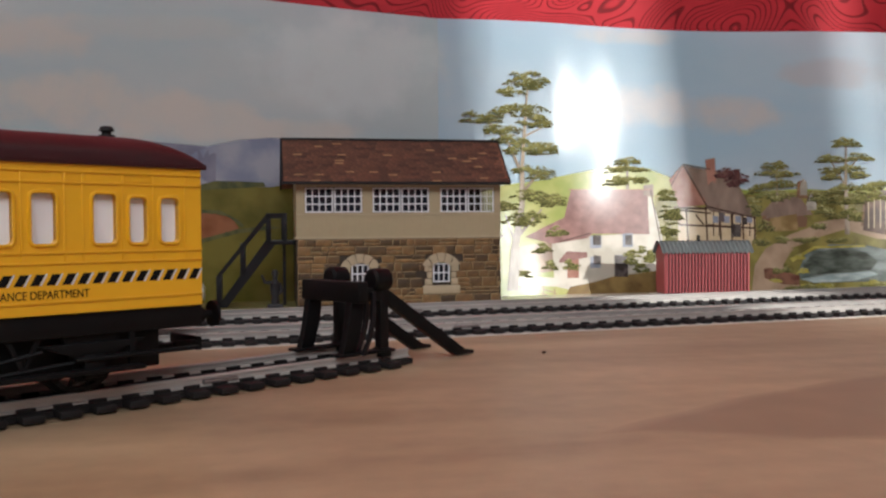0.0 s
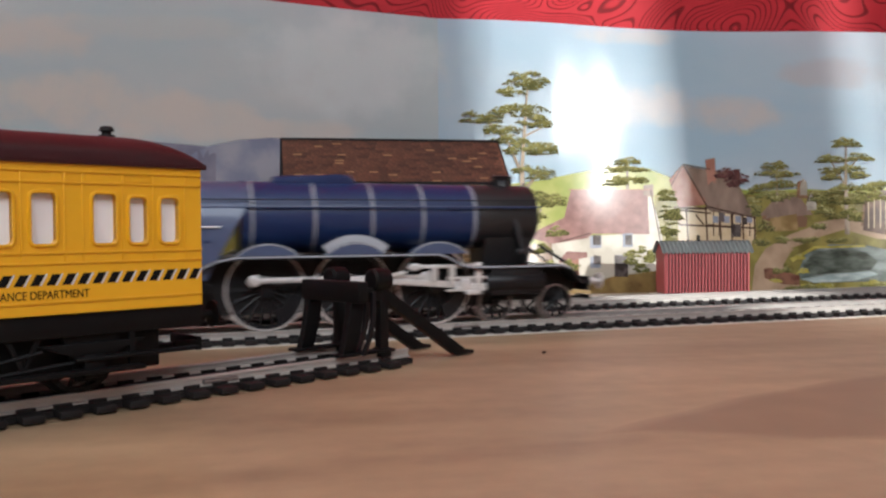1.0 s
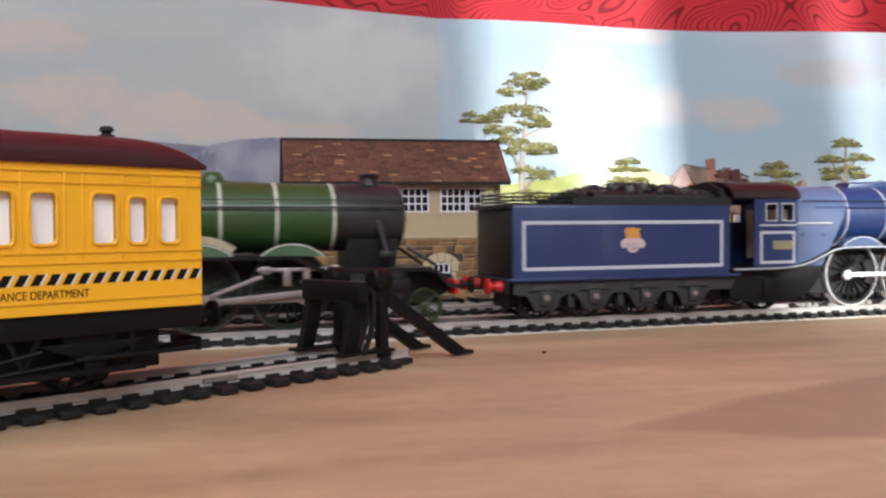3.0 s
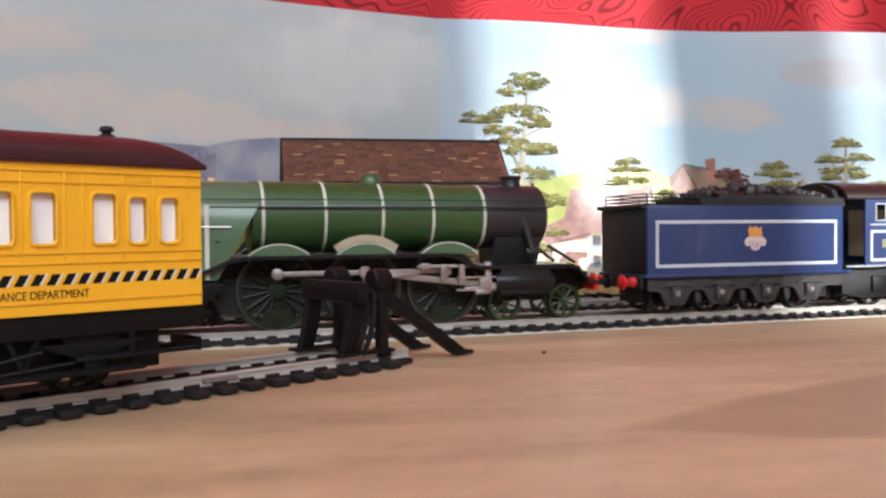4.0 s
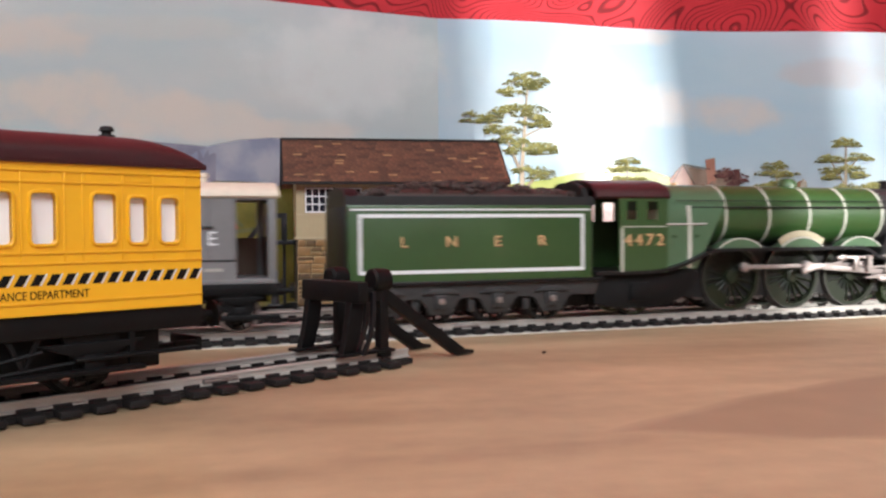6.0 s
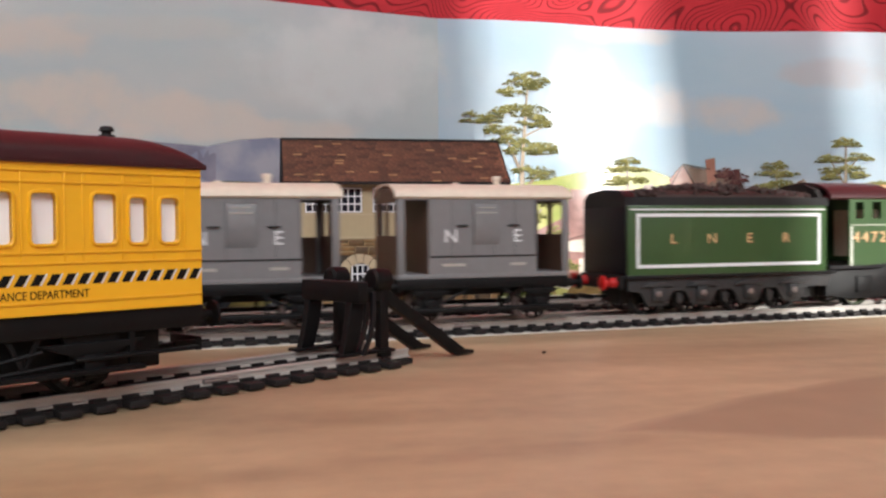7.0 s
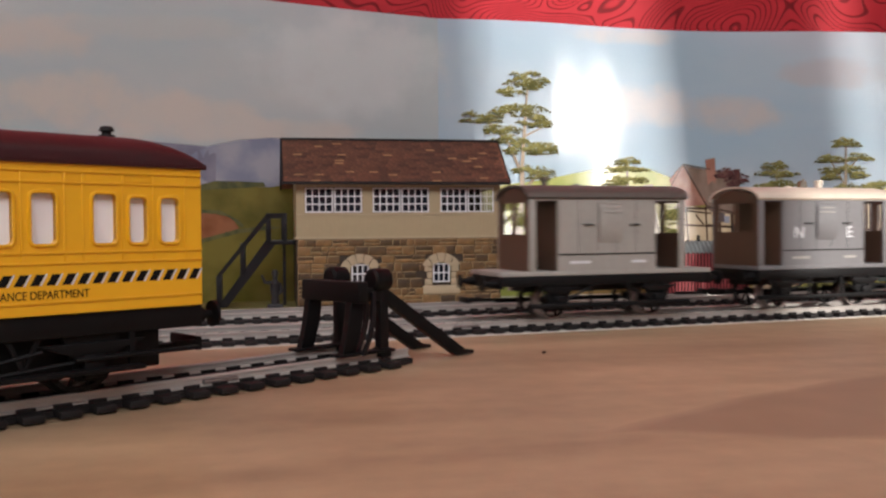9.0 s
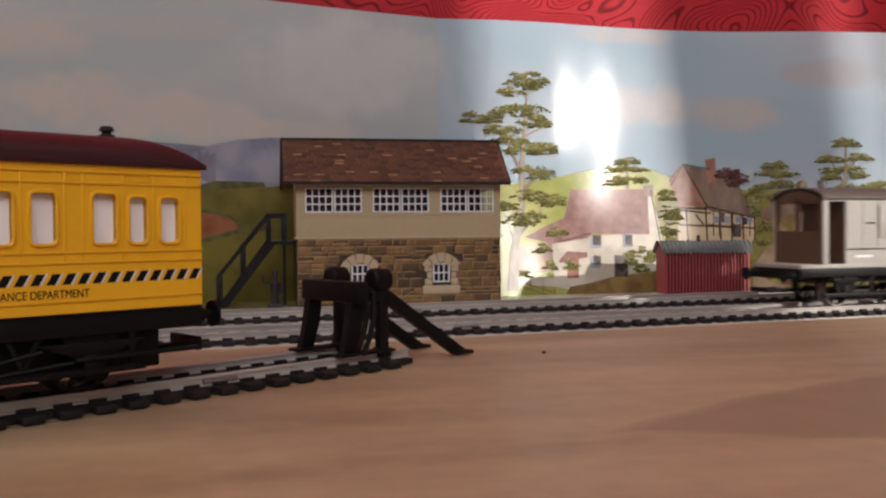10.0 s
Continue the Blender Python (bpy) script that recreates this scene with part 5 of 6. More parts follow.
def lined_frame(bm, x0, x1, z0, z1, y, w=1.3):
    """A rounded rectangular lining band on a vehicle's side."""
    for a in ((x0, x1, z0, z0 + w), (x0, x1, z1 - w, z1), (x0, x0 + w, z0 + w, z1 - w), (x1 - w, x1, z0 + w, z1 - w)):
        block(bm, a[0], a[1], y - 0.12, y + 0.2, a[2], a[3])


def locomotive(name, label, paint, sheen_paint, edge, line, plate_mat, bogie_mat, rod_mat, tyre_mat, roof_mat, banjo, number):
    t = thing(name, on_line(MAIN, MAIN_P, -300, 0, RAIL_TOP), label, "locomotive", "engines of the double-headed train")
    # boiler, smokebox, chimney, dome
    b = bmesh.new()
    turned(b, [(28, BOILER_R + 0.5), (60, BOILER_R + 0.25), (110.5, BOILER_R - 0.35)], "x", 56, (0, 0, BOILER_Z))
    boiler = part("boiler", b, paint, t)
    for x in (31.5, 52.2, 72.0, 90.2, 109.4):
        k = bmesh.new()
        r = BOILER_R + 0.5 - 0.85 * max(0, x - 28) / 82
        ring(k, (0, 0, BOILER_Z), "x", r - 0.3, r + 0.2, x - 0.5, x + 0.5, 56)
        part("boiler_band", k, BAND_GREY if banjo else line, boiler, "pale lined boiler band")
    s = bmesh.new()
    turned(s, [(110.5, 11.6), (132.4, 11.6), (133.6, 11.2), (134.1, 10.4), (134.3, 8.8), (135.4, 6.0), (135.9, 2.5)], "x", 56, (0, 0, BOILER_Z))
    prism(s, [(-6, 20), (6, 20), (9.5, 30), (-9.5, 30)], "x", 114, 132)
    smoke = part("smokebox", s, SMOKEBOX, t, "black smokebox")
    for side in (-1, 1):
        c = bmesh.new()
        rod(c, (124.5, side * 10.6, 36.5), (127.2, side * 12.2, 25.4), 1.2, 12)
        block(c, 124.6, 129.8, min(side * 11, side * 13.4), max(side * 11, side * 13.4), 24.0, 25.8, 0.3)
        part("steam_pipe", c, SMOKEBOX, smoke)
    c = bmesh.new()
    ring(c, (0, 0, BOILER_Z), "x", 8.4, 9.4, 133.8, 134.8, 40)
    rod(c, (135.6, 0, BOILER_Z), (137.2, 0, BOILER_Z), 0.7, 10)
    rod(c, (136.8, 0, BOILER_Z), (136.8, -3.2, BOILER_Z - 1.2), 0.3, 6)
    block(c, 132.6, 133.6, -0.5, 0.5, 48.4, 50.2, 0.1)
    part("smokebox_door_fittings", c, SMOKEBOX, smoke)
    c = bmesh.new()
    turned(c, [(47.4, 4.9), (48.4, 4.0), (49.4, 3.5), (51.4, 3.4), (51.7, 4.0), (52.5, 4.0), (52.8, 3.4)], "z", 28, (124, 0, 0))
    part("chimney", c, SATIN_BLACK, smoke)
    d = bmesh.new()
    if banjo:
        prism(d, [(38, 48.4), (40, 51.6), (62, 52.4), (66, 52.2), (68.5, 48.4)], "y", -4.2, 4.2, 0.9)
    else:
        turned(d, [(48.0, 4.0), (50.0, 3.9), (51.6, 3.5), (52.8, 2.4), (53.2, 0.6)], "z", 28, (70.5, 0, 0))
    part("dome", d, paint, boiler)
    v = bmesh.new()
    turned(v, [(47.5, 1.4), (50.6, 1.2), (51.0, 0.7)], "z", 14, (119.6 if banjo else 16, 0, 0))
    part("safety_valve", v, BRASS if not banjo else SATIN_BLACK, boiler)
    # handrail with knobs
    for y in (-1, 1):
        h = bmesh.new()
        rod(h, (14, y * 13.0, 40.8), (134, y * 12.6, 40.8), 0.35, 8)
        for x in (20, 42, 62, 82, 102, 122):
            rod(h, (x, y * 11.2, 40.6), (x, y * 13.1, 40.8), 0.5, 8)
        part("handrail", h, paint if banjo else SATIN_BLACK, boiler)
        p = bmesh.new()
        rod(p, (8, y * 13.6, 43.4), (134, y * 11.4, 43.2), 0.22, 6)
        part("pipe", p, SATIN_BLACK, boiler)
    # firebox with the sloping throat
    f = bmesh.new()
    prof = [(-14.4, 17.4), (-14.6, 30.0), (-14.2, 37.0), (-12.7, 42.5), (-9.8, 46.4), (-5.4, 49.0), (0, 50.0)]
    prof = prof + [(-y, z) for y, z in prof[-2::-1]]
    va, vb = prism(f, prof, "x", 1.5, 30)
    for vv in vb:
        vv.co.x = 30.5 if vv.co.z > 40 else 16.5 + 12.5 * (vv.co.z - 17.4) / 22.6
    fire = part("firebox", f, sheen_paint, t)
    if not banjo:
        k = bmesh.new()
        block(k, 12.6, 14.0, -14.95, -14.2, 17.6, 37.4)
        block(k, 12.6, 14.0, -14.5, -13.2, 37.4, 41.5)
        block(k, 1.7, 3.0, -14.95, -14.2, 17.6, 44)
        part("lining_strip", k, line, fire)
    w = bmesh.new()
    rod(w, (2, -15.1, 34.4), (21, -14.9, 34.4), 0.28, 8)
    part("grab_rail", w, STEEL, fire)
    for x in (6, 16):
        w = bmesh.new()
        block(w, x, x + 1.6, -15.0, -14.3, 29.4, 30.4, 0.2)
        part("washout_plug", w, paint, fire)
    # footplate with its edge
    p = bmesh.new()
    bar_path(p, PLATE, -17, 17, 1.3)
    plate = part("footplate", p, edge, t)
    e = bmesh.new()
    bar_path(e, [(x, z - 0.2) for x, z in PLATE[:15]], -17.3, -17.02, 0.5)
    part("edge_line", e, line if banjo else SATIN_BLACK, plate)
    # splashers
    for i, x in enumerate(DRIVERS):
        for side in (-1, 1):
            g = bmesh.new()
            R, zc = 15.4, DRIVER_R
            a0 = math.degrees(math.asin((24.7 - zc) / R))
            ya, yb = (-15.6, -10.5) if side < 0 else (10.5, 15.6)
            pts = [(x + R * math.cos(radians(a)), zc + R * math.sin(radians(a))) for a in np.linspace(a0, 180 - a0, 22)]
            prism(g, pts, "y", ya, yb)
            sp = part("splasher", g, sheen_paint, t)
            if side < 0:
                q = bmesh.new()
                ring(q, (x, 0, zc), "y", R - 0.3, R + 0.12, -15.85, -15.4, 24, a0, 180 - a0)
                part("splasher_rim", q, line, sp)
        if i == 1:
            n = bmesh.new()
            ring(n, (x, 0, DRIVER_R), "y", 15.7, 18.2, -15.2, -14.4, 24, 52, 128)
            part("nameplate", n, plate_mat, t, "curved nameplate over the splasher")
    # cab
    lights = [(-13.0, -7.4, 35.2, 42.4), (-5.4, 0.6, 35.2, 42.4)] if banjo else [(-15.4, -10.6, 35.8, 43.4), (-6.8, -1.6, 35.8, 43.4)]
    for y0, y1 in ((16.0, 16.9), (-16.9, -16.0)):
        cab = bmesh.new()
        framed_wall(cab, -18.2, 2.2, 16.4, 44.6, lights, y0, y1)
        cab_ob = part("cab_side", cab, paint, t)
    fr = bmesh.new()
    block(fr, 1.4, 2.2, -16, 16, 18, 45)
    part("cab_front", fr, paint, cab_ob)
    ci = bmesh.new()
    block(ci, 0.2, 1.2, -12, 12, 20, 40)
    part("backhead", ci, CREAM, cab_ob)
    for a, b2, za, zb in lights:
        wf = bmesh.new()
        lined_frame(wf, a, b2, za, zb, -16.9, 0.45)
        part("window_frame", wf, line if banjo else paint, cab_ob)
    rf = bmesh.new()
    arc = [(-17.6 * math.cos(radians(a)), 44.6 + 6.9 * math.sin(radians(a))) for a in np.linspace(0, 180, 21)]
    inner = [(y * 0.95, z - 0.8) for y, z in arc][::-1]
    prism(rf, arc + inner, "x", -28.0, 3.2)
    part("cab_roof", rf, roof_mat, cab_ob, "dark domed cab roof")
    if banjo:
        lf = bmesh.new()
        lined_frame(lf, -15.6, 1.0, 18.6, 31.4, -16.95, 1.1)
        part("lining", lf, line, cab_ob)
        nb = bmesh.new()
        block(nb, -9.6, 0.0, -17.1, -16.8, 24.2, 27.6)
        part("number_panel", nb, PLATE_OLIVE, cab_ob, "small dull olive panel")
        gr = bmesh.new()
        block(gr, -15.8, 1.8, -17.15, -16.8, 33.4, 34.0)
        part("lining", gr, line, cab_ob)
    else:
        for i, ch in enumerate(number):
            lettering(ch, 4.3, LETTER_SHADE, "numeral_shade", cab_ob, side_text(-14.2 + i * 4.5, -16.92, 26.3), "", 0.12, 1.1)
            lettering(ch, 4.3, BRASS, "numeral", cab_ob, side_text(-14.6 + i * 4.5, -17.0, 26.6), "shaded gold cab numeral", 0.15, 1.1)
        gr = bmesh.new()
        block(gr, -17.2, 1.8, -17.05, -16.8, 33.4, 33.7)
        block(gr, -17.6, -16.6, -17.05, -16.8, 17, 33)
        part("lining", gr, line, cab_ob)
    # frames, cylinder block, bogie, buffers
    fm = bmesh.new()
    prism(fm, [(-26, 4.5), (-12, 3.5), (14, 6), (22, 5.5), (110, 5.5), (120, 7), (147, 9), (152, 12), (152, 17), (142, 19.4), (106, 19.4), (98, 23), (94, 24.2), (22, 24.2), (8, 17), (-26, 16)], "y", -7.6, 7.6)
    part("frames", fm, SOOT, t)
    tr = bmesh.new()
    prism(tr, [(-27, 16.4), (-27, 5), (-16, 3.4), (2, 3.4), (10, 6), (19, 15.6), (12, 18)], "y", -13.6, -12.2, 0.3)
    block(tr, -12, -4, -14.6, -12, 5.8, 12.5, 0.5)
    part("trailing_frame", tr, BLACK, t)
    wheelset(t, -8, 7.2, bogie_mat, SOOT, 10, name="trailing_wheelset")
    for y in (-1, 1):
        cy = bmesh.new()
        prism(cy, [(113, 9.6), (133, 9.6), (133, 19.8), (113, 19.8)], "y", min(y * 10, y * 16.4), max(y * 10, y * 16.4), 1.2)
        turned(cy, [(111.6, 3.6), (113, 4.0), (133, 4.0), (134.2, 3.4)], "x", 20, (0, y * 13.4, 14.2))
        part("cylinder", cy, SATIN_BLACK, t)
    sl = bmesh.new()
    for z in (15.9, 11.6):
        block(sl, 97, 113, -15.8, -14.6, z, z + 0.75)
    block(sl, 98, 100, -15.9, -14.4, 14.0, 21.0)
    block(sl, 107.6, 110.0, -15.9, -14.4, 10.5, 21.6, 0.3)
    block(sl, 83, 110, -15.2, -14.4, 19.7, 20.9, 0.2)
    block(sl, 84, 87.5, -15.6, -14.3, 19.0, 21.5, 0.4)
    block(sl, 91.4, 94.0, -15.4, -14.4, 15.0, 21.0, 0.4)
    rod(sl, (100, -15.2, 12.4), (116, -15.2, 12.6), 0.7, 10)
    block(sl, 104, 109, -16.1, -14.6, 10.2, 12.0, 0.5)
    part("valve_gear", sl, rod_mat, t, "slide bars, links and valve gear")
    wheels = []
    for x in DRIVERS:
        wheels.append((wheelset(t, x, DRIVER_R, SATIN_BLACK if banjo else GREEN_WHEEL, tyre_mat, 18, name="driving_wheelset", crank=CRANK), x, DRIVER_R))
    for x in (117.6, 141.6):
        wheels.append((wheelset(t, x, 6.3, bogie_mat, DULL_STEEL if banjo else bogie_mat, 10, 9.2, "bogie_wheelset"), x, 6.3))
    bf = bmesh.new()
    prism(bf, [(112, 7.0), (147, 7.0), (147, 9.5), (133, 10.5), (126, 10.5), (112, 9.5)], "y", -6.6, 6.6)
    part("bogie_frame", bf, SOOT, t)
    bb = bmesh.new()
    block(bb, 150.4, 152.2, -16, 16, 10.5, 15.6, 0.3)
    beam = part("buffer_beam", bb, BLACK if banjo else RED, t)
    for y in (-11.5, 11.5):
        k = bmesh.new()
        turned(k, [(152, 1.6), (155, 1.5), (155.1, 1.0), (157.4, 1.0), (157.6, 2.9), (158.4, 2.9), (158.8, 2.2)], "x", 20, (0, y, 13.6))
        part("buffer", k, STEEL if banjo else BLACK, beam)
    cp = bmesh.new()
    block(cp, 150, 158, -1.2, 1.2, 6.6, 7.6, 0.2)
    block(cp, 157, 158.2, -5, 5, 6.4, 8.0, 0.3)
    part("coupling", cp, BLACK, t)
    st = bmesh.new()
    rod(st, (136, -6.5, 27), (146, -9, 20.5), 0.6, 8)
    rod(st, (136, 6.5, 27), (146, 9, 20.5), 0.6, 8)
    part("frame_stay", st, SATIN_BLACK, t)
    rods = []
    cr = bmesh.new()
    block(cr, 0, 58.4, -0.5, 0.5, -0.8, 0.8, 0.15)
    for x in (0, 29.2, 58.4):
        turned(cr, [(-1.0, 1.5), (-0.8, 1.9), (0.7, 1.9)], "y", 18, (x, 0, 0))
    rods.append(part("coupling_rod", cr, rod_mat, t, "bright coupling rod"))
    co = bmesh.new()
    prism(co, [(0, -0.9), (43, -1.15), (43, 1.15), (0, 0.9)], "y", -0.5, 0.5, 0.15)
    turned(co, [(-0.9, 1.8), (-0.7, 2.1), (0.7, 2.1)], "y", 18)
    rods.append(part("connecting_rod", co, rod_mat, t, "bright connecting rod"))
    ch = bmesh.new()
    block(ch, -2.2, 2.4, -0.9, 0.9, -1.7, 2.2, 0.3)
    rod(ch, (1, 0, 0), (14, 0, 0), 0.6, 10)
    rods.append(part("crosshead", ch, rod_mat, t))
    ec = bmesh.new()
    block(ec, 0, 19, -0.35, 0.35, -0.6, 0.6, 0.1)
    turned(ec, [(-0.6, 1.1), (0.6, 1.1)], "y", 14)
    rods.append(part("eccentric_rod", ec, rod_mat, t))
    return t, wheels, rods


def coal_heap(rng, x0, x1, half, z0, height, n):
    b = bmesh.new()
    for _ in range(n):
        u = rng.random()
        x = x0 + (x1 - x0) * u
        k = math.sin(math.pi * min(1, max(0, u))) ** 0.5
        y = rng.uniform(-half, half) * 0.95
        z = z0 + height * k * (1 - (y / half) ** 2 * 0.7) * rng.uniform(0.75, 1.0)
        m = Matrix.Translation((x, y, z)) @ Euler((rng.uniform(0, 6), rng.uniform(0, 6), rng.uniform(0, 6))).to_matrix().to_4x4() @ Matrix.Diagonal((rng.uniform(0.7, 1.3), rng.uniform(0.7, 1.3), rng.uniform(0.6, 1.0), 1))
        bmesh.ops.create_icosphere(b, subdivisions=1, radius=rng.uniform(0.9, 1.7), matrix=m)
    arc = [(-half, z0 - 3), (half, z0 - 3), (half, z0)] + [(half * math.cos(radians(a)), z0 + height * 0.62 * math.sin(radians(a))) for a in range(15, 180, 15)] + [(-half, z0)]
    prism(b, arc, "x", x0 + 6, x1 - 4)
    return b


def tender(name, label, paint, line, deck, coal_mat, frame_mat, rails, letters):
    t = thing(name, on_line(MAIN, MAIN_P, -300, 0, RAIL_TOP), label, "tender", "tenders of the double-headed train")
    x0, x1 = -120.2, -29.6
    b = bmesh.new()
    half = 17.0
    prof = [(-half, 15.4), (half, 15.4), (half, 40.4), (half - 0.3, 41.4), (-half + 0.3, 41.4), (-half, 40.4)]
    prism(b, prof, "x", x0, x1, 0.5)
    body = part("tank", b, paint, t)
    ends = bmesh.new()
    block(ends, x0 - 0.7, x0 - 0.05, -16.6, 16.6, 15.6, 41.2, 0.2)
    if rails:
        block(ends, x0 - 2.6, x0, -17.2, 17.2, 40.2, 41.8, 0.3)
    else:
        prism(ends, [(-16.4, 41), (16.4, 41), (16.0, 44.5), (12, 47.0), (0, 48.0), (-12, 47.0), (-16.0, 44.5)], "x", x0 - 0.7, x0 + 4)
    part("rear_panel", ends, SATIN_BLACK, t, "plain black rear panel")
    dk = bmesh.new()
    sx = x0 + (24 if rails else 4)
    prism(dk, [(-16.6, 41.4), (16.6, 41.4), (15.6, 44.6), (-15.6, 44.6)], "x", sx, x1 + 1.4)
    if rails:
        block(dk, x0 + 1, sx + 1, -15.5, 15.5, 41.4, 42.0)
    part("coping", dk, deck, t)
    c = coal_heap(random.Random(len(name)), sx + 4, x1 - 4, 14, 44.6, 5.6, 260)
    tagged(part("coal", c, coal_mat, t, "heaped lumps of coal"), kind="stuff")
    if rails:
        for y in (-15.6, 15.6):
            r = bmesh.new()
            for z in (43.0, 44.4, 45.8):
                rod(r, (x0 + 0.5, y, z), (sx + 2, y, z), 0.28, 6)
            for x in (x0 + 0.8, x0 + 8, x0 + 16, sx):
                rod(r, (x, y, 41.4), (x, y, 46), 0.35, 6)
            part("coal_rail", r, SATIN_BLACK, t)
        r = bmesh.new()
        for z in (43.0, 44.4, 45.8):
            rod(r, (x0 + 0.6, -15.6, z), (x0 + 0.6, 15.6, z), 0.28, 6)
        part("coal_rail", r, SATIN_BLACK, t)
    lf = bmesh.new()
    lined_frame(lf, x0 + 3.6, x1 - 3.2, 18.0, 35.8 if rails else 38.4, -17.0, 1.25)
    part("lining", lf, line, body, "pale lining band")
    if not rails:
        g = bmesh.new()
        block(g, x0 + 1, x1 - 1, -17.15, -16.8, 39.6, 40.2)
        part("lining", g, line, body)
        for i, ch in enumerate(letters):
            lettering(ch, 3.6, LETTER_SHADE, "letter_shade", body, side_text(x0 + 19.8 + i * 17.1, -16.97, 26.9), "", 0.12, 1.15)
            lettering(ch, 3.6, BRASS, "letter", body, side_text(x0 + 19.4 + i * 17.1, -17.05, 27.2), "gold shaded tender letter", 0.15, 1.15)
    else:
        # emblem: a gold form above a pale band
        e = bmesh.new()
        prism(e, [(-75.0, 29.2), (-69.6, 29.0), (-68.9, 30.6), (-69.6, 31.6), (-69.0, 33.2), (-70.6, 32.6), (-72.0, 33.6), (-73.2, 32.8), (-74.8, 33.4), (-75.6, 31.6), (-75.2, 30.4)], "y", -17.2, -16.9)
        crest = part("emblem", e, CREST_GOLD, body, "gold and white painted emblem")
        e = bmesh.new()
        ring(e, (-72.2, 0, 26.4), "y", 1.5, 2.5, -17.3, -16.9, 24)
        for a in range(0, 180, 45):
            c, s = 1.6 * math.cos(radians(a)), 1.6 * math.sin(radians(a))
            rod(e, (-72.2 - c, -17.1, 26.4 - s), (-72.2 + c, -17.1, 26.4 + s), 0.22, 6)
        part("emblem_wheel", e, CREST_WHITE, crest)
        e = bmesh.new()
        prism(e, [(-77.4, 27.6), (-76.6, 25.6), (-75.0, 25.9), (-75.0, 27.4), (-69.4, 27.4), (-69.4, 25.9), (-67.8, 25.6), (-67.0, 27.6), (-68.6, 29.2), (-75.8, 29.2)], "y", -17.25, -16.9)
        part("emblem_band", e, CREST_WHITE, crest)
    # front bulkhead, footplate edge
    f = bmesh.new()
    block(f, x1, x1 + 0.8, -16, 16, 15.4, 44, 0.2)
    prism(f, [(-16.8, 41), (16.8, 41), (13, 48), (6, 50.4), (-6, 50.4), (-13, 48)], "x", x1 - 2.4, x1 - 0.2)
    part("front_bulkhead", f, SOOT, t)
    e = bmesh.new()
    block(e, x0 - 1.2, x1 + 5, -17.2, 17.2, 14.2, 15.4, 0.2)
    part("footplate", e, paint if rails else SATIN_BLACK, t)
    # outside frames with axleboxes and springs
    for y0, y1 in ((-15.4, -14.2), (14.2, 15.4)):
        fr = bmesh.new()
        top, low = 14.2, 3.6
        pts = [(x0 + 1, top), (x0 + 1, 9.6), (x0 + 4, 9.0)]
        for ax in (-107, -87.3, -66, -45.2):
            pts += [(ax - 8.2, 9.4), (ax - 6.6, 8.6), (ax - 3.9, low), (ax + 3.9, low), (ax + 6.6, 8.6), (ax + 8.2, 9.4)]
        pts += [(x1 + 2, 9.0), (x1 + 4, top)]
        prism(fr, pts, "y", y0, y1, 0.15)
        part("outside_frame", fr, frame_mat, t)
    # dark slab added so nothing bright shows between the tender wheels
    inner = bmesh.new()
    block(inner, x0 + 2, x1 + 3, -7.2, 7.2, 4.2, 14.1)
    part("inner_fill", inner, SOOT, t)
    for ax in (-107, -87.3, -66, -45.2):
        g = bmesh.new()
        block(g, ax - 2.3, ax + 2.3, -17.0, -14.0, 5.6, 10.6, 0.4)
        prism(g, [(ax - 7, 10.8), (ax + 7, 10.8), (ax + 3, 12.6), (ax - 3, 12.6)], "y", -16.6, -15.2, 0.2)
        box = part("axlebox", g, frame_mat, t)
        g = bmesh.new()
        turned(g, [(-17.5, 0.9), (-17.0, 1.2), (-16.8, 1.2)], "y", 14, (ax, 0, 8.2))
        part("axle_end", g, DULL_STEEL, box)
    for ax in (-97.1, -76.6, -55.6):
        g = bmesh.new()
        prism(g, [(ax - 0.6, 14.0), (ax + 0.6, 14.0), (ax + 1.6, 4.6), (ax + 0.4, 4.4)], "y", -13.6, -12.4)
        block(g, ax + 0.2, ax + 2.6, -13.8, -12.0, 4.2, 8.4, 0.3)
        part("brake_hanger", g, frame_mat, t)
    wheels = []
    for ax in (-107, -87.3, -66, -45.2):
        wheels.append((wheelset(t, ax, 7.6, SOOT, FRAME_GREY, 12, 9.3), ax, 7.6))
    bb = bmesh.new()
    block(bb, x0 - 2.4, x0 - 0.9, -16, 16, 10.0, 15.2, 0.3)
    beam = part("buffer_beam", bb, SOOT, t, "dark rear buffer beam")
    for y in (-11.5, 11.5):
        k = bmesh.new()
        turned(k, [(x0 - 8.4, 2.2), (x0 - 8.0, 2.9), (x0 - 7.2, 2.9), (x0 - 7, 1.0), (x0 - 5, 1.0), (x0 - 4.9, 1.7), (x0 - 2.2, 2.0)], "x", 20, (0, y, 12.6))
        part("buffer", k, RED, beam)
    cp = bmesh.new()
    block(cp, x0 - 9, x0, -1.2, 1.2, 6.4, 7.4, 0.2)
    block(cp, x0 - 9.4, x0 - 8.2, -5.5, 5.5, 6.2, 8.0, 0.3)
    block(cp, x1, x1 + 8, -2, 2, 9, 11)
    part("coupling", cp, BLACK, t)
    return t, wheels


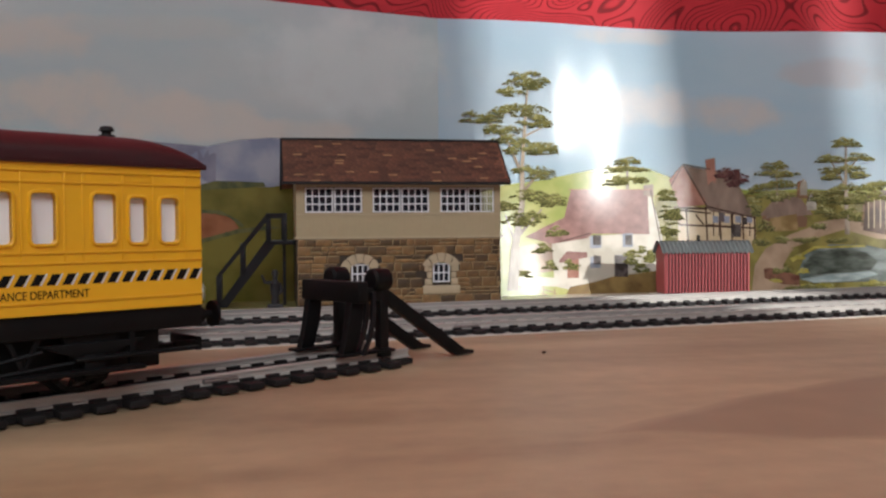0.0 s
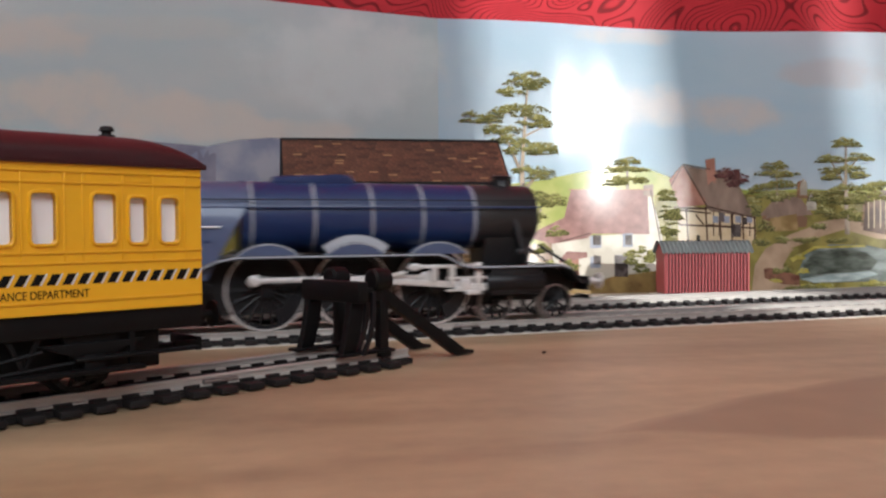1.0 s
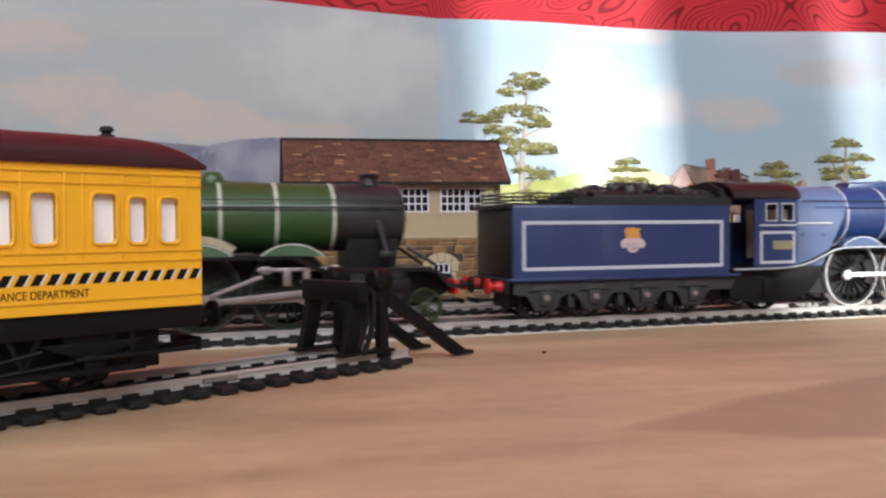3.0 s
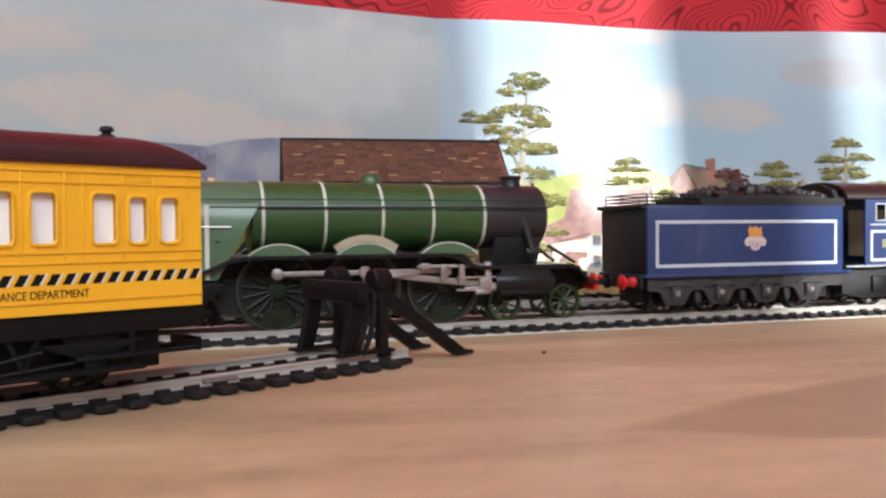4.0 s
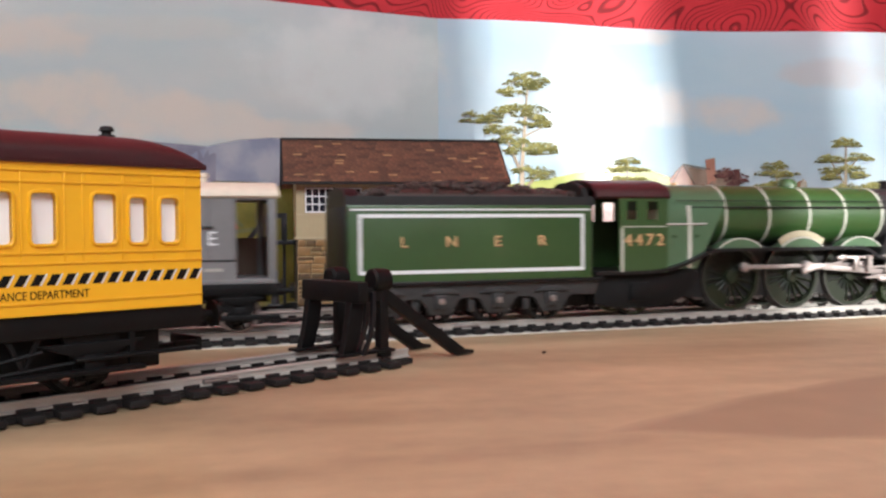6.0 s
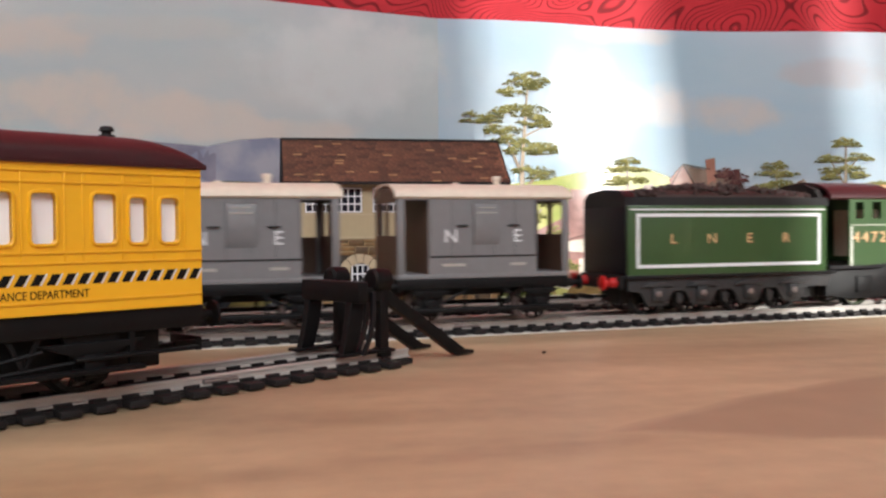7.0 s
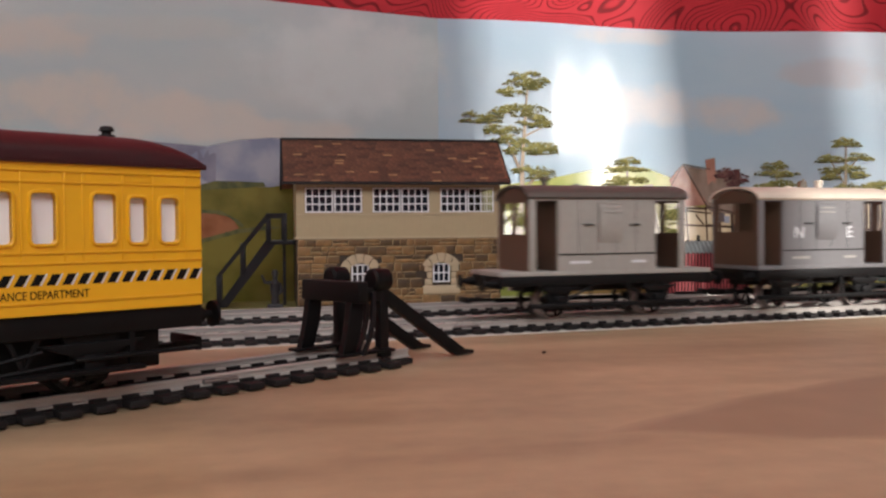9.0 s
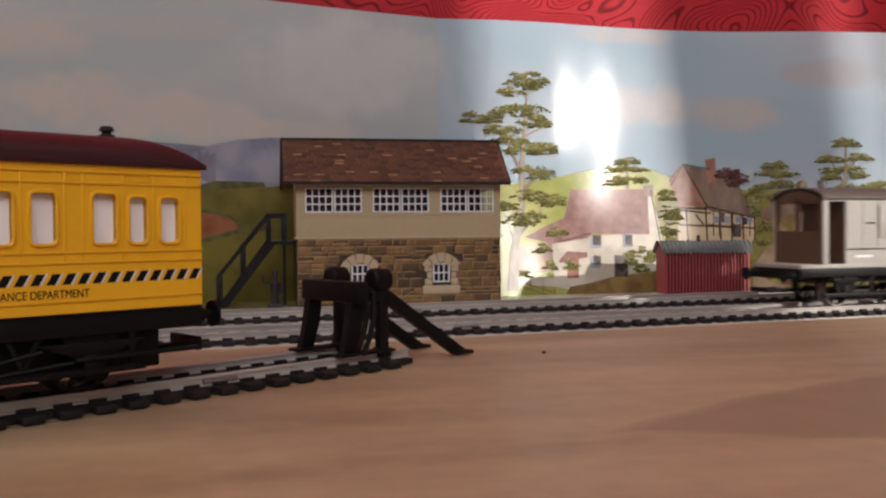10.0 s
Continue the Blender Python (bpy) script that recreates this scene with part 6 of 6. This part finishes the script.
def brake_van(label, body_mat, roof_mat, platform, letters, ducket):
    t = thing("brake_van", on_line(MAIN, MAIN_P, -300, 0, RAIL_TOP), label, "brake van", "brake vans at the rear of the train")
    h, w = 32.3, 15.0
    fl = bmesh.new()
    block(fl, -h - platform, h + platform, -w, w, 16.0, 17.6, 0.2)
    part("floor", fl, body_mat, t)
    # cabin with verandahs: side sheets with openings, end screens, posts
    cab = bmesh.new()
    block(cab, -21.2, 19.5, -w, -w + 1, 17.6, 44.4)
    block(cab, -21.2, 19.5, w - 1, w, 17.6, 44.4)
    cabin = part("cabin", cab, body_mat, t)
    for x in (-21.2, 18.5):
        bk = bmesh.new()
        block(bk, x, x + 1, -w + 1, w - 1, 17.6, 46)
        part("bulkhead", bk, VAN_BROWN, t, "brown inner bulkhead")
    for y in (-w, w - 1):
        for x in (-h, h - 2.6):
            g = bmesh.new()
            block(g, x, x + 2.6, y, y + 1, 17.6, 44.4, 0.15)
            part("corner_post", g, body_mat, t)
        g = bmesh.new()
        block(g, -h, h, y + 0.02, y + 0.98, 43.2, 44.8)
        part("cant_rail", g, body_mat, t)
    for x0, x1, x2 in ((-h, -h + 0.9, -1), (h - 0.9, h, 1)):
        g = bmesh.new()
        block(g, x0, x1, -w + 1, w - 1, 17.6, 31.0)
        block(g, x0, x1, -w + 1, -w + 3.4, 31.0, 44.6)
        block(g, x0, x1, w - 3.4, w - 1, 31.0, 44.6)
        block(g, x0, x1, -1.2, 1.2, 31.0, 44.6)
        prism(g, [(-w + 1, 42.6), (w - 1, 42.6), (w - 1, 44.4), (w * 0.5, 47.2), (0, 48.4), (-w * 0.5, 47.2), (-w + 1, 44.4)], "x", x0, x1)
        part("end_screen", g, VAN_BROWN, t, "brown verandah end screen")
    far = bmesh.new()
    block(far, 19.5, h - 2.6, w - 1, w, 17.6, 30.6)
    part("far_side_panel", far, VAN_BROWN, t)
    rf = bmesh.new()
    arc = [(-15.9 * math.cos(radians(a)), 44.4 + 5.0 * math.sin(radians(a))) for a in np.linspace(0, 180, 19)]
    prism(rf, arc + [(y * 0.96, z - 0.7) for y, z in arc][::-1], "x", -h - 0.9, h + 0.9)
    part("roof", rf, roof_mat, t, "curved roof")
    ch = bmesh.new()
    turned(ch, [(48.4, 1.4), (51.0, 1.3), (51.2, 1.7), (52.4, 1.7), (52.6, 1.2)], "z", 16, (10.5 if letters else -19, 1, 0))
    part("chimney", ch, roof_mat, t)
    vt = bmesh.new()
    turned(vt, [(48.8, 1.6), (49.8, 1.4), (50.1, 0.6)], "z", 14, (-6, 0, 0))
    part("roof_vent", vt, roof_mat, t)
    # side detail: ducket, waist strip, handrails, data panels
    d = bmesh.new()
    prism(d, [(-w + 0.1, 42.6), (-w - 1.0, 40.5), (-w - 1.0, 30.0), (-w + 0.1, 27.4)], "x", -4.6, 4.8)
    block(d, -4.9, 5.1, -w - 0.5, -w + 0.1, 42.0, 42.8)
    dk = part("lookout_ducket", d, body_mat, cabin)
    d = bmesh.new()
    block(d, -3.6, 3.8, -w - 1.25, -w - 0.9, 38.6, 39.1)
    block(d, -3.0, 3.4, -w - 1.2, -w - 0.9, 40.4, 40.8)
    part("ducket_lip", d, VAN_PALE, dk)
    s = bmesh.new()
    block(s, -20.8, 19.2, -w - 0.22, -w + 0.1, 23.4, 23.9)
    part("waist_strip", s, SOOT, cabin)
    s = bmesh.new()
    for x in (-10.4, 8.8):
        rod(s, (x, -w - 0.6, 34.4), (x + 3.4, -w - 0.6, 34.4), 0.3, 6)
        for k in (0, 3.4):
            rod(s, (x + k, -w - 0.7, 34.4), (x + k, -w + 0.2, 34.4), 0.3, 6)
    part("handrail", s, SOOT, cabin)
    for x, wd in ((-12, 8.5), (12.2, 6)):
        s = bmesh.new()
        block(s, x - wd / 2, x + wd / 2, -w - 0.14, -w + 0.1, 20.2, 21.2)
        part("data_panel", s, VAN_PALE if letters else WHITE_LINE, cabin, "small pale unreadable lettering bar")
    for j in range(6):
        x = -20.6 + j * 7.9
        s = bmesh.new()
        block(s, x - 0.06, x + 0.06, -w - 0.08, -w + 0.1, 24.0, 43.2)
        part("plank_joint", s, SOOT, cabin)
    if letters:
        for ch2, x in zip(letters, (-13.0, 12.0)):
            lettering(ch2, 4.5, WHITE_LINE, "letter", cabin, side_text(x, -w - 0.05, 28.6), "white company letter", 0.15, 1.05)
    # underframe
    u = bmesh.new()
    for y in (-w + 0.4, w - 1.8):
        block(u, -h - platform, h + platform, y, y + 1.4, 12.4, 15.95, 0.2)
    for x in (-h - platform, h + platform - 1.6):
        block(u, x, x + 1.6, -w + 0.2, w - 0.2, 11.6, 15.95, 0.2)
    under = part("solebar", u, BLACK, t)
    f = bmesh.new()
    for y in (-17.0, 14.6):
        block(f, -h - 1, h + 1, y, y + 2.4, 4.4, 6.0, 0.2)
    for x in (-22, -8, 8, 22):
        for y in (-15.2, 14.8):
            block(f, x - 0.5, x + 0.5, y, y + 0.6, 5.4, 13.0)
    part("footboard", f, BLACK, under)
    # dark block added under the floor to close gaps that let light through
    g = bmesh.new()
    block(g, -h + 2, h - 2, -7, 7, 9.6, 15.9)
    part("underfloor_fill", g, SOOT, under)
    wheels = []
    for ax in (-20.5, 20.5):
        g = bmesh.new()
        prism(g, [(ax - 6.2, 13.0), (ax + 6.2, 13.0), (ax + 3.2, 3.6), (ax - 3.2, 3.6)], "y", -14.2, -13.2)
        block(g, ax - 1.8, ax + 1.8, -15.6, -13.2, 4.8, 8.6, 0.3)
        prism(g, [(ax - 8, 11.6), (ax + 8, 11.6), (ax + 3, 9.4), (ax - 3, 9.4)], "y", -15.2, -14.0, 0.2)
        part("axle_guard", g, BLACK, under)
        g = bmesh.new()
        rod(g, (ax - math.copysign(2, ax), -13.8, 6.4), (ax - math.copysign(15, ax), -13.8, 12.4), 0.5, 6)
        part("brake_strut", g, BLACK, under)
        wheels.append((wheelset(t, ax, 6.4, SOOT, DULL_STEEL, 8, 9.2), ax, 6.4))
    for sx in (-1, 1):
        e = h + platform
        for y in (-11.5, 11.5):
            k = bmesh.new()
            turned(k, [(sx * e, 1.7), (sx * (e + 3), 1.5), (sx * (e + 3.1), 0.9), (sx * (e + 5), 0.9), (sx * (e + 5.2), 2.7), (sx * (e + 6), 2.7)], "x", 18, (0, y, 13.4))
            part("buffer", k, BLACK, t)
        g = bmesh.new()
        xa, xb = sorted((sx * (e - 6), sx * (e + 8)))
        block(g, xa, xb, -1.3, 1.3, 6.4, 7.4, 0.2)
        xc = sx * (e + 8)
        block(g, xc - 0.7, xc + 0.7, -5.5, 5.5, 6.2, 8.2, 0.3)
        block(g, min(xc, xc - sx * 5), max(xc, xc - sx * 5), -4.6, -3.8, 7.6, 8.4)
        part("coupling", g, BLACK, t)
    return t, wheels


LEAD, LEAD_WHEELS, LEAD_RODS = locomotive("steam_locomotive", "blue and black lined model steam express locomotive", BLUE, BLUE_SHEEN, SATIN_BLACK, LINE_GREY, LINE_GREY, SATIN_BLACK, STEEL, STEEL, ROOF_BLACK, True, "")
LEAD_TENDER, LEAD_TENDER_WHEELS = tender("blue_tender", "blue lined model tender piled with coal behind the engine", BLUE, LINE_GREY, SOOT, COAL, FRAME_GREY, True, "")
SECOND, SECOND_WHEELS, SECOND_RODS = locomotive("steam_locomotive", "green lined model steam express locomotive with gold cab numerals", GREEN, GREEN_SHEEN, SATIN_BLACK, LINE_CREAM, NAMEPLATE, BOGIE_GREEN, DULL_STEEL, DARK_TYRE, MAROON, False, "4472")
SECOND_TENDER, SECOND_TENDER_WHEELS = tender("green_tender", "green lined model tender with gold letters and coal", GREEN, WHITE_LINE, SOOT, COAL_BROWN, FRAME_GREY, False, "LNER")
VAN_A, VAN_A_WHEELS = brake_van("dark grey model brake van with white letters", VAN_GREY, VAN_ROOF, 0.0, "NE", True)
VAN_B, VAN_B_WHEELS = brake_van("dark grey model brake van with white letters", VAN_GREY, VAN_ROOF, 0.0, "NE", True)
VAN_C, VAN_C_WHEELS = brake_van("pale grey model brake van with open end platforms", VAN_PALE, VAN_ROOF_DARK, 11.4, "", True)


# ---------------------------------------------------------------- coach on the siding
def rounded_frame(bm, x0, x1, z0, z1, r, w, y0, y1):
    """A moulded window surround with rounded corners: opening x0..x1, z0..z1, corner radius r, width w, chamfered outside."""
    def loop(grow, y):
        pts = []
        for cx, cz, a0 in ((x1 - r, z1 - r, 0), (x0 + r, z1 - r, 90), (x0 + r, z0 + r, 180), (x1 - r, z0 + r, 270)):
            for k in range(6):
                a = radians(a0 + 18 * k)
                pts.append(bm.verts.new((cx + (r + grow) * math.cos(a), y, cz + (r + grow) * math.sin(a))))
        return pts
    loops = [loop(0, y1 + 1.1), loop(0, y0 + 0.12), loop(0.12, y0), loop(w * 0.6, y0), loop(w, y1)]
    for p, q in zip(loops, loops[1:]):
        for i in range(24):
            bm.faces.new((p[i], p[(i + 1) % 24], q[(i + 1) % 24], q[i]))


def coach():
    t = thing("railway_coach", on_line(SIDE, SIDE_P, 85) @ pose(-0.085, 0, 0), "yellow model maintenance coach with maroon roof and hazard stripes", "coach")
    x0, x1, hw = -62.0, 99.8, 17.0
    z0, z1 = 21.6, 51.4
    wins = []
    for a, b in ((-50, -46), (-43, -39.2), (-36, -32), (-22, -17.6), (-14, -9.6), (4, 8.4), (12, 16.2), (27, 31.4), (35, 39.2), (43, 46.8), (55.4, 60.3), (63.8, 68.4), (75.8, 80.5), (83.4, 87.1), (90.3, 94.3)):
        wins.append((a, b, 35.4, 45.2 if (b - a) > 4.2 else 44.6))
    s = bmesh.new()
    framed_wall(s, x0, x1, z0, z1, wins, -hw, -hw + 1.2)
    framed_wall(s, x0, x1, z0, z1, wins, hw - 1.2, hw)
    block(s, x1 - 1.2, x1, -hw + 1.2, hw - 1.2, z0, z1)
    block(s, x0, x0 + 1.2, -hw + 1.2, hw - 1.2, z0, z1)
    body = part("body", s, YELLOW, t, "yellow plastic body")
    for i, (a, b, c, d) in enumerate(wins):
        g = bmesh.new()
        block(g, a - 0.4, b + 0.4, -hw + 1.25, -hw + 1.6, c - 0.4, d + 0.4)
        w = part("window", g, WINDOW_WHITE, t, "opaque white window")
        f = bmesh.new()
        rounded_frame(f, a, b, c, d, 0.85, 0.8, -hw - 0.5, -hw + 0.15)
        part("window_frame", f, YELLOW, w)
    # raised panel beading
    p = bmesh.new()
    for z in (49.6, 47.4, 33.6, 31.6, 24.0):
        block(p, x0, x1, -hw - 0.3, -hw + 0.1, z - 0.24, z + 0.24, 0.1)
    part("beading", p, YELLOW, body)
    for x in (50.0, 62.0, 70.2, 73.8, 82.0, 88.7, 96.0, 33.4, 21.0, -4, -26):
        g = bmesh.new()
        block(g, x - 0.22, x + 0.22, -hw - 0.16, -hw + 0.1, 31.6, 49.6, 0.08)
        part("beading", g, YELLOW, body)
    for a, b in ((69.6, 74.6), (82.4, 88.4)):
        g = bmesh.new()
        lined_frame(g, a, b, 47.9, 49.2, -hw, 0.2)
        part("ventilator_panel", g, YELLOW, body)
    g = bmesh.new()
    prism(g, [(0, 27.35), (1.65, 27.35), (2.9, 29.5), (1.25, 29.5)], "y", -hw - 0.09, -hw + 0.05)
    me = mesh_of("hazard_stripe", g, BLACK)
    g = bmesh.new()
    prism(g, [(1.75, 27.3), (2.15, 27.3), (3.4, 29.55), (3.0, 29.55)], "y", -hw - 0.07, -hw + 0.05)
    pale = mesh_of("stripe_edge", g, WHITE_LINE)
    x = 96.6
    while x > x0 + 2:
        part("hazard_stripe", me, None, body, at=pose(x * MM, 0, 0))
        part("stripe_edge", pale, None, body, at=pose(x * MM, 0, 0))
        x -= 3.02
    lettering("MAINTENANCE DEPARTMENT", 1.6, BLACK, "lettering", body, side_text(62.4, -hw - 0.05, 24.75), "black maintenance department lettering", 0.1, 0.80)
    # roof: a shallow arch that rounds down at the end
    r = bmesh.new()
    rows = []
    xs = [x0 - 0.6 + (x1 - 12 - x0) * i / 20 for i in range(21)] + [x1 - 12 + 13.2 * math.sin(math.pi / 2 * i / 12) for i in range(1, 13)]
    for x in xs:
        k = max(0.0, min(1.0, (x - (x1 - 12)) / 13.2))
        top = 6.7 * math.sqrt(max(0.0, 1 - k * k)) if k < 1 else 0.0
        rows.append([r.verts.new((x, -17.7 * math.cos(radians(a)), 51.45 + 0.3 + top * math.sin(radians(a)) ** 0.75)) for a in np.linspace(0, 180, 25)])
    for p0, q0 in zip(rows, rows[1:]):
        for i in range(24):
            r.faces.new((p0[i], q0[i], q0[i + 1], p0[i + 1]))
    block(r, x0 - 0.6, x1 + 1.2, -17.7, 17.7, 51.0, 51.8, 0.2)
    roof = part("roof", r, MAROON, t, "dark maroon roof")
    for x in (86.5, 30, -20):
        v = bmesh.new()
        turned(v, [(58.2, 2.0), (59.0, 1.8), (59.2, 1.0), (59.8, 1.0), (60.0, 1.7), (60.9, 1.3), (61.1, 0.4)], "z", 16, (x, 0, 0))
        part("roof_vent", v, SOOT, roof)
    # underframe
    u = bmesh.new()
    block(u, x0, x1 + 0.4, -16.2, 16.2, 16.8, 21.5, 0.3)
    under = part("underframe", u, BLACK, t)
    f = bmesh.new()
    block(f, x0 + 4, 86, -18.4, -15.6, 9.2, 10.2, 0.2)
    block(f, 72, 99, -17.4, -15.2, 11.8, 12.6, 0.2)
    for x in (x0 + 10, -30, 0, 30, 52, 84):
        block(f, x - 0.6, x + 0.6, -16.2, -15.4, 9.6, 17)
    part("footboard", f, BLACK, under)
    # made-up dark filler that stops light showing beneath the coach
    tk = bmesh.new()
    block(tk, x0 + 8, 92, -12.5, 12.5, 8.6, 16.9, 0.5)
    part("underside_fill", tk, BLACK, under)
    for ax in (-36, 76):
        g = bmesh.new()
        prism(g, [(ax - 6, 17), (ax + 6, 17), (ax + 3, 7.5), (ax - 3, 7.5)], "y", -15, -13.8)
        block(g, ax - 2.2, ax + 2.2, -16.6, -14, 8.2, 13.0, 0.4)
        prism(g, [(ax - 11, 15.4), (ax + 11, 15.4), (ax + 4, 12.6), (ax - 4, 12.6)], "y", -16.2, -14.8, 0.3)
        part("axle_guard", g, BLACK, under)
        wheelset(t, ax, 7.2, SOOT, SOOT, 10, 9.2).location.z += RAIL_TOP * MM
    for x in (62.5, 20):
        g = bmesh.new()
        for s2 in (-1, 1):
            prism(g, [(x + s2 * 3.4, 17), (x + s2 * 3.4 - s2 * 1.1, 17), (x - s2 * 0.4, 10.6), (x + s2 * 0.4, 10.6)], "y", -15.6, -15.0)
        part("v_hanger", g, BLACK, under)
    g = bmesh.new()
    rod(g, (40, -15.3, 9.8), (66, -15.3, 14.2), 0.5, 6)
    rod(g, (58, -15.3, 10.4), (84, -15.3, 12.4), 0.5, 6)
    part("brake_rod", g, BLACK, under)
    g = bmesh.new()
    turned(g, [(-5, 3), (5, 3)], "x", 16, (66, -9, 12.8))
    part("brake_cylinder", g, BLACK, under)
    for y in (-11.5, 11.5):
        k = bmesh.new()
        turned(k, [(x1, 1.9), (x1 + 3, 1.7), (x1 + 3.1, 1.0), (x1 + 5.2, 1.0), (x1 + 5.4, 3.0), (x1 + 6.2, 3.0)], "x", 20, (0, y, 18.8))
        part("buffer", k, BLACK, under)
    g = bmesh.new()
    block(g, 84, x1 + 5, -1.6, 1.6, 10.4, 11.6, 0.2)
    block(g, x1 + 4.4, x1 + 5.8, -6.5, 6.5, 10.0, 13.2, 0.3)
    block(g, x1 - 1, x1 + 5, -6.5, -5.3, 11.4, 12.6, 0.2)
    part("coupling", g, BLACK, t)
    c = bmesh.new()
    rod(c, (x1, 0, 24.4), (x1 + 4.5, 0, 23.0), 0.7, 8)
    rod(c, (x1 + 4.5, 0, 23.2), (x1 + 5.5, 0, 19.5), 1.0, 8)
    part("vacuum_pipe", c, BLACK, t)


coach()


# ---------------------------------------------------------------- the train moves
RUN = [(0.0, -143.5), (0.5, -70.4), (1.0, 0.0), (1.5, 64.1), (2.0, 131.6), (2.5, 192.0), (2.7, 214.3), (3.0, 241.5), (3.4, 270.5), (3.8, 288.8), (4.0, 295.7), (4.25, 302.0), (4.5, 310.3), (4.75, 331.0), (5.0, 359.9), (5.5, 419.7), (5.7, 442.6), (6.3, 505.5), (7.0, 579.6), (7.5, 633.4), (8.0, 689.6), (8.5, 747.1), (9.0, 811.2), (9.5, 870.3), (10.0, 940.8)]


def travel(t):
    """How far along the track the train has come: a smooth curve through RUN."""
    i = max(k for k in range(len(RUN) - 1) if RUN[k][0] <= t + 1e-9)
    def slope(k):
        a, b = max(0, k - 1), min(len(RUN) - 1, k + 1)
        return (RUN[b][1] - RUN[a][1]) / (RUN[b][0] - RUN[a][0])
    (t0, s0), (t1, s1) = RUN[i], RUN[i + 1]
    h = t1 - t0
    u = (t - t0) / h
    return (2 * u ** 3 - 3 * u * u + 1) * s0 + (u ** 3 - 2 * u * u + u) * h * slope(i) + (3 * u * u - 2 * u ** 3) * s1 + (u ** 3 - u * u) * h * slope(i + 1)


def motions():
    coarse = [i / 10 for i in range(101)]
    fine = [i / 30 for i in range(301)]
    for ob, back in ((LEAD, 2.1), (LEAD_TENDER, 2.1), (SECOND, -290.0), (SECOND_TENDER, -290.0), (VAN_A, -465.6), (VAN_B, -550.0)):
        walk(ob, [(t, on_line(MAIN, MAIN_P, travel(t) + back, 0, RAIL_TOP)) for t in coarse])
    # the last van starts 6.4 mm ahead and eases back, fitted to the camera's view
    def van_offset(t):
        u = min(1.0, max(0.0, (t - 8.0) / 0.6))
        return 6.4 * (1 - u * u * (3 - 2 * u))
    walk(VAN_C, [(t, on_line(MAIN, MAIN_P, travel(t) - 648.2 + van_offset(t), 0, RAIL_TOP)) for t in coarse])
    run = [(t, travel(t)) for t in fine]
    for wheels in (LEAD_WHEELS, SECOND_WHEELS, LEAD_TENDER_WHEELS, SECOND_TENDER_WHEELS, VAN_A_WHEELS, VAN_B_WHEELS, VAN_C_WHEELS):
        for ob, x, r in wheels:
            lead = 225.0 if wheels is LEAD_WHEELS else (-80.0 + math.degrees((419.7 - 64.1) / DRIVER_R))
            turns = lead if r == DRIVER_R else 0.0
            walk(ob, [(t, pose(x * MM, 0, r * MM) @ pose(0, 0, 0, 0, -(turns - math.degrees((s - 64.1) / r)), 0)) for t, s in run])
    for rods, lead in ((LEAD_RODS, 225.0), (SECOND_RODS, -80.0 + math.degrees((419.7 - 64.1) / DRIVER_R))):
        rows = [[], [], [], []]
        for t, s in run:
            a = radians(lead) - (s - 64.1) / DRIVER_R
            px, pz = CRANK * math.cos(a), DRIVER_R + CRANK * math.sin(a)
            rows[0].append((t, pose((DRIVERS[0] + px) * MM, -0.0125, pz * MM)))
            bx, bz, zc = DRIVERS[1] + px, pz, 13.6
            tilt = math.asin((zc - bz) / 43.0)
            rows[1].append((t, pose(bx * MM, -0.0138, bz * MM, 0, -math.degrees(tilt), 0)))
            hx = bx + 43.0 * math.cos(tilt)
            rows[2].append((t, pose(hx * MM, -0.0152, zc * MM)))
            ex, ez = DRIVERS[1] + 0.35 * px, DRIVER_R + 0.5 * (pz - DRIVER_R)
            rows[3].append((t, pose(ex * MM, -0.0150, ez * MM, 0, -math.degrees(math.atan2(18.6 - ez, 19.0)), 0)))
        for ob, r in zip(rods, rows):
            walk(ob, r)


motions()
